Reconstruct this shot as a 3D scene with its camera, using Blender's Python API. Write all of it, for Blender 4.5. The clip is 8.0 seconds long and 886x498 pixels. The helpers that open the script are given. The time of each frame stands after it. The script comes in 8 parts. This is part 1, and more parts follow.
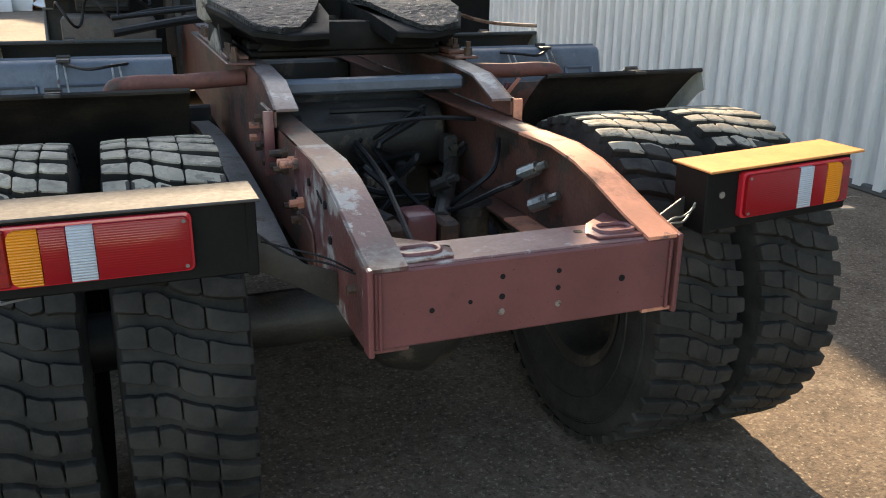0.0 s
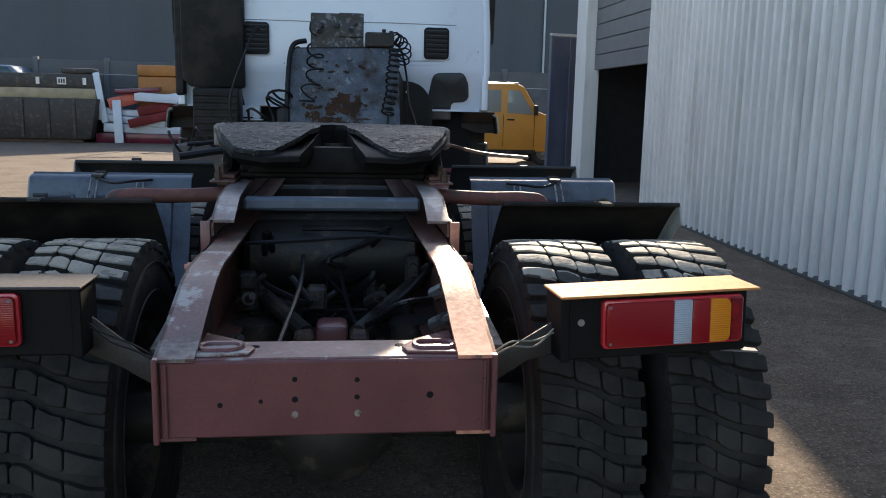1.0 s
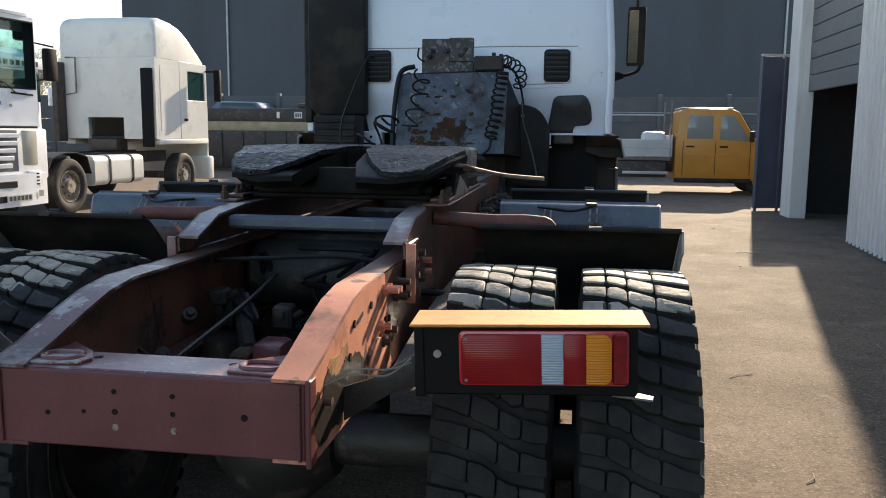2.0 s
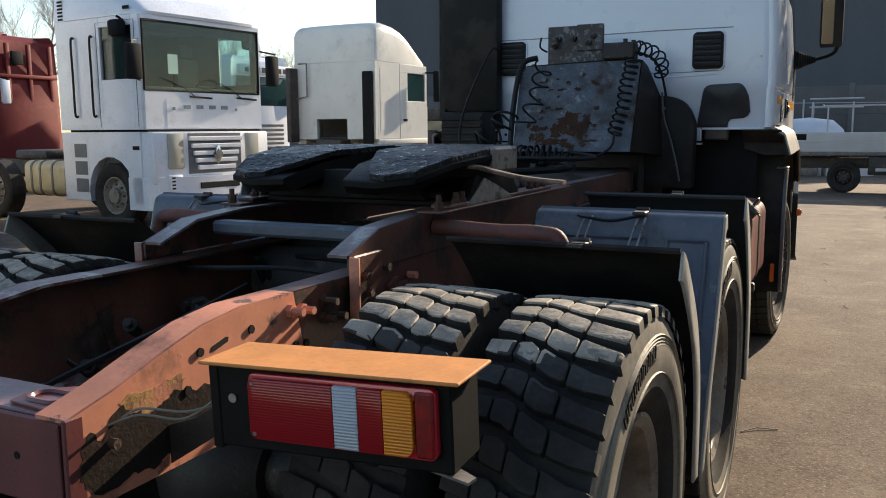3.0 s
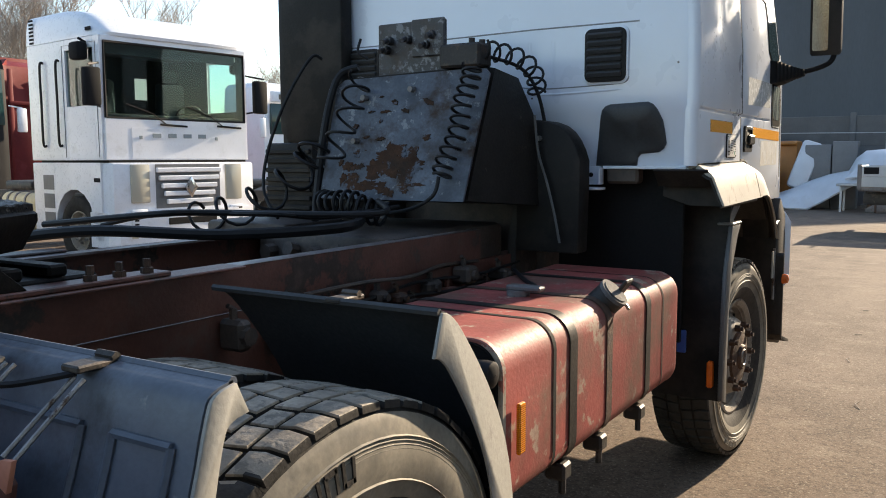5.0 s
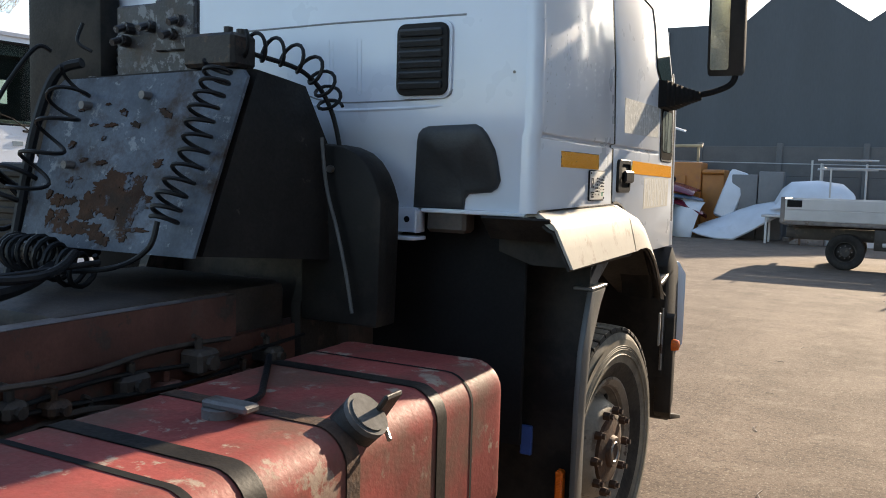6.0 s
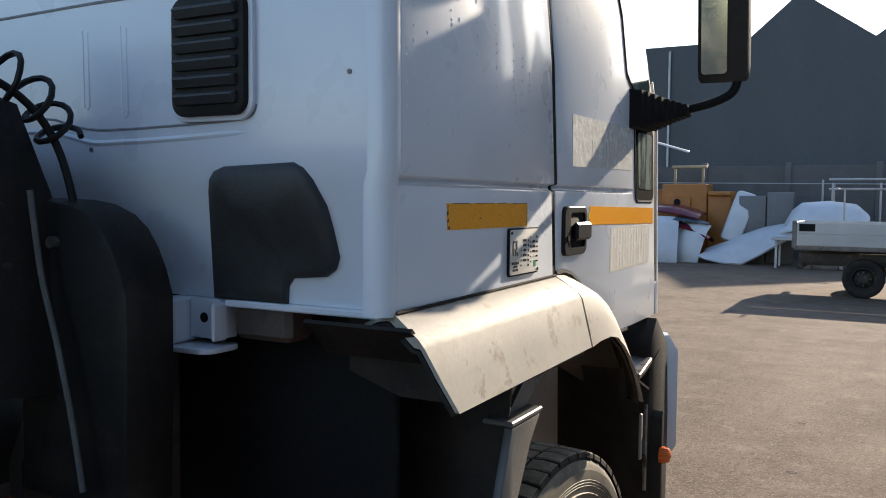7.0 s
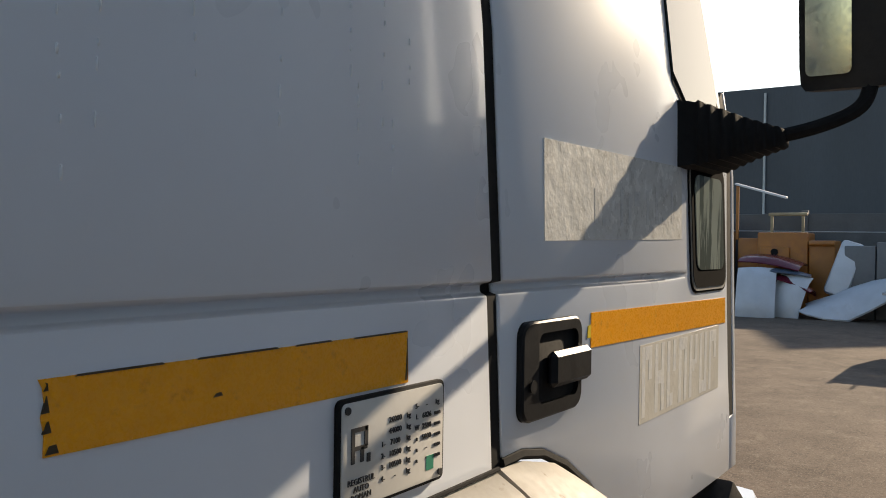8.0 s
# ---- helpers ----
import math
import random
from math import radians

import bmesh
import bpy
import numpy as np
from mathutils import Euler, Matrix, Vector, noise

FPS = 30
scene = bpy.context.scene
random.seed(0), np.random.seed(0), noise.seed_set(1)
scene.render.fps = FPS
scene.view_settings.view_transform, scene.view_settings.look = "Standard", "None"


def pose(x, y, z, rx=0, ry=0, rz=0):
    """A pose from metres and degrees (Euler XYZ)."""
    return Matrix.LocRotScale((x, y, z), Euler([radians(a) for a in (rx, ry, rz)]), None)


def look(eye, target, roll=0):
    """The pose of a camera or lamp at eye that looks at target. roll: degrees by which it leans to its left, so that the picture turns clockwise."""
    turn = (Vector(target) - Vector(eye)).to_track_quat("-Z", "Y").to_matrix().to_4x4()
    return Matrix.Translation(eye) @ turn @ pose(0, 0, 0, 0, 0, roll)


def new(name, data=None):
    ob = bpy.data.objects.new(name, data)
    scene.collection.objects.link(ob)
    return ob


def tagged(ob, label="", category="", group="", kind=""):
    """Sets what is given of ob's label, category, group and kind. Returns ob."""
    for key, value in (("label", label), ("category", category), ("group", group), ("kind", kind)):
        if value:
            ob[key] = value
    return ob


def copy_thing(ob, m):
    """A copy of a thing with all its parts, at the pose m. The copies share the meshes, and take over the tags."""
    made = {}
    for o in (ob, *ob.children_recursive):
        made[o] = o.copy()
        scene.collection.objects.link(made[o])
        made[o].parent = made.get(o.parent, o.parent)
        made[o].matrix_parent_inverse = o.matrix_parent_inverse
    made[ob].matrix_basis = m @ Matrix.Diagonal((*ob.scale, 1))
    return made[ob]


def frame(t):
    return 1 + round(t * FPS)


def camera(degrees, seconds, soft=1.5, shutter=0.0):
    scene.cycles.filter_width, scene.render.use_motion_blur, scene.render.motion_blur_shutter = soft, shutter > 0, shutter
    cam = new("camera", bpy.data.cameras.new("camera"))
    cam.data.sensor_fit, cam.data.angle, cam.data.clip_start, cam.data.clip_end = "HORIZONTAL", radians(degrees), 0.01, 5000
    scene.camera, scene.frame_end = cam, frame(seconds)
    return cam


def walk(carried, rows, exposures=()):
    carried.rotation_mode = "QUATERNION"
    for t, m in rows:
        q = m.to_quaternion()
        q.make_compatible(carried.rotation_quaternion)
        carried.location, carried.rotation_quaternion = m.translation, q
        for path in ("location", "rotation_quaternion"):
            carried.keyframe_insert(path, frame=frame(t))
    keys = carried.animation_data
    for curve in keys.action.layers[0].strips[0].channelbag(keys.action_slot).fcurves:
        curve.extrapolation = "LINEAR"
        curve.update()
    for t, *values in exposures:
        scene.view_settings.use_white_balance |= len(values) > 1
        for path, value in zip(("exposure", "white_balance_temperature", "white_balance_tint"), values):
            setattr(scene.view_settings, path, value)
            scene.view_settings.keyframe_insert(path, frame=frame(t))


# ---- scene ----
import collections

# ---- camera and its way ----
EXPOSURES = [(0, 1.9, 8300, 10), (0.5, 1.62, 7600, 10), (1, 1.2, 6900, 10), (2.5, 1.1, 7250, 10), (3, 0.78, 7050, 10), (4, 1.0, 7150, 10), (5.5, 1.3, 7200, 10), (6, 1.28, 7100, 10), (6.5, 1.17, 7200, 10), (7, 0.95, 6650, 10), (7.5, 0.8, 6650, 10), (8, 0.57, 7350, 10)]
cam = camera(55.9, 8.0, soft=1.0)
PATH = [
    (0, (-0.796, -1.494, 1.608), (-0.114, 0.269, 0.956), 0.7),
    (0.5, (-0.369, -1.741, 1.621), (0.045, 0.148, 1.111), 1.7),
    (1, (0.022, -1.764, 1.572), (0.269, 0.191, 1.232), 1.3),
    (2.3, (1.136, -1.474, 1.542), (0.644, 0.446, 1.267), 0.1),
    (2.5, (1.268, -1.348, 1.558), (0.661, 0.537, 1.275), -0.3),
    (3, (1.624, -0.991, 1.541), (0.754, 0.787, 1.256), -0.4),
    (3.5, (1.855, -0.57, 1.513), (0.857, 1.141, 1.238), -0.1),
    (4, (2.011, -0.059, 1.533), (0.958, 1.625, 1.296), -0.3),
    (4.2, (2.071, 0.183, 1.532), (0.991, 1.85, 1.304), -0.8),
    (5.3, (2.158, 1.431, 1.6), (1.128, 3.133, 1.398), 0.3),
    (5.5, (2.174, 1.672, 1.618), (1.166, 3.388, 1.43), 0.8),
    (5.8, (2.146, 2.007, 1.641), (1.193, 3.757, 1.464), 1.9),
    (6, (2.131, 2.25, 1.647), (1.199, 4.011, 1.473), 1.6),
    (6.5, (2.053, 2.841, 1.681), (1.16, 4.624, 1.525), 0.4),
    (6.8, (1.998, 3.202, 1.739), (1.075, 4.97, 1.587), 0.5),
    (7, (1.949, 3.438, 1.748), (0.997, 5.193, 1.631), 0.5),
    (7.2, (1.872, 3.683, 1.77), (0.914, 5.436, 1.657), 1.2),
    (7.5, (1.788, 4.041, 1.819), (0.795, 5.775, 1.742), 1.5),
    (8, (1.703, 4.592, 1.836), (0.569, 6.239, 1.825), 0.8),
]
walk(cam, [(t, look(eye, target, roll)) for t, eye, target, roll in PATH], EXPOSURES)

# ---- daylight: low sun ahead of the truck and a little to its right ----
SUN_AZ, SUN_EL = radians(11.2), radians(22.0)
sun = new("sun", bpy.data.lights.new("sun", "SUN"))
sun.data.energy, sun.data.angle, sun.data.color = 5.0, radians(0.6), (1.0, 0.86, 0.69)
sun_way = Vector((math.sin(SUN_AZ) * math.cos(SUN_EL), math.cos(SUN_AZ) * math.cos(SUN_EL), math.sin(SUN_EL)))
sun.matrix_world = look(sun_way * 60, (0, 0, 0))
world = bpy.data.worlds.new("sky")
scene.world = world
world.use_nodes = True
sky = world.node_tree.nodes.new("ShaderNodeTexSky")
sky.sky_type, sky.sun_disc = "NISHITA", False
sky.sun_elevation, sky.sun_rotation = SUN_EL, SUN_AZ
sky.air_density, sky.dust_density, sky.ozone_density = 1.0, 0.7, 1.8
world.node_tree.nodes["Background"].inputs["Strength"].default_value = 0.15
world.node_tree.links.new(sky.outputs[0], world.node_tree.nodes["Background"].inputs[0])


# ---- materials ----
def mat(name, base, rough=0.5, metal=0.0, var=0.18, scale=5.0, fine=90.0, bump=0.15, wear=None, amount=0.45, wear_scale=9.0,
        wear_rough=None, wear_metal=None, second=None, second_amount=0.6, second_scale=3.0, stretch=(1, 1, 1), spec=0.5, coat=0.0, piece=0.0, sheen_var=0.08):
    """A surface with tone at two scales, fine relief and up to two kinds of wear with shapes of their own."""
    m = bpy.data.materials.new(name)
    m.use_nodes = True
    n, l = m.node_tree.nodes, m.node_tree.links
    b = n["Principled BSDF"]
    co = n.new("ShaderNodeTexCoord")
    mp = n.new("ShaderNodeMapping")
    mp.inputs["Scale"].default_value = stretch
    l.new(co.outputs["Object"], mp.inputs[0])

    def nz(sc, det=4.0, rgh=0.55):
        t = n.new("ShaderNodeTexNoise")
        t.inputs["Scale"].default_value, t.inputs["Detail"].default_value, t.inputs["Roughness"].default_value = sc, det, rgh
        l.new(mp.outputs[0], t.inputs["Vector"])
        return t.outputs["Fac"]

    def span(fac, a, c, lo, hi):
        r = n.new("ShaderNodeMapRange")
        for k, v in zip((1, 2, 3, 4), (a, c, lo, hi)):
            r.inputs[k].default_value = v
        l.new(fac, r.inputs[0])
        return r.outputs[0]

    def blend(fac, c1, c2, kind="MIX"):
        x = n.new("ShaderNodeMix")
        x.data_type, x.blend_type = "RGBA", kind
        if isinstance(fac, float):
            x.inputs[0].default_value = fac
        else:
            l.new(fac, x.inputs[0])
        for sock, c in ((x.inputs[6], c1), (x.inputs[7], c2)):
            if isinstance(c, tuple):
                sock.default_value = (*c, 1)
            else:
                l.new(c, sock)
        return x.outputs[2]

    lo = tuple(max(0.0, c * (1 - var)) for c in base)
    hi = tuple(min(1.0, c * (1 + var)) for c in base)
    big, small = nz(scale), nz(fine, 3.0)
    colour = blend(span(big, 0.3, 0.7, 0, 1), lo, hi)
    colour = blend(span(small, 0.35, 0.65, 0, 0.35 * min(1.0, var * 3)), colour, tuple(c * 0.6 for c in base))
    if piece:
        oi = n.new("ShaderNodeObjectInfo")
        colour = blend(span(oi.outputs["Random"], 0, 1, 0, piece), colour, tuple(c * 0.5 for c in base))
    rgh = span(small, 0.2, 0.8, max(0.02, rough - sheen_var), min(1.0, rough + sheen_var))
    mtl = None
    for wc, am, ws, wr, wm in ((wear, amount, wear_scale, wear_rough, wear_metal), (second, second_amount, second_scale, None, None)):
        if wc:
            soft = 0.025 if wc is wear else 0.09
            mask = span(nz(ws, 6.0, 0.68), 1 - am - soft, 1 - am + soft, 0, 1)
            colour = blend(mask, colour, wc)
            if wr is not None:
                mx = n.new("ShaderNodeMix")
                l.new(mask, mx.inputs[0]), l.new(rgh, mx.inputs[2])
                mx.inputs[3].default_value = wr
                rgh = mx.outputs[0]
            if wm is not None:
                mtl = span(mask, 0, 1, metal, wm)
    l.new(colour, b.inputs["Base Color"])
    l.new(rgh, b.inputs["Roughness"])
    b.inputs["Metallic"].default_value = metal
    if mtl:
        l.new(mtl, b.inputs["Metallic"])
    b.inputs["Specular IOR Level"].default_value = spec
    b.inputs["Coat Weight"].default_value = coat
    b.inputs["Coat Roughness"].default_value = 0.08
    if bump:
        bp = n.new("ShaderNodeBump")
        bp.inputs["Strength"].default_value, bp.inputs["Distance"].default_value = bump, 0.004
        l.new(small, bp.inputs["Height"])
        l.new(bp.outputs[0], b.inputs["Normal"])
    return m


def glassy(name, colour, rough=0.05, trans=0.0, ribs=0.0, ior=1.45, relief=0.5):
    m = bpy.data.materials.new(name)
    m.use_nodes = True
    b = m.node_tree.nodes["Principled BSDF"]
    b.inputs["Base Color"].default_value = (*colour, 1)
    b.inputs["Roughness"].default_value = rough
    b.inputs["Transmission Weight"].default_value = trans
    b.inputs["IOR"].default_value = ior
    if ribs:
        n, l = m.node_tree.nodes, m.node_tree.links
        co, w, bp = n.new("ShaderNodeTexCoord"), n.new("ShaderNodeTexWave"), n.new("ShaderNodeBump")
        w.inputs["Scale"].default_value, w.bands_direction = ribs, "Z"
        bp.inputs["Strength"].default_value, bp.inputs["Distance"].default_value = relief, 0.003
        l.new(co.outputs["Object"], w.inputs[0]), l.new(w.outputs["Fac"], bp.inputs["Height"]), l.new(bp.outputs[0], b.inputs["Normal"])
    return m


M = {}
def asphalt_mat():
    """Dusty asphalt: soft tone, stone speckle, stains and a fine rough surface."""
    m = bpy.data.materials.new("asphalt")
    m.use_nodes = True
    n, l = m.node_tree.nodes, m.node_tree.links
    b = n["Principled BSDF"]
    co = n.new("ShaderNodeTexCoord")

    def nz(kind, sc, det=4.0):
        t = n.new(kind)
        t.inputs["Scale"].default_value = sc
        if kind == "ShaderNodeTexNoise":
            t.inputs["Detail"].default_value = det
        l.new(co.outputs["Object"], t.inputs["Vector"])
        return t

    def ramp(sock, a, c, lo, hi):
        r = n.new("ShaderNodeMapRange")
        for k, v in zip((1, 2, 3, 4), (a, c, lo, hi)):
            r.inputs[k].default_value = v
        l.new(sock, r.inputs[0])
        return r.outputs[0]

    def mix(fac, c1, c2):
        x = n.new("ShaderNodeMix")
        x.data_type = "RGBA"
        l.new(fac, x.inputs[0])
        for s, c in ((x.inputs[6], c1), (x.inputs[7], c2)):
            if isinstance(c, tuple):
                s.default_value = (*c, 1)
            else:
                l.new(c, s)
        return x.outputs[2]

    big, mid, fine, stone, grit = nz("ShaderNodeTexNoise", 0.22, 5), nz("ShaderNodeTexNoise", 1.3, 8), nz("ShaderNodeTexNoise", 95, 4), nz("ShaderNodeTexVoronoi", 75), nz("ShaderNodeTexNoise", 21, 8)
    c = mix(ramp(big.outputs["Fac"], 0.35, 0.65, 0, 1), ASPHALT_A, ASPHALT_B)
    c = mix(ramp(mid.outputs["Fac"], 0.44, 0.68, 0, 0.5), c, (0.075, 0.057, 0.045))
    patch = nz("ShaderNodeTexNoise", 4.2, 7)
    c = mix(ramp(patch.outputs["Fac"], 0.53, 0.66, 0, 0.4), c, (0.075, 0.058, 0.046))
    c = mix(ramp(patch.outputs["Fac"], 0.34, 0.43, 0.5, 0), c, (0.25, 0.195, 0.15))
    c = mix(ramp(grit.outputs["Fac"], 0.5, 0.62, 0, 0.4), c, (0.045, 0.036, 0.029))
    c = mix(ramp(grit.outputs["Fac"], 0.30, 0.42, 0.4, 0), c, (0.17, 0.13, 0.095))
    c = mix(ramp(stone.outputs["Color"], 0.55, 1.0, 0, 0.55), c, (0.20, 0.162, 0.125))
    c = mix(ramp(stone.outputs["Color"], 0.0, 0.35, 0.4, 0), c, (0.04, 0.034, 0.029))
    c = mix(ramp(fine.outputs["Fac"], 0.5, 0.75, 0, 0.6), c, (0.045, 0.04, 0.035))
    speck = nz("ShaderNodeTexNoise", 58, 3)
    c = mix(ramp(speck.outputs["Fac"], 0.60, 0.66, 0, 0.8), c, (0.30, 0.25, 0.19))
    c = mix(ramp(speck.outputs["Fac"], 0.32, 0.40, 0.65, 0), c, (0.032, 0.027, 0.023))
    l.new(c, b.inputs["Base Color"])
    l.new(ramp(mid.outputs["Fac"], 0.3, 0.7, 0.87, 0.94), b.inputs["Roughness"])
    b.inputs["Specular IOR Level"].default_value = 0.15
    h = n.new("ShaderNodeMath")
    h.operation = "MULTIPLY_ADD"
    l.new(stone.outputs["Distance"], h.inputs[0]), l.new(fine.outputs["Fac"], h.inputs[2])
    h.inputs[1].default_value = -0.5
    bp = n.new("ShaderNodeBump")
    bp.inputs["Strength"].default_value, bp.inputs["Distance"].default_value = 0.6, 0.0035
    l.new(h.outputs[0], bp.inputs["Height"]), l.new(bp.outputs[0], b.inputs["Normal"])
    return m


ASPHALT_A, ASPHALT_B = (0.146, 0.106, 0.078), (0.194, 0.142, 0.106)
M["asphalt"] = asphalt_mat()
# Two oxide tones: a grimy one darkened by shade, a bright one for sun.
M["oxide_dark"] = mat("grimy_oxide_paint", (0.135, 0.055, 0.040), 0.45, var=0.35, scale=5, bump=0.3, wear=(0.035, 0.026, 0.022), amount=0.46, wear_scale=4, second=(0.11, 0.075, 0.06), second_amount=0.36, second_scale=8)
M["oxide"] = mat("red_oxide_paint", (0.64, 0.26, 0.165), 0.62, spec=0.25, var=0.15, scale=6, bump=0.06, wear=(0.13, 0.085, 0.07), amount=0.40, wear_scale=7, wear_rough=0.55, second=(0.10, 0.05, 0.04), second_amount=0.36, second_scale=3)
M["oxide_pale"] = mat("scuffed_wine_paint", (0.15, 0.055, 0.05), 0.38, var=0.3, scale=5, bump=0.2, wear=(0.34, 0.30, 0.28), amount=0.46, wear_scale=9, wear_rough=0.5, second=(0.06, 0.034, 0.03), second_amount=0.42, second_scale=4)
M["oxide_scuffed"] = mat("scuffed_flange_paint", (0.24, 0.125, 0.12), 0.34, var=0.25, scale=6, bump=0.1, wear=(0.36, 0.31, 0.30), amount=0.40, wear_scale=13, second=(0.15, 0.055, 0.055), second_amount=0.45, second_scale=5)
M["worn_flange"] = mat("worn_grey_flange", (0.22, 0.19, 0.185), 0.42, 0.2, var=0.25, scale=7, bump=0.15, wear=(0.34, 0.32, 0.31), amount=0.40, wear_scale=11, second=(0.13, 0.065, 0.055), second_amount=0.44, second_scale=5)
M["pipe_paint"] = mat("dull_oxide_pipe_paint", (0.17, 0.065, 0.052), 0.62, var=0.3, scale=7, bump=0.2, wear=(0.09, 0.055, 0.045), amount=0.42, wear_scale=9, second=(0.30, 0.12, 0.06), second_amount=0.36, second_scale=5, spec=0.3)
M["oxide_clean"] = mat("crossmember_paint", (0.165, 0.056, 0.055), 0.32, var=0.18, scale=5, bump=0.12, second=(0.09, 0.045, 0.042), second_amount=0.35, second_scale=7)
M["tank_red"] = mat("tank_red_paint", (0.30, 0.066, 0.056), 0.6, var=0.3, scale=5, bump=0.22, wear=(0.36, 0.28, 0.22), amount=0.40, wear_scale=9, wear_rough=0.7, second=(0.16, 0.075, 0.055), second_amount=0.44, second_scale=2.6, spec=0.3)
M["black_steel"] = mat("black_chassis_steel", (0.03, 0.025, 0.021), 0.55, var=0.4, scale=8, bump=0.4, wear=(0.08, 0.06, 0.046), amount=0.42, wear_scale=6)
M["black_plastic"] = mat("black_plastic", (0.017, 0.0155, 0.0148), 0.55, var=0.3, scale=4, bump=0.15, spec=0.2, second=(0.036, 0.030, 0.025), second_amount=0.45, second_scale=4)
M["dusty_plastic"] = mat("dusty_cover_plastic", (0.034, 0.036, 0.038), 0.55, var=0.3, scale=6, bump=0.2)
M["tail_grey"] = mat("dusty_grey_plastic", (0.10, 0.10, 0.098), 0.6, var=0.25, scale=7, bump=0.2)
M["grey_guard"] = mat("blue_grey_plastic", (0.092, 0.110, 0.142), 0.45, var=0.22, scale=5, bump=0.12, wear=(0.15, 0.16, 0.175), amount=0.35, wear_scale=11, second=(0.042, 0.046, 0.054), second_amount=0.4, second_scale=5)
M["rubber"] = mat("tyre_rubber", (0.023, 0.0215, 0.02), 0.75, var=0.3, scale=9, bump=0.35, second=(0.041, 0.037, 0.033), second_amount=0.46, second_scale=6, spec=0.22)
M["side_rubber"] = mat("dusty_sidewall", (0.25, 0.222, 0.175), 0.7, var=0.3, scale=7, bump=0.06, second=(0.12, 0.11, 0.092), second_amount=0.42, second_scale=5)
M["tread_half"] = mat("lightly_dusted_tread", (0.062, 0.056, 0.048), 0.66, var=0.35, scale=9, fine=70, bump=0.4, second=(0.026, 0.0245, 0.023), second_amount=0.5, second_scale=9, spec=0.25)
M["tread_lit_dust"] = mat("settled_dust_on_tread", (0.36, 0.305, 0.235), 0.7, var=0.35, scale=9, fine=70, bump=0.5, wear=(0.19, 0.165, 0.13), amount=0.42, wear_scale=18, second=(0.16, 0.14, 0.112), second_amount=0.42, second_scale=10)
M["rim"] = mat("dirty_cream_rim", (0.30, 0.26, 0.21), 0.5, var=0.3, scale=8, bump=0.2, wear=(0.07, 0.045, 0.03), amount=0.42, wear_scale=9, second=(0.12, 0.10, 0.08), second_amount=0.42, second_scale=4)
M["rust"] = mat("rusty_steel", (0.10, 0.055, 0.035), 0.7, 0.3, var=0.4, scale=14, bump=0.5, second=(0.05, 0.035, 0.03), second_amount=0.45, second_scale=20)
M["bare"] = mat("worn_bare_steel", (0.36, 0.34, 0.32), 0.4, 0.8, var=0.3, scale=20, bump=0.3, wear=(0.12, 0.08, 0.06), amount=0.42, wear_scale=14)
M["grease"] = mat("greasy_plate", (0.006, 0.006, 0.0062), 0.46, 0.0, var=0.5, scale=18, fine=60, bump=2.2, wear=(0.016, 0.0165, 0.018), amount=0.42, wear_scale=34, wear_rough=0.14, spec=0.27)
M["flaked"] = mat("oily_flaked_steel", (0.028, 0.021, 0.018), 0.42, 0.2, var=0.4, scale=12, bump=0.4, wear=(0.10, 0.05, 0.035), amount=0.36, wear_scale=16, second=(0.05, 0.032, 0.024), second_amount=0.45, second_scale=9)
M["primer"] = mat("yellowed_primer", (0.42, 0.25, 0.085), 0.6, var=0.3, scale=16, bump=0.35, wear=(0.20, 0.10, 0.05), amount=0.44, wear_scale=20, second=(0.5, 0.2, 0.12), second_amount=0.45, second_scale=14)
M["spring_steel"] = mat("dusty_spring_steel", (0.13, 0.13, 0.132), 0.45, 0.3, var=0.3, scale=8, bump=0.3, wear=(0.06, 0.045, 0.036), amount=0.42, wear_scale=9)
M["casting"] = mat("black_oily_casting", (0.008, 0.0076, 0.0072), 0.55, var=0.4, scale=9, bump=0.3, second=(0.017, 0.0135, 0.011), second_amount=0.42, second_scale=6, spec=0.12)
M["lever"] = mat("rusty_lever_steel", (0.17, 0.115, 0.085), 0.5, 0.4, var=0.3, scale=20, bump=0.3, wear=(0.08, 0.045, 0.03), amount=0.45, wear_scale=14)
M["grime_black"] = mat("rusty_grimy_block", (0.024, 0.019, 0.016), 0.6, var=0.4, scale=9, bump=0.4, wear=(0.055, 0.032, 0.02), amount=0.45, wear_scale=14)
M["cap_grey"] = mat("matt_grey_cap", (0.13, 0.125, 0.12), 0.8, var=0.25, scale=14, bump=0.2, spec=0.12)
M["lamp_lid"] = mat("grimy_lamp_lid", (0.085, 0.078, 0.076), 0.8, var=0.25, scale=9, bump=0.2, spec=0.15)
M["galv"] = mat("sandy_primer_steel", (0.62, 0.26, 0.085), 0.7, 0.0, spec=0.18, var=0.15, scale=9, bump=0.15, wear=(0.45, 0.22, 0.09), amount=0.38, wear_scale=12)
M["lamp_black"] = mat("matt_black_sheet", (0.008, 0.0078, 0.0075), 0.6, var=0.3, scale=9, bump=0.05, spec=0.15)
M["gusset_steel"] = mat("dusty_bare_steel", (0.24, 0.215, 0.185), 0.5, 0.1, var=0.3, scale=14, bump=0.3, wear=(0.07, 0.05, 0.04), amount=0.45, wear_scale=16)
M["chipped_rim"] = mat("chipped_tank_rim", (0.36, 0.31, 0.25), 0.55, var=0.25, scale=14, bump=0.2, wear=(0.26, 0.09, 0.07), amount=0.47, wear_scale=22)
M["dull_steel"] = mat("dull_steel_sheet", (0.16, 0.15, 0.145), 0.5, 0.2, var=0.25, scale=9, bump=0.2, wear=(0.10, 0.075, 0.06), amount=0.4, wear_scale=12)
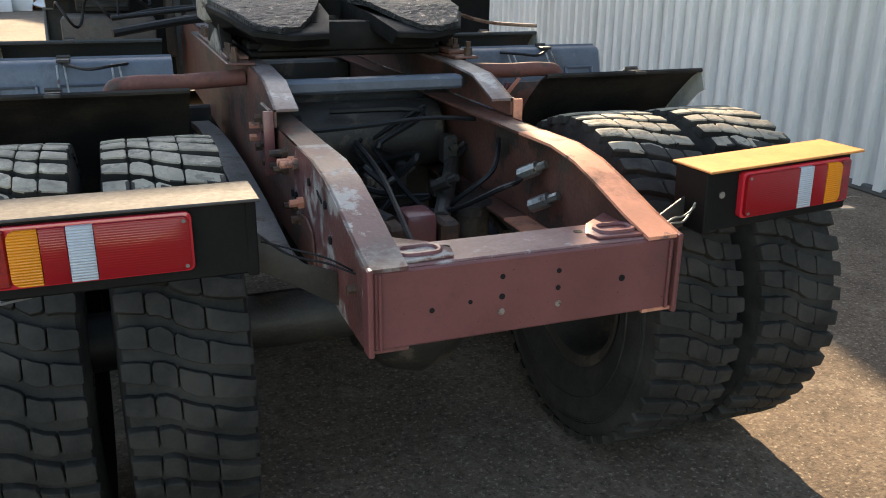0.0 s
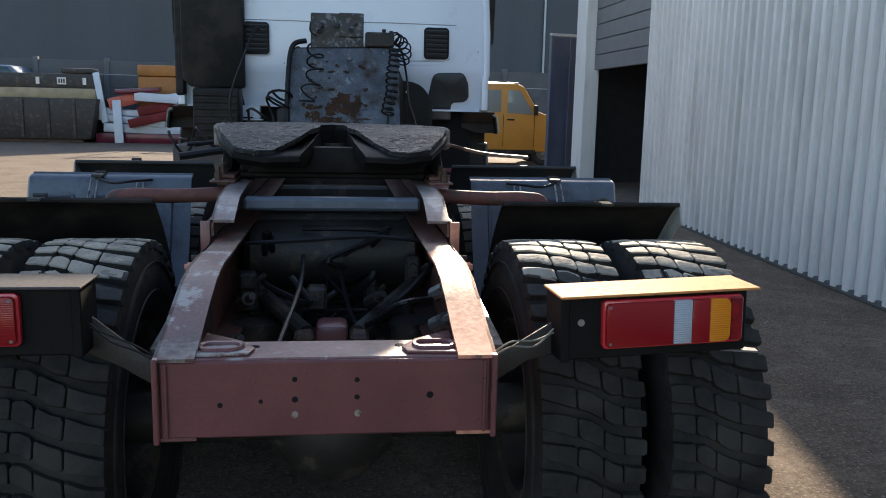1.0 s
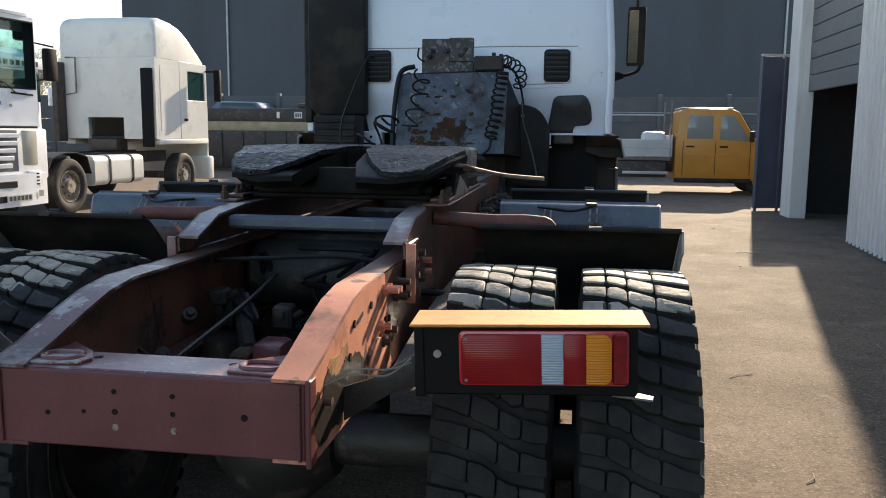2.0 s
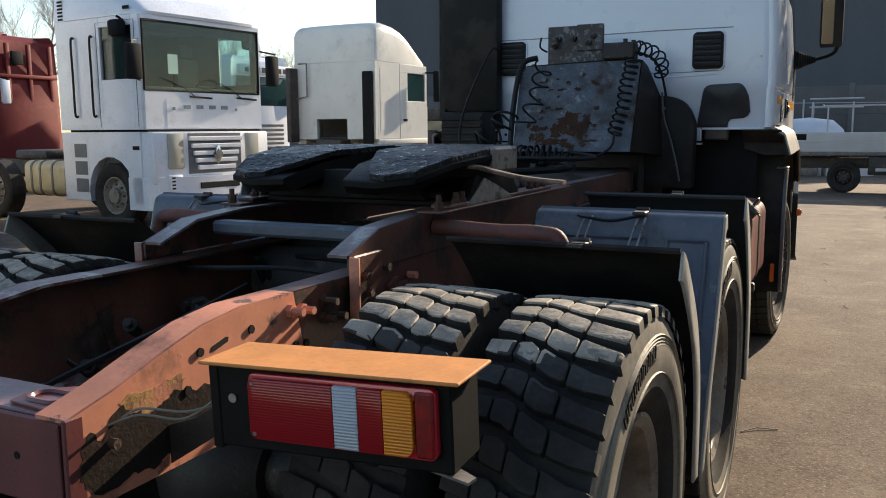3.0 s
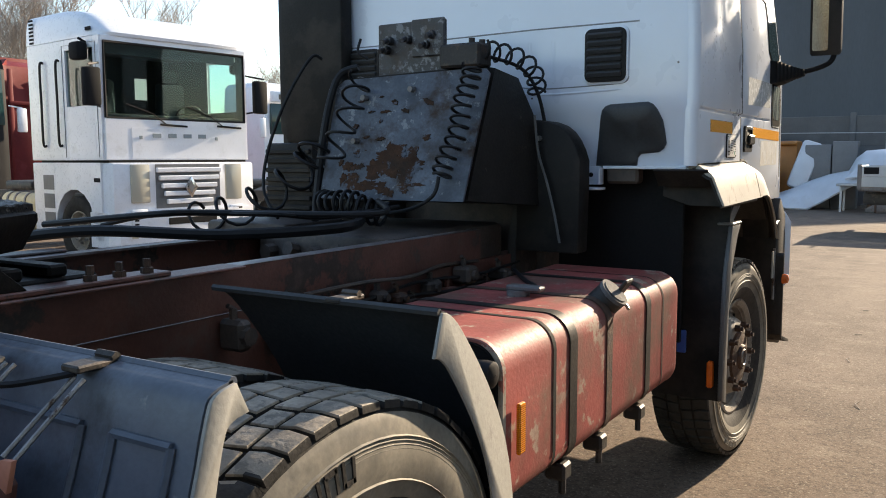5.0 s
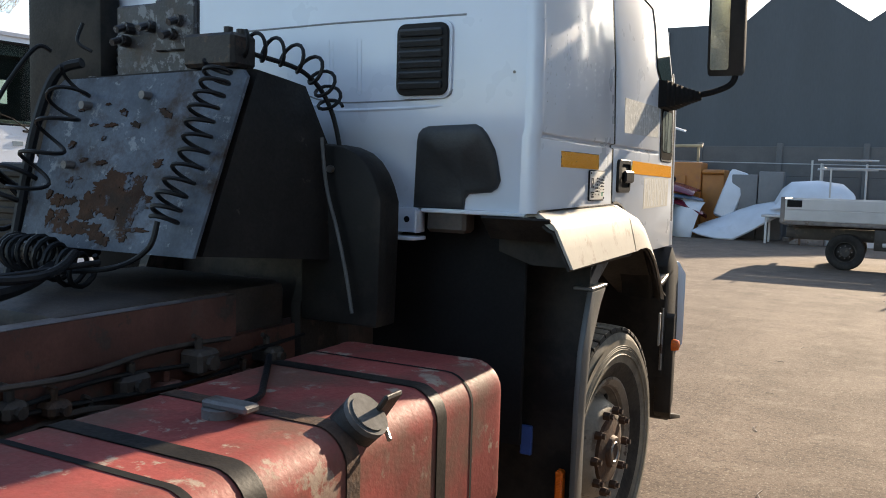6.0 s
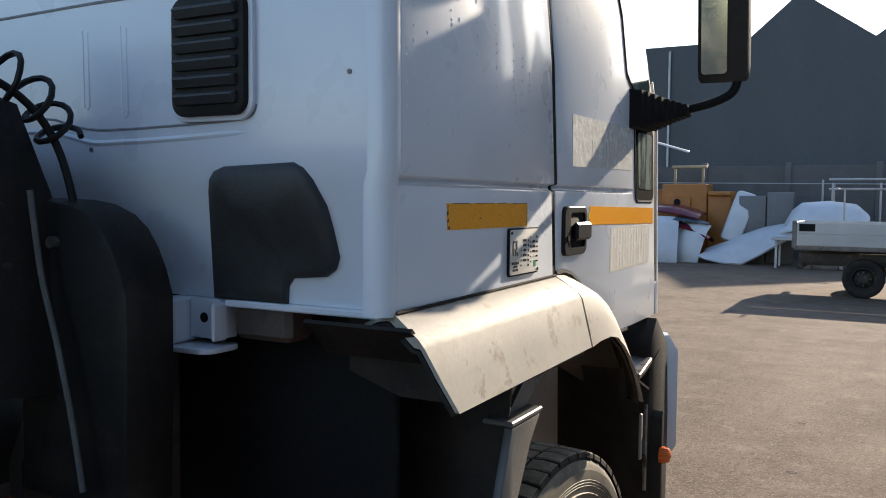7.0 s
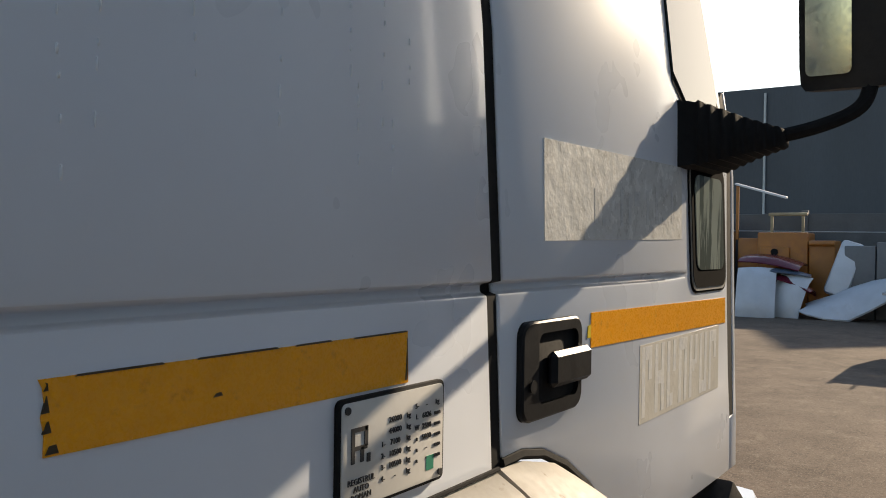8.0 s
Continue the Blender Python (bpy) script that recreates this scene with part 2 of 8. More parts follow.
M["white_paint"] = mat("white_cab_paint", (0.70, 0.745, 0.82), 0.28, var=0.03, scale=2.2, fine=6, bump=0.0, coat=0.35, sheen_var=0.015)
M["cream"] = mat("cream_fender_plastic", (0.375, 0.35, 0.31), 0.66, var=0.1, scale=4, bump=0.06, wear=(0.25, 0.215, 0.17), amount=0.40, wear_scale=13, second=(0.34, 0.31, 0.265), second_amount=0.42, second_scale=9)
M["panel_worn"] = mat("worn_blue_grey_panel", (0.10, 0.115, 0.14), 0.58, 0.0, var=0.45, scale=7, bump=0.4, spec=0.25, wear=(0.22, 0.235, 0.25), amount=0.385, wear_scale=18, second=(0.045, 0.026, 0.016), second_amount=0.42, second_scale=6)
M["panel_dark"] = mat("dark_scuffed_plate", (0.042, 0.040, 0.042), 0.5, 0.1, var=0.5, scale=9, bump=0.4, wear=(0.15, 0.155, 0.165), amount=0.43, wear_scale=24, second=(0.045, 0.027, 0.018), second_amount=0.45, second_scale=7)
M["plate_rust"] = mat("rust_blotched_plate", (0.060, 0.030, 0.018), 0.65, 0.0, var=0.45, scale=9, bump=0.5, wear=(0.10, 0.115, 0.14), amount=0.43, wear_scale=11, second=(0.035, 0.024, 0.018), second_amount=0.45, second_scale=12, spec=0.08)
M["dark_panel"] = mat("dark_side_sheet", (0.019, 0.0155, 0.0135), 0.6, 0.0, var=0.35, scale=6, bump=0.25, wear=(0.06, 0.05, 0.042), amount=0.34, wear_scale=11, spec=0.2)
M["pale_lip"] = mat("dusty_grey_lip", (0.34, 0.33, 0.30), 0.55, var=0.15, scale=8, bump=0.15, second=(0.2, 0.19, 0.18), second_amount=0.38, second_scale=8)
M["grimy"] = mat("brown_grimy_metal", (0.075, 0.056, 0.045), 0.6, var=0.4, scale=5, bump=0.3, second=(0.035, 0.028, 0.025), second_amount=0.45, second_scale=7)
M["lip_grey"] = mat("mid_grey_plastic_edge", (0.10, 0.10, 0.098), 0.45, var=0.15, scale=8, bump=0.1)
M["cable_grey"] = mat("grey_cable", (0.22, 0.21, 0.17), 0.5, var=0.1, bump=0.0)
M["hose"] = mat("black_hose", (0.011, 0.011, 0.012), 0.5, var=0.2, scale=20, bump=0.1, spec=0.25)
M["tape"] = mat("orange_reflective_tape", (0.98, 0.40, 0.008), 0.28, var=0.06, scale=30, fine=300, bump=0.1, second=(0.55, 0.2, 0.02), second_amount=0.33, second_scale=30)
M["plate_w"] = mat("white_data_plate", (0.62, 0.61, 0.58), 0.35, 0.1, var=0.05, bump=0.05)
M["ink"] = mat("dark_print", (0.03, 0.03, 0.032), 0.5, var=0.1, bump=0.0)
M["film"] = mat("clear_sticker_film", (0.70, 0.70, 0.675), 0.25, var=0.1, scale=30, fine=45, bump=0.5, wear=(0.52, 0.515, 0.49), amount=0.42, wear_scale=38, second=(0.78, 0.78, 0.76), second_amount=0.42, second_scale=26)
M["old_letters"] = mat("glue_traces", (0.82, 0.81, 0.77), 0.4, var=0.12, scale=30, bump=0.2, second=(0.7, 0.71, 0.72), second_amount=0.45, second_scale=40)
M["droplet"] = glassy("water_drop", (0.82, 0.85, 0.88), 0.12)
M["handle_grey"] = mat("black_handle_plastic", (0.008, 0.008, 0.009), 0.42, var=0.2, scale=20, bump=0.04, spec=0.22)
M["glue"] = mat("beige_glue_film", (0.66, 0.63, 0.56), 0.45, var=0.08, scale=20, bump=0.15)
M["green_sticker"] = mat("green_sticker", (0.05, 0.32, 0.2), 0.4, var=0.2, bump=0.0)
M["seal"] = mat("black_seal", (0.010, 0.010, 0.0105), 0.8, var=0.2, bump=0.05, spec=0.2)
M["chrome"] = mat("polished_metal", (0.55, 0.55, 0.55), 0.2, 1.0, var=0.1, bump=0.05)
M["glass"] = glassy("tinted_glass", (0.015, 0.03, 0.03), 0.03)
M["mirror_glass"] = mat("dusty_mirror", (0.42, 0.41, 0.33), 0.12, 1.0, var=0.1, scale=6, bump=0.0)
M["tape_dirt"] = mat("dark_dirt_on_tape", (0.045, 0.03, 0.014), 0.7, var=0.4, scale=60, bump=0.1)
M["film_trace"] = mat("grey_traces_under_film", (0.56, 0.565, 0.56), 0.3, var=0.15, scale=60, bump=0.2)
M["yellow_tape"] = mat("yellow_tape", (0.75, 0.55, 0.02), 0.4, var=0.2, scale=60, bump=0.05)
M["seam_grey"] = mat("grey_seam_sealer", (0.24, 0.245, 0.26), 0.6, var=0.3, scale=30, bump=0.1)
M["window_rubber"] = mat("black_window_rubber", (0.006, 0.006, 0.0065), 0.95, var=0.2, bump=0.05, spec=0.02)
# Pale upright streaks paint reflections into the dark glass.
M["kerb_glass"] = mat("streaked_window_glass", (0.075, 0.095, 0.085), 0.2, var=0.2, scale=8, bump=0.01, wear=(0.26, 0.30, 0.27), amount=0.47, wear_scale=22, stretch=(1, 1, 0.1), spec=0.3)
M["van_glass"] = glassy("pale_van_glass", (0.20, 0.22, 0.21), 0.05)
M["lens_red"] = glassy("red_lens", (0.27, 0.008, 0.012), 0.14, 0.0, 62, relief=0.12)
M["lens_dim"] = mat("red_lens", (0.30, 0.008, 0.012), 0.16, var=0.3, scale=14, fine=130, bump=0.12, second=(0.085, 0.006, 0.008), second_amount=0.44, second_scale=12, coat=0.5)
M["lens_rim"] = mat("bright_red_lens_rim", (0.55, 0.02, 0.035), 0.15, var=0.1, bump=0.0, coat=0.5)
M["lens_amber"] = glassy("amber_lens", (0.72, 0.23, 0.01), 0.15, 0.0, 55)
M["lens_orange"] = glassy("orange_lens", (0.78, 0.15, 0.015), 0.2, 0.0, 55)
M["lens_clear"] = glassy("clear_lens", (0.42, 0.46, 0.52), 0.1, 0.0, 55)
M["blue_sticker"] = mat("blue_sticker", (0.05, 0.12, 0.42), 0.4, var=0.1, bump=0.0)
M["cladding"] = mat("white_steel_cladding", (0.66, 0.66, 0.645), 0.42, var=0.08, scale=1.2, fine=60, bump=0.06, second=(0.50, 0.50, 0.48), second_amount=0.40, second_scale=3.0, stretch=(1, 1, 0.15))
M["dark_cladding"] = mat("dark_grey_cladding", (0.048, 0.056, 0.069), 0.55, var=0.15, scale=0.4, fine=12, bump=0.1, stretch=(1, 1, 0.2))
M["concrete"] = mat("grey_concrete", (0.105, 0.107, 0.11), 0.85, var=0.16, scale=1.2, fine=30, bump=0.3, second=(0.085, 0.085, 0.085), second_amount=0.42, second_scale=0.5)
M["dark_inside"] = mat("dark_interior", (0.03, 0.03, 0.032), 0.8, var=0.3, bump=0.1)
M["shutter"] = mat("grey_shutter", (0.12, 0.125, 0.13), 0.5, var=0.1, bump=0.1)
M["gate_blue"] = mat("blue_grey_gate_sheet", (0.07, 0.08, 0.12), 0.4, var=0.2, scale=2, bump=0.1)
M["truck_white"] = mat("white_lorry_paint", (0.72, 0.74, 0.78), 0.3, var=0.05, scale=1.5, fine=30, bump=0.04, second=(0.58, 0.59, 0.6), second_amount=0.36, second_scale=2.5, coat=0.3)
M["truck_cream"] = mat("cream_white_lorry_paint", (0.66, 0.65, 0.60), 0.35, var=0.06, scale=1.5, fine=30, bump=0.04, second=(0.52, 0.51, 0.47), second_amount=0.38, second_scale=2.5)
M["grille_grey"] = mat("grey_grille_plastic", (0.12, 0.125, 0.13), 0.5, var=0.15, bump=0.1)
M["lamp_glass"] = glassy("headlamp_glass", (0.42, 0.40, 0.33), 0.12)
M["windscreen"] = glassy("windscreen_glass", (0.02, 0.05, 0.05), 0.02)
M["cab_dark"] = mat("dark_cab_lining", (0.016, 0.026, 0.030), 0.7, var=0.3, scale=3, bump=0.1)
M["paper"] = mat("white_paper", (0.8, 0.8, 0.8), 0.7, var=0.02, bump=0.0)
M["van_orange"] = mat("orange_van_paint", (0.50, 0.22, 0.035), 0.35, var=0.08, scale=1.5, bump=0.05, second=(0.45, 0.16, 0.02), second_amount=0.36, second_scale=2)
M["alu"] = mat("aluminium_dropside", (0.42, 0.43, 0.44), 0.45, 0.3, var=0.12, scale=2, bump=0.1)
M["machine_orange"] = mat("weathered_orange_machine", (0.360, 0.130, 0.018), 0.55, var=0.2, scale=2, bump=0.2, second=(0.28, 0.1, 0.03), second_amount=0.4, second_scale=3)
M["red_metal"] = mat("faded_red_metal", (0.15, 0.013, 0.012), 0.6, spec=0.25, var=0.2, scale=1.2, bump=0.1, second=(0.2, 0.03, 0.03), second_amount=0.4, second_scale=1.5)
M["lorry_black"] = mat("black_lorry_paint", (0.012, 0.012, 0.013), 0.4, var=0.3, scale=2, bump=0.03, spec=0.12)
M["red_panel"] = mat("orange_red_panel", (0.50, 0.09, 0.05), 0.4, var=0.15, scale=3, bump=0.05)
M["maroon"] = mat("maroon_car_panel", (0.12, 0.015, 0.03), 0.25, var=0.2, scale=3, bump=0.03)
M["panel_white"] = mat("white_fairing", (0.541, 0.574, 0.615), 0.4, var=0.08, scale=2, bump=0.05, second=(0.5, 0.52, 0.55), second_amount=0.38, second_scale=3)
M["tank_yellow"] = mat("yellowed_tank", (0.46, 0.40, 0.24), 0.45, 0.2, var=0.2, scale=4, bump=0.1)
M["tan"] = mat("tan_girder_paint", (0.34, 0.27, 0.16), 0.6, var=0.25, scale=3, bump=0.2)
M["bark"] = mat("grey_bark", (0.30, 0.255, 0.22), 0.9, var=0.25, scale=5, bump=0.3)
M["blue_car"] = mat("blue_grey_car_paint", (0.1, 0.14, 0.2), 0.3, var=0.1, bump=0.03)
M["white_line"] = mat("worn_road_paint", (0.5, 0.49, 0.46), 0.7, var=0.2, scale=8, bump=0.2, second=(0.2, 0.19, 0.18), second_amount=0.42, second_scale=9)


# ---- mesh helpers ----
def box(bm, x0, x1, y0, y1, z0, z1, bev=0.004, turn=None, at=None):
    """An upright box with bevelled edges; with turn and at it is turned about its own middle and set at that place."""
    g = bmesh.ops.create_cube(bm, size=1.0)["verts"]
    for v in g:
        v.co = Vector((x0 + (v.co.x + 0.5) * (x1 - x0), y0 + (v.co.y + 0.5) * (y1 - y0), z0 + (v.co.z + 0.5) * (z1 - z0)))
    if turn is not None:
        mid = Vector(((x0 + x1) / 2, (y0 + y1) / 2, (z0 + z1) / 2))
        for v in g:
            v.co = turn @ (v.co - mid) + (Vector(at) if at is not None else mid)
    if bev:
        edges = {e for v in g for e in v.link_edges}
        bmesh.ops.bevel(bm, geom=list(edges), offset=min(bev, 0.45 * min(x1 - x0, y1 - y0, z1 - z0)), segments=2 if bev > 0.012 else 1, profile=0.5, affect="EDGES")
    return bm


def prism(bm, outline, axis, a, b, bev=0.0):
    """A flat outline (two coordinates, in the order of the remaining axes) pushed along an axis from a to b."""
    def put(p, q, s):
        return Vector({"x": (s, p, q), "y": (p, s, q), "z": (p, q, s)}[axis])
    low = [bm.verts.new(put(p, q, a)) for p, q in outline]
    top = [bm.verts.new(put(p, q, b)) for p, q in outline]
    faces = [bm.faces.new(low), bm.faces.new(top[::-1])]
    k = len(outline)
    for i in range(k):
        faces.append(bm.faces.new((low[i], top[i], top[(i + 1) % k], low[(i + 1) % k])))
    if bev:
        bmesh.ops.recalc_face_normals(bm, faces=faces)
        edges = [e for e in {e for f in faces for e in f.edges} if e.calc_face_angle(0.0) > 0.5]
        bmesh.ops.bevel(bm, geom=edges, offset=bev, segments=2, profile=0.5, affect="EDGES")
    return bm


def tube(bm, pts, r, seg=8, cap=True):
    """A round bar or hose along a line of points."""
    pts = [Vector(p) for p in pts]
    rings, up = [], None
    for i, p in enumerate(pts):
        way = (pts[min(i + 1, len(pts) - 1)] - pts[max(i - 1, 0)]).normalized()
        if up is None:
            up = way.orthogonal().normalized()
        up = (up - way * up.dot(way)).normalized()
        side = way.cross(up)
        rr = r(i / (len(pts) - 1)) if callable(r) else r
        rings.append([bm.verts.new(p + rr * (math.cos(2 * math.pi * k / seg) * up + math.sin(2 * math.pi * k / seg) * side)) for k in range(seg)])
    for a, b in zip(rings, rings[1:]):
        for k in range(seg):
            bm.faces.new((a[k], a[(k + 1) % seg], b[(k + 1) % seg], b[k]))
    if cap:
        bm.faces.new(rings[0][::-1]), bm.faces.new(rings[-1])
    return bm


def rod(bm, a, b, r, seg=10):
    return tube(bm, [a, b], r, seg)


def curve(pts, n=8):
    """Points smoothed through the given ones."""
    p = [Vector(pts[0])] + [Vector(q) for q in pts] + [Vector(pts[-1])]
    out = []
    for i in range(1, len(p) - 2):
        for k in range(n):
            t = k / n
            out.append(0.5 * ((2 * p[i]) + (p[i + 1] - p[i - 1]) * t + (2 * p[i - 1] - 5 * p[i] + 4 * p[i + 1] - p[i + 2]) * t * t + (3 * p[i] - p[i - 1] - 3 * p[i + 1] + p[i + 2]) * t ** 3))
    return out + [p[-2]]


def coil(pts, radius, turns, n=14):
    """A helix wound round a curved line."""
    base = curve(pts, 24)
    out, up = [], None
    total = turns * n
    for k in range(total + 1):
        f = k / total * (len(base) - 1)
        i = min(int(f), len(base) - 2)
        p = base[i].lerp(base[i + 1], f - i)
        way = (base[i + 1] - base[i]).normalized()
        up = way.orthogonal().normalized() if up is None else (up - way * up.dot(way)).normalized()
        a = 2 * math.pi * k / n
        rr = radius * (0.9 + 0.15 * math.sin(k * 0.37))
        out.append(p + rr * (math.cos(a) * up + math.sin(a) * way.cross(up)))
    return out


def lathe(bm, profile, seg=48, axis="x"):
    """A ring turned about the x axis from (radius, offset) points."""
    rings = []
    for r, o in profile:
        ring = []
        for k in range(seg):
            a = 2 * math.pi * k / seg
            c, s = r * math.cos(a), r * math.sin(a)
            ring.append(bm.verts.new((o, c, s) if axis == "x" else (c, s, o) if axis == "z" else (c, o, s)))
        rings.append(ring)
    for a, b in zip(rings, rings[1:]):
        for k in range(seg):
            bm.faces.new((a[k], a[(k + 1) % seg], b[(k + 1) % seg], b[k]))
    return bm


def loft(bm, loops, cap=True):
    rows = [[bm.verts.new(p) for p in loop] for loop in loops]
    k = len(rows[0])
    for a, b in zip(rows, rows[1:]):
        for i in range(k):
            bm.faces.new((a[i], a[(i + 1) % k], b[(i + 1) % k], b[i]))
    if cap:
        bm.faces.new(rows[0][::-1]), bm.faces.new(rows[-1])
    return bm


def sheet(bm, line, x0, x1, thick=0.006):
    """A bent sheet: a line of (y, z) points, as wide as x0 to x1."""
    line = [Vector(p) for p in line]
    n = []
    for i in range(len(line)):
        w = (line[min(i + 1, len(line) - 1)] - line[max(i - 1, 0)]).normalized()
        n.append(Vector((-w.y, w.x)))
    outline = [(*(p + q * thick / 2),) for p, q in zip(line, n)] + [(*(p - q * thick / 2),) for p, q in reversed(list(zip(line, n)))]
    return prism(bm, outline, "x", x0, x1)


def round_rect(a0, a1, b0, b1, r, n=5):
    out = []
    for ca, cb, s in ((a1 - r, b1 - r, 0), (a0 + r, b1 - r, 90), (a0 + r, b0 + r, 180), (a1 - r, b0 + r, 270)):
        out += [(ca + r * math.cos(radians(s + 90 * k / n)), cb + r * math.sin(radians(s + 90 * k / n))) for k in range(n + 1)]
    return out


def part(name, bm, material, parent=None, label="", at=None, sharp=0.6):
    bmesh.ops.recalc_face_normals(bm, faces=bm.faces)
    me = bpy.data.meshes.new(name)
    bm.to_mesh(me)
    bm.free()
    me.materials.append(material)
    me.shade_smooth()
    me.set_sharp_from_angle(angle=sharp)
    ob = new(name, me)
    ob.parent = parent
    if at is not None:
        ob.location = at
    return tagged(ob, label)


def again(ob, parent=None, at=None, m=None):
    """A second object on the same mesh, for an alike part."""
    o = new(ob.name.split(".")[0], ob.data)
    o.parent = parent
    if at is not None:
        o.location = at
    if m is not None:
        o.matrix_basis = m
    if ob.get("label"):
        tagged(o, ob["label"])
    return o


def thing(name, label, category, m=None, group="", kind=""):
    ob = new(name)
    if m is not None:
        ob.matrix_basis = m
    return tagged(ob, label, category, group, kind)


def B():
    return bmesh.new()


def text_part(name, body, size, material, parent, m, label="", depth=0.0006):
    c = bpy.data.curves.new(name, "FONT")
    c.body, c.size, c.extrude, c.align_x, c.align_y, c.resolution_u = body, size, depth, "CENTER", "CENTER", 2
    tmp = new("tmp_text", c)
    dg = bpy.context.evaluated_depsgraph_get()
    me = bpy.data.meshes.new_from_object(tmp.evaluated_get(dg))
    bpy.data.objects.remove(tmp)
    me.materials.clear()
    me.materials.append(material)
    me.transform(m)
    ob = new(name, me)
    ob.parent = parent
    return tagged(ob, label)


# ---- the yard: ground, sheet-steel hall, fence, far hall ----
def flat_ground():
    bm = B()
    lines = [-600, -120, -60, -30] + [i * 1.5 for i in range(-16, 24)] + [50, 90, 200, 600]
    grid = [[bm.verts.new((x, y, 0.0)) for x in lines] for y in lines]
    for i in range(len(lines) - 1):
        for j in range(len(lines) - 1):
            bm.faces.new((grid[i][j], grid[i][j + 1], grid[i + 1][j + 1], grid[i + 1][j]))
    return tagged(part("ground", bm, M["asphalt"]), "dusty grey-brown asphalt yard with worn patches", "ground", kind="structure")


flat_ground()


def wall_x(y):
    return 4.24 + 0.05 * y


def rib_line(y0, y1, pitch=0.2, depth=0.06):
    """Plan of trapezoidal cladding from y0 to y1."""
    out, y = [], y0
    while y < y1:
        for f, d in ((0.0, 0), (0.36, 0), (0.45, 1), (0.80, 1), (0.89, 0)):
            yy = y + f * pitch
            if yy <= y1:
                out.append((wall_x(yy) - d * depth, yy))
        y += pitch
    return out


def clad_wall(name, y0, y1, z0, z1, label):
    bm = B()
    front = rib_line(y0, y1)
    back = [(wall_x(y1) + 0.12, y1), (wall_x(y0) + 0.12, y0)]
    prism(bm, front + back, "z", z0, z1)
    return tagged(part(name, bm, M["cladding"], sharp=0.3), label, "wall", kind="structure")


HALL_TOP = 6.6
clad_wall("wall_east", -14.0, 10.9, 0.04, HALL_TOP, "white trapezoidal steel cladding of a hall, slightly dirty")
clad_wall("wall_east_lintel", 10.9, 15.9, 4.6, HALL_TOP, "white steel cladding above a tall gateway")
bm = B()
box(bm, wall_x(-2) - 0.02, wall_x(-2) + 0.1, -14, 10.9, 0.0, 0.06, 0.01, Matrix.Rotation(-math.atan(0.05), 3, "Z"))
tagged(part("plinth_east", bm, M["concrete"]), "low concrete strip under the cladding", "plinth", kind="structure")
# the gateway: posts, half-raised shutter, dark hall behind
bm = B()
box(bm, wall_x(15) - 0.14, wall_x(15) + 0.16, 14.69, 15.38, 0, 4.6, 0.01)
tagged(part("gate_post", bm, M["cladding"]), "white clad pillar beside the gateway", "pillar", kind="structure")
bm = B()
for k in range(8):
    box(bm, wall_x(12.5) + 0.18, wall_x(12.5) + 0.24, 10.9, 14.69, 2.32 + k * 0.29, 2.6 + k * 0.29, 0.012)
tagged(part("roller_shutter", bm, M["shutter"]), "grey sectional shutter, half raised", "shutter", kind="structure")
bm = B()
for a in ((wall_x(0) + 0.14, 13.0, -14, -13.8, 0, HALL_TOP), (5.1, 13.0, 15.8, 16.0, 0, HALL_TOP), (12.8, 13.0, -13.8, 15.8, 0, HALL_TOP), (5.6, 12.8, 8.5, 8.6, 0, HALL_TOP - 0.1)):
    box(bm, *a, 0)
tagged(part("wall_hall_inner", bm, M["dark_inside"]), "dark walls inside the hall", "wall", kind="structure")
bm = B()
prism(bm, [(wall_x(-14) - 0.1, -14.1), (13.1, -14.1), (13.1, 16.1), (wall_x(16) - 0.1, 16.1)], "z", HALL_TOP, HALL_TOP + 0.15)
tagged(part("roof_hall", bm, M["dark_cladding"]), "flat roof of the steel hall", "roof", kind="structure")


def gate_leaf():
    g = thing("gate_leaf", "open blue-grey sheet-metal gate leaf beside the pillar", "gate", pose(4.5, 16.15, 0, 0, 0, 16))
    bm = B()
    box(bm, 0, 1.0, 0.0, 0.05, 0.05, 3.05, 0.006)
    part("sheet", bm, M["gate_blue"], g)
    for x in (0.0, 0.47, 0.95):
        bm = B()
        box(bm, x, x + 0.05, -0.05, -0.002, 0.0, 3.08, 0.006)
        part("upright", bm, M["gate_blue"], g)
    bm = B()
    box(bm, 0, 1.0, -0.05, 0.05, 3.08, 3.13, 0.006)
    part("top_rail", bm, M["alu"], g)


gate_leaf()

# concrete fence across the back of the yard, slabs between posts
fence = thing("fence", "grey concrete slab fence with posts", "fence", kind="structure")
bm = B()
box(bm, 0, 2.44, -0.04, 0.04, 0.0, 0.96, 0.012)
slab = part("slab", bm, M["concrete"], fence, at=(-36, 31.2, 0))
bm = B()
box(bm, -0.09, 0.09, -0.1, 0.1, 0.0, 3.0, 0.015)
post = part("post", bm, M["concrete"], fence, at=(-36.03, 31.2, 0))
for i in range(23):
    for k in range(3):
        if i or k:
            again(slab, fence, (-36 + i * 2.5, 31.2, k * 0.97))
    if i:
        again(post, fence, (-36.03 + i * 2.5, 31.2, 0))


def wire():
    bm = B()
    rod(bm, (-9.0, 30.6, 2.40), (9.0, 30.6, 2.26), 0.014, 6)
    for x in (-9.0, 0.0, 9.0):
        rod(bm, (x, 30.6, 0.0), (x, 30.6, 2.45), 0.03, 6)
    tagged(part("wire_line", bm, M["alu"]), "thin pale wire stretched between posts", "wire")


wire()


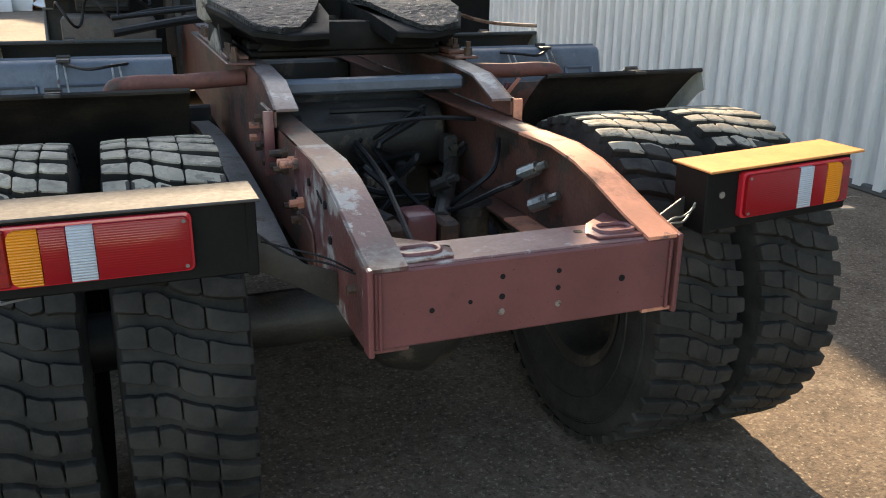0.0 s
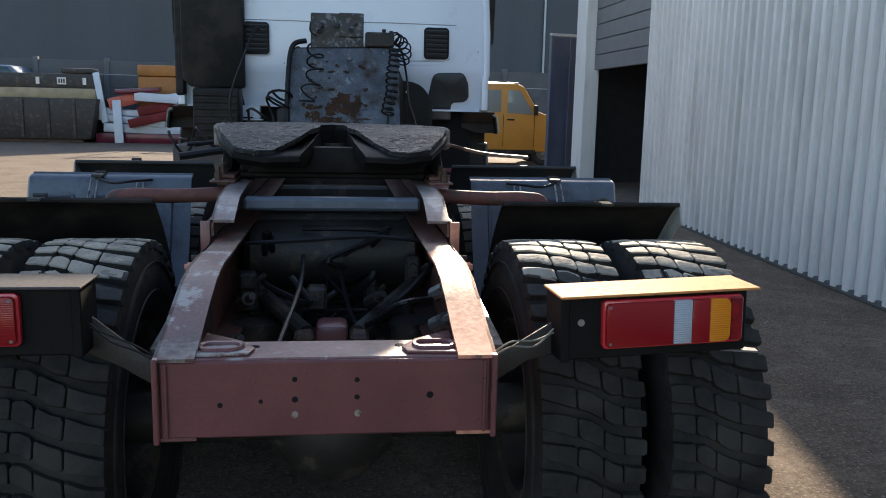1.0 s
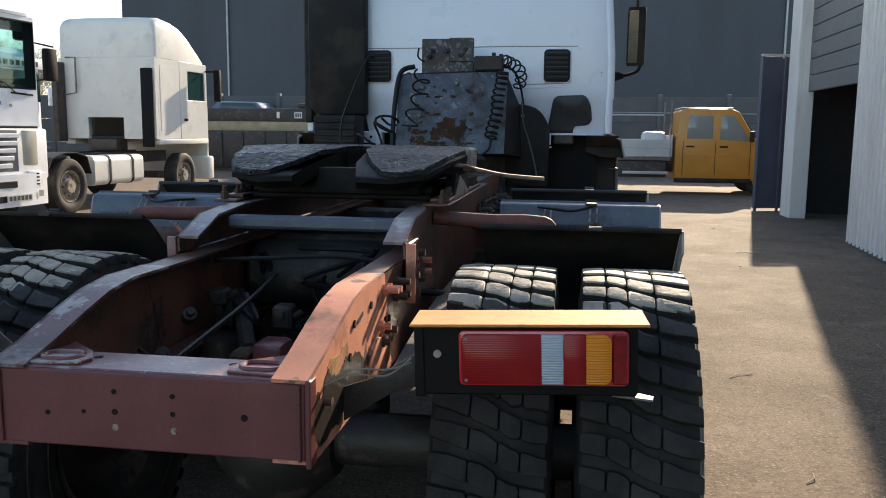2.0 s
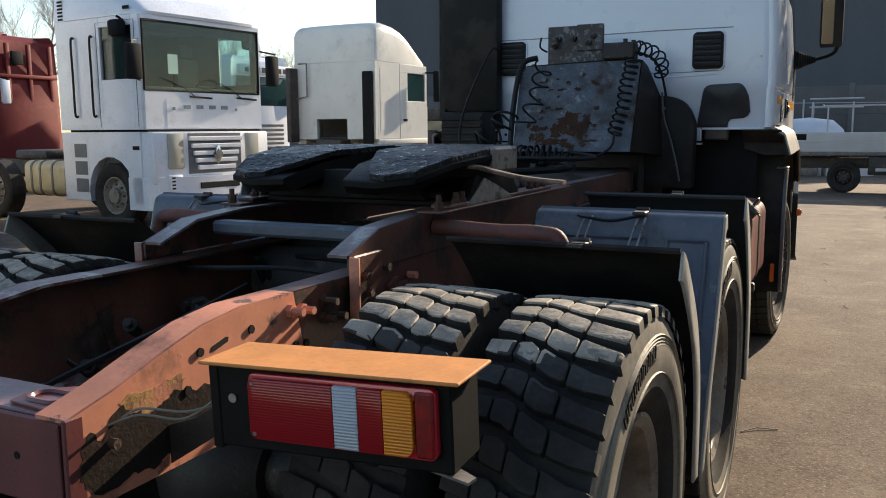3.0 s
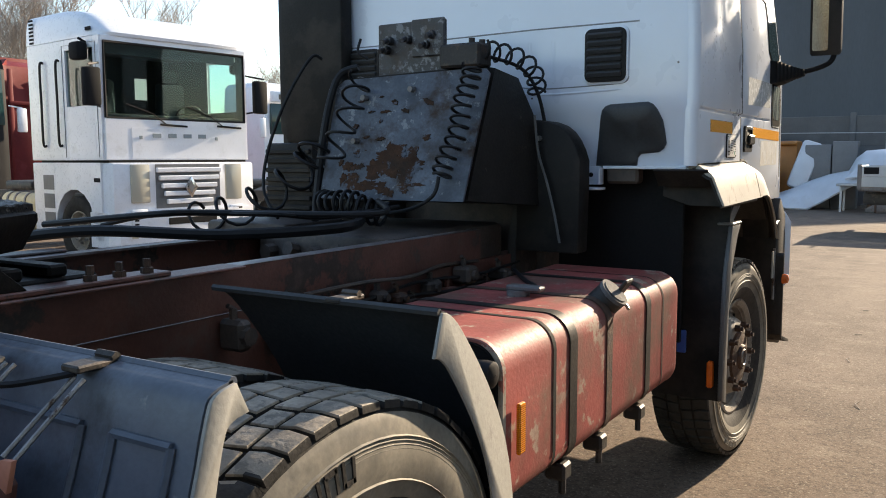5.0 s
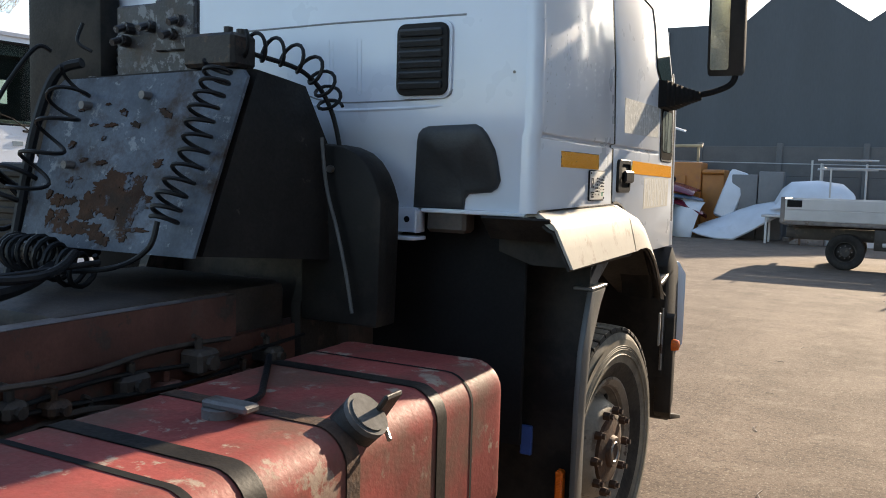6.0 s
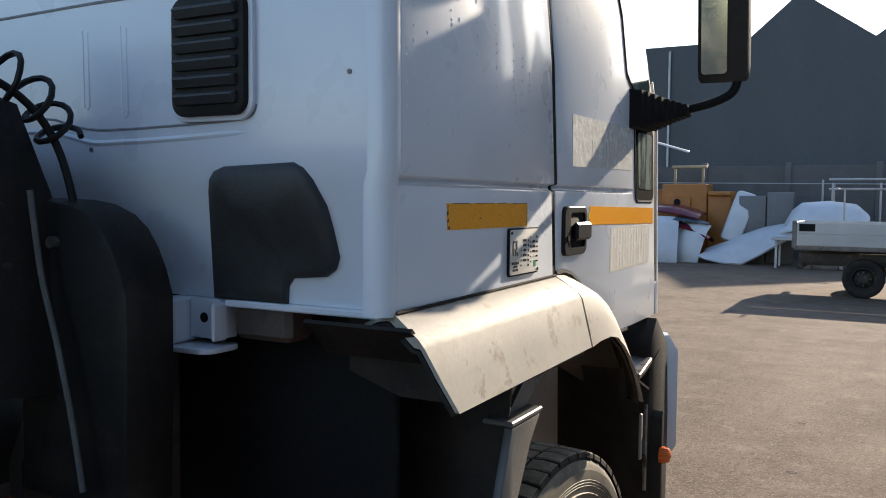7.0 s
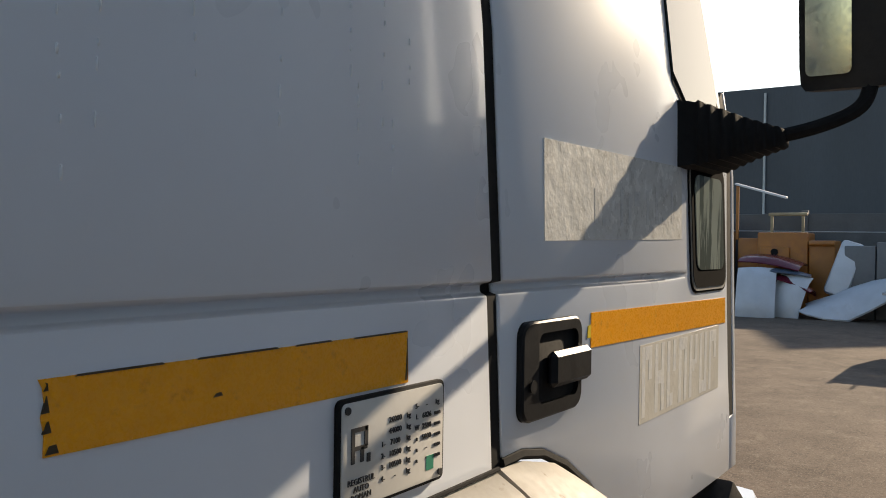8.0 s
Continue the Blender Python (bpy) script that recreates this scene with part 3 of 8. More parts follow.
def far_hall():
    h = thing("industrial_hall", "large dark grey clad hall with a gabled roofline", "building")
    bm = B()
    # front with gables: outline in x and z
    top = [(-29.5, 12.4), (-15.5, 12.4), (-15.5, 10.6), (-5.6, 10.6), (-2.95, 12.95), (0.7, 10.35), (4.4, 12.95), (8.1, 10.35), (40, 10.35)]
    prism(bm, [(-29.5, 0.0)] + top + [(40, 0.0)], "y", 52.0, 52.4)
    part("front_wall", bm, M["dark_cladding"], h)
    bm = B()
    box(bm, -29.5, -29.1, 52.4, 80, 0, 12.4, 0)
    part("side_wall", bm, M["dark_cladding"], h)
    bm = B()
    prism(bm, [(p, q - 0.02) for p, q in top] + [(p, q - 0.2) for p, q in reversed(top)], "y", 52.42, 80)
    part("roof", bm, M["dark_cladding"], h)
    for x in (-22.0, -9.72, 13.0):
        bm = B()
        rod(bm, (x, 51.86, 0.2), (x, 51.86, 10.3), 0.07, 8)
        part("downpipe", bm, M["alu"], h)


far_hall()


def bare_tree(name, at, height, seed):
    rng = random.Random(seed)
    t = thing(name, "leafless tree with fine grey twigs", "tree", pose(*at), "bare trees behind the yard")
    bm = B()

    def limb(p, way, length, r, depth):
        pts = [p]
        for _ in range(4):
            way = (way + Vector((rng.uniform(-1, 1), rng.uniform(-1, 1), rng.uniform(-0.3, 0.7))) * 0.16).normalized()
            pts.append(pts[-1] + way * length / 4)
        tube(bm, pts, lambda f: r * (1 - 0.55 * f), 5 if depth < 3 else 3, cap=False)
        if depth < 5:
            for _ in range(5 if depth < 4 else 4):
                k = rng.randint(1, 4)
                side = Vector((rng.uniform(-1, 1), rng.uniform(-1, 1), rng.uniform(0.1, 0.9))).normalized()
                limb(pts[k], (way * 0.55 + side * 0.75).normalized(), length * rng.uniform(0.5, 0.72), r * 0.6, depth + 1)

    limb(Vector((0, 0, 0)), Vector((0, 0, 1)), height * 0.42, height * 0.0062, 0)
    part("crown", bm, M["bark"], t)
    return t


ta = bare_tree("bare_tree", (-66, 44, 0), 25, 3)
tb = bare_tree("bare_tree", (-46, 53, 0), 12.8, 8)
for x, y, s, a in ((-73, 47, 0.9, 100), (-62, 49, 0.85, 290), (-79, 50, 0.95, 30), (-42.5, 50, 0.8, 40), (-40, 52, 0.68, 200), (-38, 51, 0.62, 320), (-36.2, 53, 0.64, 80), (-34.5, 54, 0.6, 160), (-31, 54, 0.6, 240), (-50, 54, 0.8, 280), (-44, 51, 0.74, 130), (-41.3, 53, 0.76, 10), (-39.2, 54, 0.72, 70), (-37, 53, 0.7, 250), (-35.4, 51, 0.66, 300), (-33, 53, 0.62, 20), (-69, 45, 0.88, 190), (-64, 46, 0.8, 60)):
    copy_thing(ta if x < -55 else tb, pose(x, y, 0, 0, 0, a) @ Matrix.Scale(s, 4))


# ---- the tractor unit: stands along +y, rear crossmember over the origin ----
truck = thing("tractor_truck", "white six-wheeler tractor unit with oxide-red chassis, dusty and worn", "truck")
SIDES = (1, -1)


def chassis():
    for s in SIDES:
      # Right rail end gets the sunlit orange; rails ahead get the shaded tone.
      for low_top, low_bot, mm, lab in (([(0.014, 1.022), (0.12, 1.048), (0.26, 1.092), (0.37, 1.122), (0.5, 1.138), (0.70, 1.136)], [(0.78, 0.84), (0.55, 0.838), (0.014, 0.836)], "oxide" if s > 0 else "oxide_pale", "oxide-red rail end, sunlit orange on the right, with flaking paint"),
                                        ([(0.702, 1.135), (0.9, 1.135), (6.45, 1.134)], [(6.45, 0.87), (0.9, 0.84), (0.782, 0.84)], "oxide_dark", "grimy dark red channel rail with shade in its colour")):
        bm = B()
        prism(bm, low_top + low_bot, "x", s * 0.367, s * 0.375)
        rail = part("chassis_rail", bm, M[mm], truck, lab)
        for line, d in ((low_top, -0.004), (low_bot, 0.004)):
            pts = [(y, z + d) for y, z in line]
            outline = [(y, z + 0.004) for y, z in pts] + [(y, z - 0.004) for y, z in reversed(pts)]
            bm = B()
            prism(bm, outline, "x", s * 0.287, s * 0.3745)
            part("rail_flange", bm, M[mm], rail)
        # Thin dark sheet puts the channel's shade onto the inner face.
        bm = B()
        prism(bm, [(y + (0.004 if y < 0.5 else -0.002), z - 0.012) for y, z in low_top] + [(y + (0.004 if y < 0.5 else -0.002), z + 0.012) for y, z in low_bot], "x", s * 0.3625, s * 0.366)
        part("oily_inner_face", bm, M["oxide_dark"], rail, "inner face of the rail, darkened for its shade")
    # upper subframe carrying the coupling
    up_top = [(0.95, 1.193), (1.12, 1.252), (1.36, 1.268), (4.2, 1.268)]
    up_bot = [(4.2, 1.14), (1.0, 1.14), (0.95, 1.14)]
    for s in SIDES:
        bm = B()
        prism(bm, up_top + up_bot, "x", s * 0.377, s * 0.385)
        sub = part("subframe_rail", bm, M["oxide_dark"], truck, "raised subframe rail with a sloping rear end")
        bm = B()
        pts = [(y, z - 0.004) for y, z in up_top]
        prism(bm, [(y, z + 0.004) for y, z in pts] + [(y, z - 0.004) for y, z in reversed(pts)], "x", s * 0.312, s * 0.3845)
        part("flange", bm, M["worn_flange"], sub, "flange worn to bare grey steel")
        # bolted end bracket
        bm = B()
        box(bm, *sorted((s * 0.387, s * 0.399)), 0.955, 1.11, 1.0, 1.192, 0.004)
        bracket = part("bracket", bm, M["oxide_dark"], truck, "bolted red plate bracket")
        # This edge is painted as sunlit on the right side only.
        bm = B()
        prism(bm, [(0.943, 1.19), (0.953, 1.19), (0.953, 1.0), (0.943, 1.0)], "x", *sorted((s * 0.387, s * 0.418)), 0.002)
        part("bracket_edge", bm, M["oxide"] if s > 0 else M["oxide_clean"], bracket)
        for y, z in ((1.0, 1.13), (1.12, 1.14), (1.0, 1.03), (1.12, 1.05), (1.02, 1.08)):
            bm = B()
            rod(bm, (s * 0.395, y, z), (s * 0.418, y, z), 0.013, 6)
            part("bolt", bm, M["rust"], bracket)
        # forked red plate under the two bolts ahead of it
        bm = B()
        prism(bm, [(1.155, 1.055), (1.165, 1.075), (1.198, 1.092), (1.222, 1.092), (1.206, 1.078), (1.225, 1.07), (1.28, 1.072), (1.292, 1.05), (1.225, 1.052), (1.2, 1.044)], "x", s * 0.3765, s * 0.388, 0.001)
        part("forked_plate", bm, M["oxide_clean"], bracket, "forked red plate")
        # suspension bracket and bolts on the rail side, some painted in the sunlit orange
        bm = B()
        prism(bm, [(0.47, 0.86), (0.5, 0.955), (0.56, 0.975), (0.7, 0.96), (0.76, 0.86)], "x", s * 0.376, s * 0.383, 0.002)
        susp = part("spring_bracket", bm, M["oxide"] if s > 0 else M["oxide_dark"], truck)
        for y, z, out, mm in ((0.68, 1.092, 0.045, "oxide"), (0.725, 1.088, 0.045, "oxide"), (0.825, 1.092, 0.05, "rust"), (0.827, 1.044, 0.04, "rust"), (0.882, 1.042, 0.04, "rust"), (0.70, 1.0, 0.006, "seal"), (0.745, 0.995, 0.006, "seal"), (0.626, 0.999, 0.035, "oxide"), (0.64, 0.95, 0.03, "rust"), (0.71, 0.97, 0.035, "rust"), (0.105, 0.949, 0.018, "rust"), (0.53, 1.078, 0.004, "seal"), (0.357, 1.065, 0.004, "seal"), (0.314, 0.992, 0.004, "seal")):
            bm = B()
            rod(bm, (s * 0.374, y, z), (s * (0.376 + out), y, z), 0.0105, 8)
            if out > 0.02:
                rod(bm, (s * 0.375, y, z), (s * 0.39, y, z), 0.017, 6)
            part("bolt", bm, M[mm], susp)
        # long slot in the web; behind it bare primer and a dark patch, painted cast shadow with peeled paint
        bm = B()
        prism(bm, [(0.392, 1.058), (0.402, 1.056), (0.448, 1.068), (0.452, 1.078), (0.442, 1.080), (0.396, 1.068)], "x", s * 0.3745, s * 0.3762)
        part("slot", bm, M["seal"], truck)
        rag = random.Random(21)
        for mm, line, low, lab, out_ in () if s < 0 else (("flaked", [(0.035, 0.955), (0.06, 0.985), (0.085, 0.96), (0.11, 1.0), (0.14, 1.015), (0.16, 0.985), (0.185, 0.99), (0.2, 0.97), (0.24, 0.985), (0.28, 1.005), (0.33, 0.99), (0.40, 0.985), (0.45, 0.95)],
                                    [(0.45, 0.90), (0.40, 0.905), (0.37, 0.885), (0.33, 0.90), (0.29, 0.878), (0.25, 0.875), (0.21, 0.855), (0.16, 0.87), (0.12, 0.856), (0.06, 0.862), (0.03, 0.9)], "dark patch painting a cast shadow together with peeling paint", 0.3764),
                                   ("primer", [(0.13, 1.02), (0.17, 1.03), (0.22, 1.026), (0.29, 1.035), (0.31, 1.02)], [(0.3, 0.995), (0.26, 1.0), (0.22, 0.97), (0.19, 0.98), (0.165, 0.97), (0.15, 1.0)], "yellowed primer showing through", 0.3758)):
            pts = []
            for (a, b), (c, d) in zip(line + low, (line + low)[1:] + line[:1]):
                pts += [(a, b)] + [(a + (c - a) * f + rag.uniform(-0.006, 0.006), b + (d - b) * f + rag.uniform(-0.006, 0.006)) for f in (0.25, 0.5, 0.75)]
            bm = B()
            prism(bm, pts, "x", s * 0.3735, s * out_)
            part("flaked_patch", bm, M[mm], truck, lab)
        # Bolt heads painted in the sunlit orange.
        for y, z in ((1.28, 1.093), (1.28, 1.052)):
            bm = B()
            rod(bm, (s * 0.376, y + 0.026, z - 0.008), (s * 0.408, y + 0.026, z - 0.008), 0.0125, 6)
            part("bolt", bm, M["oxide"], truck)
    # rear crossmember: face, flanges, end plates, holes as dark plugs set back in rings
    bm = B()
    box(bm, -0.362, 0.362, 0.0, 0.01, 0.84, 1.014, 0.006)
    cm = part("rear_crossmember", bm, M["oxide_clean"], truck, "wine-red rear crossmember with drilled holes")
    for a in ((0.012, 0.145, 1.0085, 1.0175), (0.012, 0.1, 0.838, 0.847)):
        bm = B()
        box(bm, -0.366, 0.366, *a, 0.003)
        part("flange", bm, M["oxide_scuffed"], cm)
    for s in SIDES:
        bm = B()
        box(bm, *sorted((s * 0.3635, s * 0.376)), -0.012, 0.03, 0.83, 1.024, 0.003)
        part("end_plate", bm, M["oxide_clean"], cm)
        bm = B()
        box(bm, *sorted((s * 0.345, s * 0.352)), -0.008, -0.0005, 0.842, 1.01, 0.002)
        part("weld_strip", bm, M["oxide_clean"], cm)
    for x, z, r in ((-0.074, 0.972, 0.006), (0.062, 0.969, 0.006), (-0.075, 0.891, 0.008), (0.064, 0.891, 0.008), (-0.148, 0.923, 0.005), (-0.235, 0.916, 0.006),
                    (0.225, 0.931, 0.008), (-0.074, 0.926, 0.007), (0.062, 0.929, 0.006)):
        bm = B()
        rod(bm, (x, -0.0015, z), (x, 0.004, z), r, 10)
        part("hole", bm, M["bare"] if z < 0.9 else M["seal"], cm)
    for x in (-0.168, 0.162):
        bm = B()
        rod(bm, (x, 0.1, 1.012), (x, 0.1, 1.0185), 0.011, 12)
        part("hole", bm, M["seal"], cm)
    # corner gussets with a raised slotted loop
    for s in SIDES:
        bm = B()
        prism(bm, [(s * 0.29, 0.02), (s * 0.175, 0.03), (s * 0.165, 0.07), (s * 0.2, 0.13), (s * 0.29, 0.2)], "z", 1.018, 1.025, 0.002)
        part("gusset", bm, M["oxide_clean"] if s > 0 else M["oxide_pale"], cm)
        ring = round_rect(0.195, 0.285, 0.045, 0.1, 0.024, 6)
        bm = B()
        pts = [(s * a, b, 1.026) for a, b in ring]
        tube(bm, pts + pts[:2], 0.007, 6, cap=False)
        part("loop", bm, M["oxide_clean"], cm)
    cm.location.y = 0.016
    # cross beams
    bm = B()
    box(bm, -0.31, 0.31, 1.18, 1.25, 1.195, 1.24, 0.01)
    part("cross_tube", bm, M["grey_guard"], truck, "grey painted cross tube")
    for y, z0, z1 in ((2.9, 0.88, 1.11), (4.0, 0.9, 1.1)):
        bm = B()
        box(bm, -0.36, 0.36, y, y + 0.12, z0, z1, 0.012)
        part("cross_beam", bm, M["black_steel"], truck)
    # guard support pipes
    for s in SIDES:
        for y, z in ((1.47, 1.212),):
            bm = B()
            tube(bm, curve([(s * 0.39, y, z + 0.01), (s * 0.6, y, z), (s * 0.76, y, z), (s * 0.825, y, z - 0.03), (s * 0.84, y, z - 0.2)], 6), 0.028, 14)
            part("guard_pipe", bm, M["pipe_paint"], truck, "oxide-red mudguard support pipe")


chassis()


def running_gear():
    # Tanks and plates added to stop bright ground showing through the frame.
    for y in (1.5, 1.78):
        bm = B()
        lathe(bm, [(0.001, -0.34), (0.09, -0.335), (0.125, -0.31), (0.13, -0.2), (0.13, 0.2), (0.125, 0.31), (0.09, 0.335), (0.001, 0.34)], 20)
        for v in bm.verts:
            v.co += Vector((0, y, 0.99))
        part("air_tank", bm, M["black_steel"], truck, "added black air tank stopping light between the rails")
    bm = B()
    box(bm, -0.36, 0.36, 1.66, 1.70, 0.5, 1.12, 0.01)
    part("bulkhead", bm, M["black_steel"], truck)
    bm = B()
    box(bm, -0.55, 0.55, 2.9, 2.96, 0.45, 0.9, 0.01)
    part("bulkhead", bm, M["black_steel"], truck)
    for y in (0.87, 2.25):
        bm = B()
        rod(bm, (-0.95, y, 0.57), (0.95, y, 0.57), 0.085, 14)
        lathe(bm, [(0.02, -0.2), (0.12, -0.19), (0.2, -0.1), (0.23, 0.0), (0.2, 0.1), (0.12, 0.19), (0.02, 0.2)], 20)
        for v in bm.verts:
            if abs(v.co.x) < 0.21 and abs(v.co.y) < 0.3:
                v.co += Vector((0, y, 0.57))
        part("axle", bm, M["black_steel"], truck, "black rear axle with a round differential housing")
        # torque rod bracket over the differential
        bm = B()
        box(bm, -0.05, 0.05, y - 0.14, y - 0.02, 0.76, 0.9, 0.02)
        part("rod_mount", bm, M["oxide_clean"], truck)
        for s in SIDES:
            bm = B()
            box(bm, *sorted((s * 0.055, s * 0.115)), y - 0.16, y - 0.03, 0.7, 0.875, 0.012)
            part("rod_fork", bm, M["rust"], truck)
            bm = B()
            rod(bm, (s * 0.08, y - 0.08, 0.86), (s * 0.33, y + 0.45, 0.93), 0.028, 10)
            part("torque_rod", bm, M["black_steel"], truck)
            bm = B()
            rod(bm, (s * 0.25, y + 0.12, 0.62), (s * 0.25, y + 0.12, 0.82), 0.075, 14)
            rod(bm, (s * 0.25, y + 0.12, 0.82), (s * 0.25, y + 0.12, 0.85), 0.085, 14)
            part("brake_chamber", bm, M["black_steel"], truck)
    for s in SIDES:
        bm = B()
        for k in range(6):
            a = 1.0 - 0.1 * k
            line = [(1.56 + a * f, 0.66 + 0.035 * (6 - k) + 0.06 * (1 - f * f)) for f in (-1, -0.6, -0.2, 0.2, 0.6, 1)]
            sheet(bm, line, s * 0.42, s * 0.5, 0.028)
        part("leaf_spring", bm, M["spring_steel"], truck, "dusty grey multi-leaf spring pack")
    # hoses and lines between the rails
    for i, pts in enumerate((((0.33, 0.75, 0.98), (0.2, 0.6, 1.0), (0.08, 0.9, 0.86), (0.02, 1.3, 0.98)), ((0.34, 0.95, 1.06), (0.24, 0.78, 1.0), (0.14, 0.86, 0.88), (0.25, 1.0, 0.8)),
                             ((-0.34, 0.6, 0.9), (-0.25, 0.7, 0.8), (-0.2, 0.95, 0.78), (-0.28, 1.3, 0.9)), ((-0.12, 0.1, 0.84), (-0.15, 0.3, 0.9), (-0.1, 0.8, 1.0), (-0.1, 1.1, 1.05)),
                             ((-0.3, 1.05, 1.1), (-0.1, 1.0, 1.12), (0.12, 1.02, 1.13), (0.3, 1.06, 1.11)))):
        bm = B()
        tube(bm, curve(pts, 8), 0.008, 6)
        part("air_line", bm, M["hose"], truck)
    # small gear crowding the space between the rails
    rng = random.Random(33)
    for k in range(16):
        x, y, z = rng.uniform(-0.3, 0.3), rng.uniform(0.75, 1.45), rng.uniform(0.72, 1.05)
        bm = B()
        tube(bm, curve([(x, y, z), (x + rng.uniform(-0.12, 0.12), y - 0.06, z + rng.uniform(-0.1, 0.12)), (x + rng.uniform(-0.2, 0.2), y + 0.1, z + rng.uniform(-0.12, 0.14)), (x + rng.uniform(-0.25, 0.25), y + 0.2, z + rng.uniform(-0.05, 0.2))], 6), rng.uniform(0.006, 0.014), 6)
        part("air_line", bm, M["hose"], truck)
    for k in range(12):
        x, y, z = rng.uniform(-0.31, 0.31), rng.uniform(0.95, 1.4), rng.uniform(0.66, 0.98)
        w, h = rng.uniform(0.02, 0.045), rng.uniform(0.025, 0.06)
        bm = B()
        box(bm, x - w, x + w, y, y + 0.07, z - h, z + h, 0.01)
        rod(bm, (x, y - 0.02, z + h * 0.3), (x, y + 0.02, z + h * 0.3), 0.016, 8)
        rod(bm, (x + w, y + 0.03, z), (x + w + 0.03, y + 0.03, z + 0.02), 0.01, 6)
        part("valve", bm, M["black_steel"], truck)
    for x, y, z in ((0.3, 0.62, 0.93), (0.27, 0.5, 0.86), (0.31, 0.72, 1.0), (-0.28, 0.8, 0.95), (-0.3, 0.66, 0.86), (0.12, 0.95, 0.92)):
        bm = B()
        rod(bm, (x, y, z), (x + 0.03, y - 0.05, z + 0.03), 0.022, 8)
        rod(bm, (x + 0.03, y - 0.05, z + 0.03), (x + 0.045, y - 0.075, z + 0.045), 0.013, 6)
        part("valve", bm, M["bare"] if x > 0.2 else M["black_steel"], truck)


running_gear()


def tyre_mesh(R, blocky):
    """Carcass with a grooved tread, round the x axis; the outer side is +x."""
    bm = B()
    deep = 0.024 if blocky else 0.014
    side = [(0.298, 0.108), (0.33, 0.128), (0.37, 0.146), (0.43, 0.157), (0.47, 0.156), (R - 0.065, 0.150), (R - 0.045, 0.146), (R - 0.03, 0.140), (R - deep - 0.004, 0.128), (R - deep, 0.10), (R - deep + 0.003, 0.0)]
    prof = side + [(r, -o) for r, o in reversed(side[:-1])]
    lathe(bm, prof, 64)
    for r in (0.405, R - 0.075, R - 0.083, R - 0.091, R - 0.099):
        o = 0.152 + 0.002 * (r < 0.45)
        lathe(bm, [(r - 0.0025, o), (r, o + 0.0045), (r + 0.0025, o)], 64)
    n = 44 if blocky else 52
    p = 2 * math.pi / n

    rng = random.Random(int(R * 1000))

    def block(poly, drop=0.0):
        """A rubber block: (turn, offset) corners, with sloping sides."""
        cu, cv = sum(u for u, v in poly) / len(poly), sum(v for u, v in poly) / len(poly)
        rows = []
        worn, skew = rng.uniform(0.0, 0.003), rng.uniform(-0.02, 0.02) * p
        poly = [(u + skew + rng.uniform(-0.035, 0.035) * p, v + (0.0 if abs(v) > 0.14 else rng.uniform(-0.0012, 0.0012))) for u, v in poly]
        for grow, r in ((1.04, R - deep - 0.004), (1.0, R - 0.005 - worn), (0.975, R - 0.0018 - worn), (0.93, R - 0.0004 - worn), (0.7, R - worn)):
            row = []
            for u, v in poly:
                uu, vv = cu + (u - cu) * grow, cv + (v - cv) * grow
                rr = r - 0.05 * max(0.0, abs(vv) - 0.09) ** 1.2 * 3
                row.append(bm.verts.new((vv, rr * math.cos(uu), rr * math.sin(uu))))
            rows.append(row)
        k = len(poly)
        for a, b in zip(rows, rows[1:]):
            for i in range(k):
                bm.faces.new((a[i], a[(i + 1) % k], b[(i + 1) % k], b[i]))
        bm.faces.new(rows[-1])

    def along(pairs, v):
        """A value read off a bent line of (offset, value) pairs."""
        for (a, p0), (b, p1) in zip(pairs, pairs[1:]):
            if v <= b:
                return p0 + (p1 - p0) * (v - a) / (b - a)
        return pairs[-1][1]

    # each slanting lug crosses the whole tread and is cut into chunks by thin sipes
    slant = ((-0.150, -0.92), (-0.115, -0.88), (-0.052, -0.76), (0.013, -0.31), (0.10, 0.0), (0.150, 0.10))
    reach = ((-0.150, 0.27), (-0.09, 0.31), (-0.04, 0.37), (0.03, 0.37), (0.09, 0.31), (0.150, 0.27))
    for i in range(n):
        if blocky:
            for v0, v1 in ((-0.1475, -0.083), (-0.0795, -0.0265), (-0.0235, 0.0465), (0.0495, 0.1475)):
                steps = [v0, v0 + 0.006, (v0 + v1) / 2, v1 - 0.006, v1]
                cut = [0.10, 0.02, 0.0, 0.02, 0.10] if v1 < 0.14 and v0 > -0.14 else [0.04, 0.0, 0.0, 0.0, 0.04]
                low = [((i + along(slant, v) - along(reach, v) + c) * p, v) for v, c in zip(steps, cut)]
                high = [((i + along(slant, v) + along(reach, v) - c) * p, v) for v, c in zip(steps, cut)]
                block(low + high[::-1])
        else:
            for s in SIDES:
                u0 = i * p + (0.5 * p if s < 0 else 0)
                q = lambda f, v: (u0 + f * p, s * v)
                block([q(0.02, 0.068), q(-0.10, 0.10), q(-0.10, 0.141), q(0.72, 0.141), q(0.72, 0.10), q(0.84, 0.068)])
                block([q(0.15, 0.006), q(0.05, 0.06), q(0.9, 0.06), q(1.0, 0.006)])
    bmesh.ops.recalc_face_normals(bm, faces=bm.faces)
    me = bpy.data.meshes.new("tyre")
    bm.to_mesh(me)
    bm.free()
    me.materials.append(M["rubber"]), me.materials.append(M["side_rubber"]), me.materials.append(M["tread_lit_dust"]), me.materials.append(M["tread_half"])
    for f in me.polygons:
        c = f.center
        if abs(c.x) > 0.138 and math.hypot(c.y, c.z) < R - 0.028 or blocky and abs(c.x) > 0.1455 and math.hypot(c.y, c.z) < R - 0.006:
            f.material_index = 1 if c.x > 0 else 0
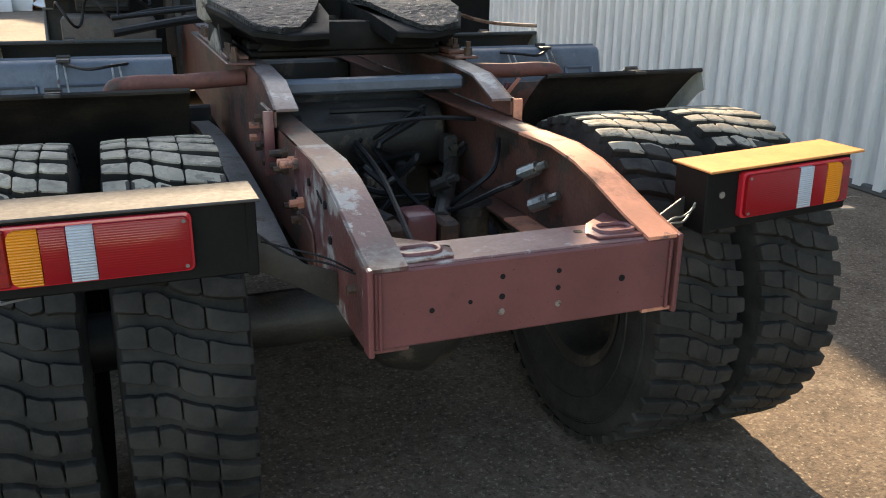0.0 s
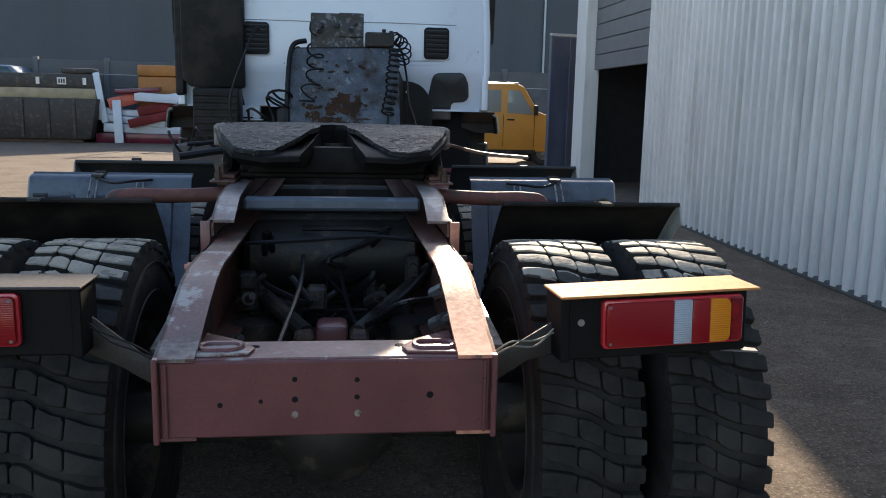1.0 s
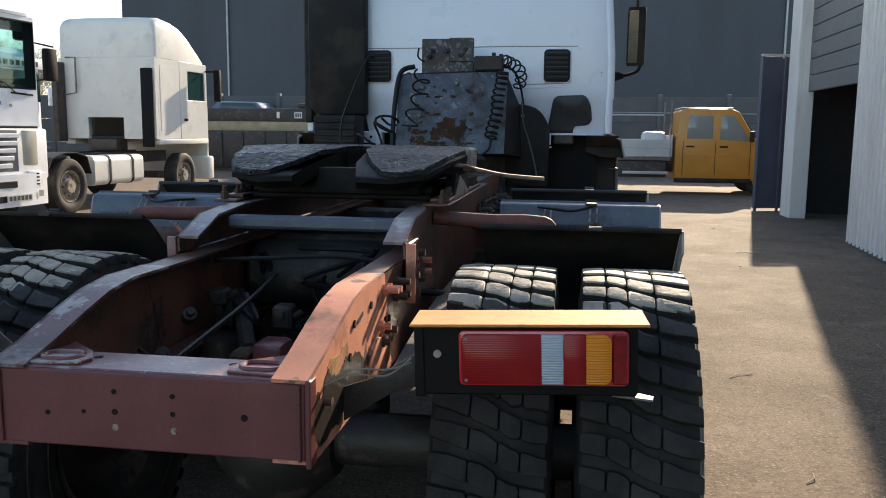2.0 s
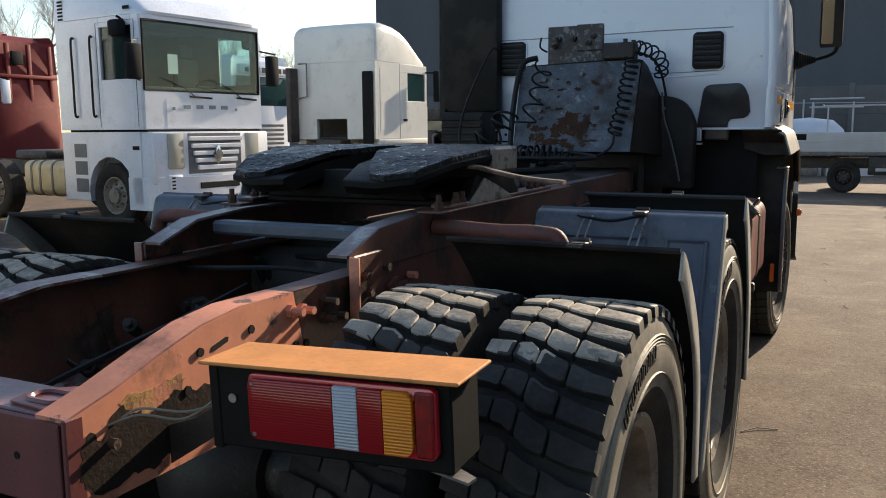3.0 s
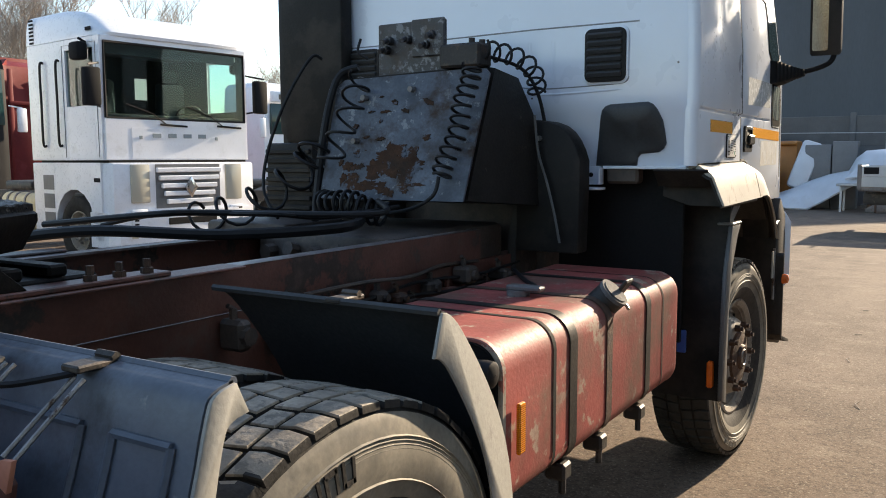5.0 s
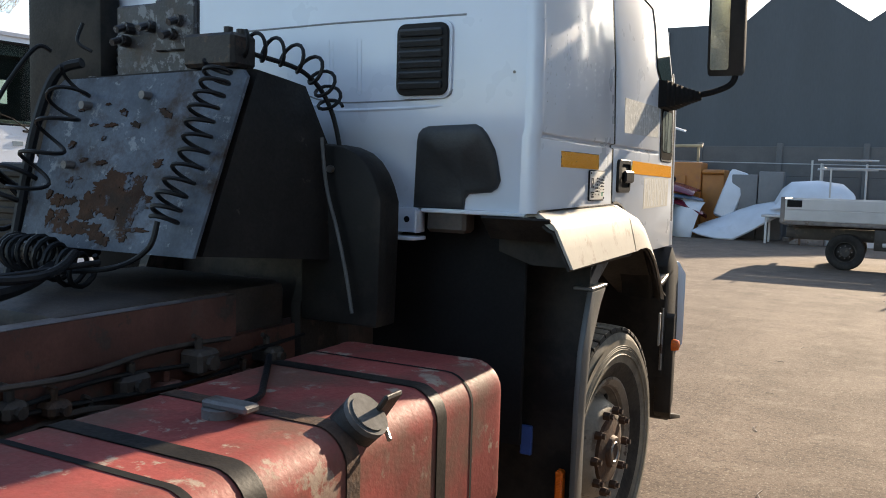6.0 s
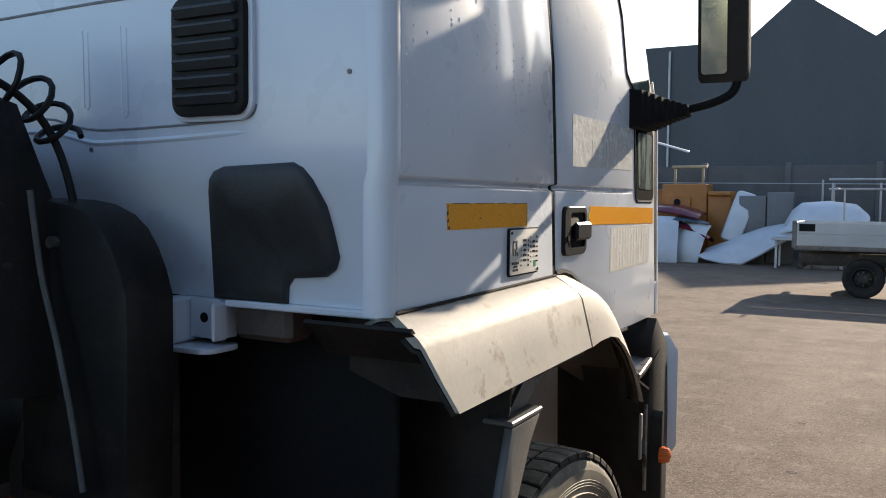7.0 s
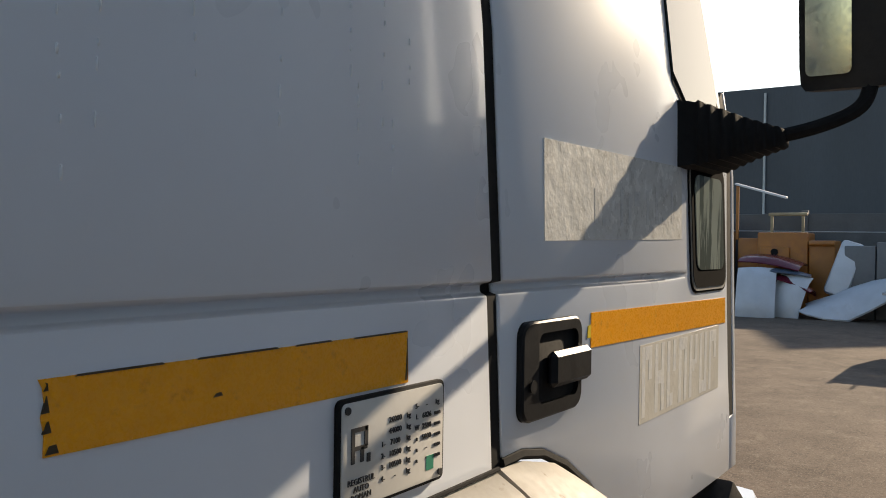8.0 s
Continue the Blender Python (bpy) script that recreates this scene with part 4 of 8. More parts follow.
        # Crest blocks by height: dust with the sun's brightness put into its colour.
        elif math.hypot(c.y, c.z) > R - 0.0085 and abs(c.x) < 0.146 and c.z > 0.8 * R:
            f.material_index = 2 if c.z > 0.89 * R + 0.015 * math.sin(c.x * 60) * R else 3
    me.shade_smooth()
    me.set_sharp_from_angle(angle=0.55)
    return me


def letters_on_side(R, at_angle, count, size):
    """Raised strokes of a maker's mark on the sidewall, as plain bars."""
    bm = B()
    for k in range(count):
        a = at_angle + k * size * 0.95 / 0.46
        for j, (w, h, dz) in enumerate(((0.18, 1.0, 0), (0.7, 0.2, 0.4 if k % 2 else -0.4), (0.18, 0.8 if k % 3 else 1.0, 0))):
            aa = a + (j - 1) * size * 0.28 / 0.46
            r = 0.458 + dz * size
            m = Matrix.Rotation(aa, 3, "X")
            mid = m @ Vector((0.1575, 0, r))
            box(bm, -0.002, 0.002, -w * size / 2 * 0.9, w * size / 2 * 0.9, -h * size / 2, h * size / 2, 0.0, m, mid)
    return bm


TYRE_OFF, TYRE_ROAD, TYRE_FRONT = tyre_mesh(0.57, True), tyre_mesh(0.565, False), tyre_mesh(0.525, False)
TYRE_INNER = {}
for kind_ in (TYRE_OFF, TYRE_ROAD):
    TYRE_INNER[kind_.name] = kind_.copy()
    TYRE_INNER[kind_.name].materials[1] = M["rubber"]
TYRE_FRONT.materials[0] = M["tread_half"]


def rim_bm(front):
    bm = B()
    if front:
        prof = [(0.285, -0.11), (0.27, -0.1), (0.262, 0.09), (0.285, 0.102), (0.304, 0.112), (0.306, 0.118), (0.296, 0.12), (0.27, 0.105), (0.255, 0.06), (0.235, 0.055), (0.215, 0.075), (0.195, 0.115), (0.17, 0.13), (0.145, 0.132), (0.14, 0.128), (0.02, 0.128)]
    else:
        prof = [(0.285, -0.12), (0.262, -0.1), (0.258, 0.07), (0.285, 0.102), (0.304, 0.112), (0.306, 0.118), (0.296, 0.12), (0.27, 0.105), (0.256, 0.07), (0.25, -0.03), (0.235, -0.05), (0.2, -0.07), (0.17, -0.075), (0.02, -0.075)]
    lathe(bm, prof, 48)
    return bm


def wheels():
    def wheel(x, y, z, tyre, front, outward, label):
        w = part("wheel", rim_bm(front), M["rim"], truck, label)
        w.matrix_basis = pose(x, y, z, 0, 0, (0 if outward > 0 else 180) - (4 if front else 0))
        t = new("tyre", tyre)
        t.parent = w
        return w

    for s in SIDES:
        w = wheel(s * 1.035, 5.6, 0.525, TYRE_FRONT, True, s, "dirty cream steel front wheel with ten rusty nuts")
        bm = B()
        lathe(bm, [(0.135, 0.128), (0.132, 0.142), (0.1, 0.147), (0.068, 0.149), (0.064, 0.16), (0.058, 0.165), (0.02, 0.162), (0.001, 0.162)], 24)
        part("hub", bm, M["rust"], w, "rusty hub with a round cap")
        bm = B()
        lathe(bm, [(0.036, 0.1625), (0.04, 0.168), (0.045, 0.1625)], 20)
        part("hub_cap", bm, M["bare"], w)
        for k in range(10):
            a = 2 * math.pi * k / 10
            bm = B()
            rod(bm, (0.13, 0.1675 * math.cos(a), 0.1675 * math.sin(a)), (0.158, 0.1675 * math.cos(a), 0.1675 * math.sin(a)), 0.019, 6)
            rod(bm, (0.158, 0.1675 * math.cos(a), 0.1675 * math.sin(a)), (0.172, 0.1675 * math.cos(a), 0.1675 * math.sin(a)), 0.011, 8)
            part("wheel_nut", bm, M["rust"], w)
        for k in range(10):
            a = 2 * math.pi * (k + 0.5) / 10
            bm = B()
            rod(bm, (0.062, 0.226 * math.cos(a), 0.226 * math.sin(a)), (0.0665, 0.226 * math.cos(a), 0.226 * math.sin(a)), 0.02, 12)
            part("vent_hole", bm, M["seal"], w)
        part("sidewall_lettering", letters_on_side(0.525, 2.6, 7, 0.03), M["side_rubber"], w)
        for y, tyre, R in ((0.87, TYRE_OFF, 0.57), (2.25, TYRE_ROAD, 0.565)):
            outer = wheel(s * 1.085, y, R, tyre, False, s, "dual rear wheel, deep dusty rim")
            outer.matrix_basis = pose(s * 1.085, y, R, 0, 0, 0 if s > 0 else 180)
            part("sidewall_lettering", letters_on_side(R, 0.1, 8, 0.05) if tyre is TYRE_ROAD else letters_on_side(R, -0.03, 9, 0.036), M["rubber"], outer)
            bm = B()
            lathe(bm, [(0.17, -0.07), (0.165, 0.05), (0.12, 0.07), (0.001, 0.072)], 24)
            part("hub", bm, M["black_steel"], outer)
            for k in range(10):
                a = 2 * math.pi * k / 10
                bm = B()
                rod(bm, (-0.075, 0.2 * math.cos(a), 0.2 * math.sin(a)), (-0.03, 0.2 * math.cos(a), 0.2 * math.sin(a)), 0.017, 6)
                part("wheel_nut", bm, M["rust"], outer)
            inner = wheel(s * 0.715, y, R, TYRE_INNER[tyre.name], False, -s, "inner dual rear wheel")
            inner.data.materials[0] = M["black_steel"]


wheels()


def mudguards():
    lines = {
        "g3": [(1.13, 1.232), (1.155, 1.222), (1.20, 1.19), (1.306, 1.09), (1.39, 0.99), (1.45, 0.87), (1.485, 0.72), (1.49, 0.5)],
        "g2": [(1.93, 1.25), (1.89, 1.24), (1.872, 1.21), (1.84, 1.10), (1.79, 0.97), (1.70, 0.80), (1.62, 0.64), (1.56, 0.47)],
        "g1": [(2.495, 1.262), (2.525, 1.253), (2.575, 1.21), (2.68, 1.08), (2.755, 0.955), (2.80, 0.82), (2.82, 0.66), (2.82, 0.43)],
    }
    for s in SIDES:
        for key, line in lines.items():
            bm = B()
            fine = [tuple(p)[:2] for p in curve([(y, z, 0) for y, z in line], 3)]
            sheet(bm, fine, s * 0.6, s * 1.25, 0.006)
            # lip turned in towards the wheel along the outer edge
            c = Vector((0.87, 0.57)) if key == "g3" else Vector((2.25, 0.57))
            inner = []
            for p in fine:
                w = (c - Vector(p)).normalized()
                inner.append(tuple(Vector(p) + w * {"g1": 0.095, "g2": 0.055, "g3": 0.075}[key]))
            # rolled upper edge
            tube(bm, [(s * 0.6, *line[0]), (s * 1.25, *line[0])], 0.009, 6)
            mg = part("mudguard", bm, M["grey_guard"] if key == "g2" else M["dusty_plastic"] if key == "g1" else M["black_plastic"], truck, "blue-grey ribbed plastic mudguard" if key == "g2" else "black plastic mudguard with a turned lip")
            bm = B()
            prism(bm, list(fine) + inner[::-1], "x", s * 1.2505, s * 1.2585, 0.002)
            part("lip", bm, M["pale_lip"], mg, "pale edge lip")
            # pressed ribs and the rubber strap
            if key == "g2":
                def face(z):
                    for (y0, z0), (y1, z1) in zip(fine, fine[1:]):
                        if z1 <= z <= z0 and z0 > z1:
                            return y0 + (y1 - y0) * (z0 - z) / (z0 - z1)
                    return fine[-1][0]
                for x0, x1, low in ((0.68, 1.0, 0.8), (1.075, 1.205, 0.62)):
                    bm = B()
                    leg = [1.165, 1.12, 1.05, 0.97, 0.88, 0.8, 0.71, 0.62]
                    for xx in (x0, x1):
                        tube(bm, [(s * xx, face(z) - 0.006, z) for z in leg if z >= low], 0.008, 6)
                    tube(bm, [(s * x0, face(1.165) - 0.006, 1.165), (s * x1, face(1.165) - 0.006, 1.165)], 0.008, 6)
                    part("pressed_rib", bm, M["grey_guard"], mg)
                bm = B()
                tube(bm, curve([(s * 0.76, 1.87, 1.235), (s * 0.82, 1.80, 1.235), (s * 0.9, 1.79, 1.228), (s * 0.98, 1.86, 1.242)], 6), 0.006, 6)
                part("rubber_strap", bm, M["hose"], mg)
                bm = B()
                prism(bm, [(s * 0.984, 0.978), (s * 1.042, 0.964), (s * 1.082, 1.05), (s * 1.033, 1.051)], "y", 1.765, 1.777, 0.002)
                for xx, zz in ((1.02, 0.985), (1.05, 1.035)):
                    rod(bm, (s * xx, 1.752, zz), (s * xx, 1.767, zz), 0.009, 6)
                part("mount_plate", bm, M["oxide_clean"], mg)
                bm = B()
                prism(bm, [(s * 0.70, 1.0), (s * 0.95, 0.98), (s * 0.985, 1.10), (s * 0.965, 1.125), (s * 0.80, 1.125), (s * 0.75, 1.09)], "y", 1.745, 1.755, 0.002)
                part("hook_plate", bm, M["oxide_dark"], mg)
                # Tips carry the sunlit orange against the shaded plate.
                for tip in (((0.728, 1.08), (0.745, 1.075), (0.80, 1.14), (0.786, 1.145)), ((0.965, 1.10), (0.985, 1.09), (1.005, 1.144), (0.975, 1.14))):
                    bm = B()
                    prism(bm, [(s * a, b) for a, b in tip], "y", 1.735, 1.744, 0.001)
                    part("hook_tip", bm, M["oxide"], mg)
                for xx in (0.78, 0.965):
                    bm = B()
                    rod(bm, (s * xx, 1.745, 1.14), (s * (xx + 0.01), 1.86, 1.235), 0.004, 6)
                    rod(bm, (s * (xx + 0.03), 1.745, 1.14), (s * (xx + 0.035), 1.86, 1.235), 0.004, 6)
                    part("wire_hook", bm, M["bare"], mg)
                for xx in (0.72,):
                    bm = B()
                    prism(bm, [(s * xx, 1.02), (s * (xx + 0.03), 1.03), (s * (xx + 0.05), 1.12), (s * (xx + 0.03), 1.12)], "y", 1.77, 1.79, 0.002)
                    part("mount_tab", bm, M["oxide_clean"], mg)
            yy, zz = line[1]
            bm = B()
            box(bm, *sorted((s * 0.955, s * 1.0)), yy - 0.04, yy + 0.05, zz + 0.004, zz + 0.016, 0.003)
            rod(bm, (s * 0.955, yy + 0.03, zz + 0.018), (s * 1.0, yy + 0.03, zz + 0.018), 0.009, 6)
            part("clip", bm, M["black_steel"], mg)


mudguards()


def lamp_units():
    def corner(r, ca, sa, cb, sb):
        return [(ca + sa * (r - r * math.sin(t)), cb + sb * (r - r * math.cos(t))) for t in ((0, 0.4, 0.8, 1.2, math.pi / 2) if r else (0,))]

    for s in SIDES:
        dz, du = (0.0, 0.0) if s > 0 else (0.024, 0.027)
        u = lambda a, b: sorted((s * a, s * b))
        bm = B()
        box(bm, *u(0.58, 1.055), 0.178, 0.30, 0.96 + dz, 1.118 + dz, 0.004)
        body = part("lamp_box", bm, M["lamp_black"], truck, "black sheet-steel rear lamp box")
        # Right lid has the sun's orange in its colour, left lid stays dull.
        bm = B()
        box(bm, *u(0.556, 1.078), 0.155, 0.31, 1.12 + dz, 1.1265 + dz, 0.002)
        part("cover_plate", bm, M["galv"] if s > 0 else M["lamp_lid"], body, "bare sheet-metal cover plate, sunlit orange on the right")
        bm = B()
        box(bm, *u(0.562, 0.585), 0.175, 0.30, 0.955 + dz, 1.119 + dz, 0.003)
        part("end_plate", bm, M["lamp_black"], body)
        bm = B()
        prism(bm, [(s * 1.0, 0.2), (s * 1.085, 0.165), (s * 1.09, 0.19), (s * 1.02, 0.24)], "z", 0.952 + dz, 0.957 + dz)
        part("bent_tab", bm, M["dull_steel"], body, "bent bare metal tab")
        # lamp: base frame, lens sections with rounded outer corners, screws
        bm = B()
        prism(bm, [(s * (x + du), z + dz) for x, z in round_rect(0.664, 1.034, 0.988, 1.111, 0.012, 4)], "y", 0.1595, 0.178, 0.002)
        part("lamp", bm, M["lens_rim"], body, "rear lamp with red, clear and amber lenses")
        bm = B()
        box(bm, *u(0.998 + du, 1.032 + du), 0.152, 0.1596, 0.993 + dz, 1.106 + dz, 0.005)
        part("lens", bm, M["lens_dim"], body, "dark red end reflector")
        for a, b, mm, ra, rb in ((0.670, 0.8445, "lens_red", 0.012, 0.0), (0.8455, 0.893, "lens_clear", 0.0, 0.0), (0.894, 0.9405, "lens_red", 0.0, 0.0), (0.9415, 0.996, "lens_amber", 0.0, 0.018)):
            bm = B()
            z0, z1 = 0.994 + dz, 1.105 + dz
            out = corner(ra, a, 1, z0, 1) + corner(ra, a, 1, z1, -1)[::-1] + corner(rb, b, -1, z1, -1) + corner(rb, b, -1, z0, 1)[::-1]
            prism(bm, [(s * (x + du), z) for x, z in out], "y", 0.1475, 0.1594, 0.0015)
            part("lens", bm, M[mm], body)
        for x, z in ((0.68, 1.003), (0.68, 1.096)):
            bm = B()
            rod(bm, (s * (x + du), 0.1462, z + dz), (s * (x + du), 0.1476, z + dz), 0.004, 8)
            part("screw", bm, M["dull_steel"], body)
        if s > 0:
            bm = B()
            rod(bm, (0.614, 0.1745, 1.055), (0.614, 0.179, 1.055), 0.009, 12)
            part("screw", bm, M["bare"], body, "bright washer on the lamp box")
            body.matrix_basis = Matrix.Translation((0.556, 0.155, 1.119)) @ Matrix.Rotation(radians(2.5), 4, "Z") @ Matrix.Rotation(radians(-2.0), 4, "Y") @ Matrix.Translation((-0.556, -0.155, -1.1265))
        # arm to the chassis and its cable
        bm = B()
        prism(bm, [(s * 0.376, 0.85), (s * 0.376, 0.935), (s * 0.45, 0.962), (s * 0.56, 1.03 + dz), (s * 0.62, 1.04 + dz), (s * 0.62, 0.965 + dz), (s * 0.5, 0.93)], "y", 0.255, 0.263, 0.002)
        part("lamp_arm", bm, M["black_steel"], truck, "steel arm carrying the lamp box")
        # Right cable is greyed for its sunlit look, left one stays black.
        for k in range(2):
            bm = B()
            tube(bm, curve([(s * 0.376, 0.10 + 0.02 * k, 0.985), (s * 0.43, 0.13, 1.005 + 0.012 * k), (s * 0.5, 0.17, 0.995 + 0.014 * k + dz), (s * 0.552, 0.2, 1.03 + dz - 0.01 * k)], 8), 0.0026, 6)
            part("lamp_cable", bm, M["cable_grey"] if s > 0 else M["hose"], truck, "thin cable paled as in sun" if s > 0 else "thin black cable")


lamp_units()


def fifth_wheel():
    rim = [(0.0, 2.27), (0.16, 2.26), (0.36, 2.2), (0.44, 2.06), (0.476, 1.9), (0.474, 1.75), (0.435, 1.53), (0.37, 1.375)]
    mirrored = lambda half: half + [(-x, y) for x, y in reversed(half[1:-1])]
    # the body's throat is narrow; the greased face leaves its sloping flanks bare
    outline = mirrored(rim + [(0.25, 1.318), (0.12, 1.335), (0.08, 1.5), (0.06, 1.72), (0.055, 1.86), (0.0, 1.9)])
    greased = mirrored(rim + [(0.285, 1.322), (0.215, 1.345), (0.15, 1.46), (0.095, 1.6), (0.062, 1.74), (0.055, 1.86), (0.0, 1.9)])
    def top(y):
        return 1.47 - 0.02 * max(0.0, min(1.0, (1.9 - y) / 0.5)) - 0.24 * max(0.0, 1.58 - y)
    bm = B()
    rows = []
    for d, g in ((0.10, 0.93), (0.05, 0.985), (0.035, 1.0), (0.018, 1.0), (0.012, 0.985)):
        rows.append([(x * g, 1.85 + (y - 1.85) * g, top(y) - d * (1.0 if y > 1.6 or d < 0.05 else 0.6)) for x, y in outline])
    loft(bm, rows)
    fw = part("fifth_wheel", bm, M["casting"], truck, "black oily fifth-wheel coupling")
    bm = B()
    loft(bm, [[(x * g, 1.85 + (y - 1.85) * g, top(y) + d) for x, y in greased] for d, g in ((-0.013, 0.984), (0.0035, 0.982), (0.006, 0.972))])
    bmesh.ops.triangulate(bm, faces=bm.faces[:])
    for _ in range(4):
        long_ = [e for e in bm.edges if e.calc_length() > 0.03]
        bmesh.ops.subdivide_edges(bm, edges=long_, cuts=1)
        bmesh.ops.triangulate(bm, faces=bm.faces[:])
    rng = random.Random(4)
    for v in bm.verts:
        if v.co.z > top(v.co.y) + 0.002:
            v.co.z += rng.uniform(-0.0018, 0.0024)
    part("top_plate", bm, M["grease"], fw, "greasy crinkled top face", sharp=0.2)
    bm = B()
    lathe(bm, [(0.056, -0.05), (0.08, -0.05), (0.08, 0.0), (0.056, 0.0)], 24, "z")
    for v in bm.verts:
        v.co += Vector((0, 1.93, 1.40))
    part("kingpin_jaw", bm, M["black_steel"], fw)
    for s in SIDES:
        u = lambda a, b: sorted((s * a, s * b))
        bm = B()
        prism(bm, [(1.62, 1.292), (1.72, 1.40), (1.86, 1.42), (2.0, 1.40), (2.12, 1.292)], "x", *u(0.4, 0.44), 0.004)
        part("pedestal", bm, M["casting"], fw, "cast pedestal under the plate")
        bm = B()
        prism(bm, [(1.60, 1.279), (1.657, 1.304), (1.758, 1.367), (1.864, 1.338), (1.995, 1.296), (2.03, 1.279)], "x", *u(0.441, 0.447), 0.001)
        part("side_gusset", bm, M["gusset_steel"], fw, "pale bare steel gusset")
        bm = B()
        box(bm, *u(0.36, 0.455), 1.395, 2.75, 1.269, 1.278, 0.003)
        box(bm, *u(0.37, 0.445), 1.48, 2.5, 1.279, 1.292, 0.003)
        part("mount_rail", bm, M["oxide_dark"], fw, "red mounting angle with studs")
        for y in (1.43, 1.56, 1.61, 1.67, 2.28, 2.36, 2.44):
            bm = B()
            rod(bm, (s * 0.425, y, 1.278), (s * 0.425, y, 1.306), 0.016, 6)
            rod(bm, (s * 0.425, y, 1.306), (s * 0.425, y, 1.328), 0.0095, 6)
            part("stud", bm, M["rust"], fw)
        bm = B()
        box(bm, *u(0.44, 0.487), 1.76, 1.98, 1.385, 1.476, 0.01)
        part("lock_block", bm, M["gusset_steel"], fw, "bare worn steel block")
    bm = B()
    box(bm, -0.36, 0.36, 1.55, 2.35, 1.276, 1.30, 0.006)
    part("base_plate", bm, M["casting"], fw, "black base plate")
    for k in range(7):
        bm = B()
        box(bm, -0.36, 0.36, 1.56 + k * 0.11, 1.61 + k * 0.11, 1.301, 1.33, 0.006)
        part("base_rib", bm, M["casting"], fw)
    bm = B()
    prism(bm, [(-0.33, 1.30), (0.33, 1.30), (0.26, 1.4), (-0.26, 1.4)], "y", 1.52, 1.6, 0.006)
    part("throat_guide", bm, M["casting"], fw)
    bm = B()
    bar = curve([(0.30, 1.66, 1.40), (0.456, 1.635, 1.409), (0.53, 1.65, 1.393), (0.617, 1.66, 1.375), (0.70, 1.64, 1.368), (0.79, 1.612, 1.364)], 5)
    loft(bm, [[p + Vector((0, w, h)) for w, h in ((-0.02, 0.004), (-0.018, 0.009), (0.018, 0.009), (0.02, 0.004), (0.018, -0.004), (-0.018, -0.004))] for p in bar])
    part("release_lever", bm, M["lever"], fw, "rusty steel release lever with a flat end")


fifth_wheel()


def fuel_tank():
    ring = round_rect(0.55, 1.16, 0.635, 1.105, 0.085, 7)
    bm = B()
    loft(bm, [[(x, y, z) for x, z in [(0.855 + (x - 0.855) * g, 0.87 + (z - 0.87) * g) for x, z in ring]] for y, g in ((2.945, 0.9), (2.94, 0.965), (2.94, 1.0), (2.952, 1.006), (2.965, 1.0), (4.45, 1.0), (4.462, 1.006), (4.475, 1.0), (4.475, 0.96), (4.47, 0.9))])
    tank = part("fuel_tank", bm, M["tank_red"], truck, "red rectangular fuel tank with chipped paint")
    for y, w, mm, g in ((3.26, 0.02, "seal", 1.008), (3.395, 0.055, "black_plastic", 1.014), (3.7, 0.05, "rust", 1.012), (4.1, 0.05, "black_plastic", 1.014), (4.28, 0.012, "seal", 1.006)):
        bm = B()
        big = [(0.855 + (x - 0.855) * g, 0.87 + (z - 0.87) * g) for x, z in ring]
        loft(bm, [[(x, yy, z) for x, z in big] for yy in (y - w / 2, y + w / 2)], cap=False)
        loft(bm, [[(0.855 + (x - 0.855) * 0.99, yy, 0.87 + (z - 0.87) * 0.99) for x, z in big] for yy in (y - w / 2, y + w / 2)], cap=False)
        part("strap", bm, M[mm], tank, "tank strap")
        if w > 0.04:
            bm = B()
            box(bm, 1.08, 1.15, y - 0.03, y + 0.03, 0.585, 0.64, 0.008)
            rod(bm, (1.13, y, 0.54), (1.13, y, 0.6), 0.012, 6)
            part("strap_foot", bm, M["black_steel"], tank)
    # Black plate puts the shade of the rear face onto the red tank.
    bm = B()
    loft(bm, [[(0.855 + (x - 0.855) * g, y, 0.87 + (z - 0.87) * g) for x, z in ring] for y, g in ((2.95, 0.955), (2.936, 0.965), (2.934, 0.95), (2.94, 0.93), (2.945, 0.5))])
    part("end_plate", bm, M["seal"], tank, "tank end with its shade in the black colour")
    bm = B()
    rim = [[(0.855 + (x - 0.855) * g, y, 0.87 + (z - 0.87) * g) for x, z in ring] for y, g in ((2.955, 1.008), (2.938, 1.008), (2.935, 0.995), (2.935, 0.97), (2.945, 0.97))]
    loft(bm, rim, cap=False)
    part("end_rim", bm, M["chipped_rim"], tank, "chipped pale rim")
    # open filler with a hinged lid
    bm = B()
    rod(bm, (1.10, 3.77, 1.07), (1.14, 3.77, 1.11), 0.055, 20)
    part("filler_neck", bm, M["black_steel"], tank)
    bm = B()
    rod(bm, (1.141, 3.77, 1.111), (1.151, 3.77, 1.121), 0.056, 20)
    part("filler_cap", bm, M["cap_grey"], tank, "dull metal filler cap")
    bm = B()
    rod(bm, (1.1515, 3.77, 1.1215), (1.154, 3.77, 1.124), 0.046, 20)
    part("cap_face", bm, M["cap_grey"], tank)
    bm = B()
    box(bm, 1.145, 1.158, 3.80, 3.87, 1.07, 1.165, 0.005, Matrix.Rotation(radians(35), 3, "Y"))
    part("cap_lid", bm, M["black_steel"], tank)
    bm = B()
    rod(bm, (1.165, 3.82, 1.08), (1.19, 3.8, 1.06), 0.006, 6)
    part("lid_catch", bm, M["bare"], tank)
    bm = B()
    rod(bm, (0.86, 3.62, 1.1), (0.86, 3.62, 1.125), 0.04, 14)
    box(bm, 0.82, 0.95, 3.6, 3.65, 1.122, 1.142, 0.006)
    part("level_sender", bm, M["dull_steel"], tank)
    bm = B()
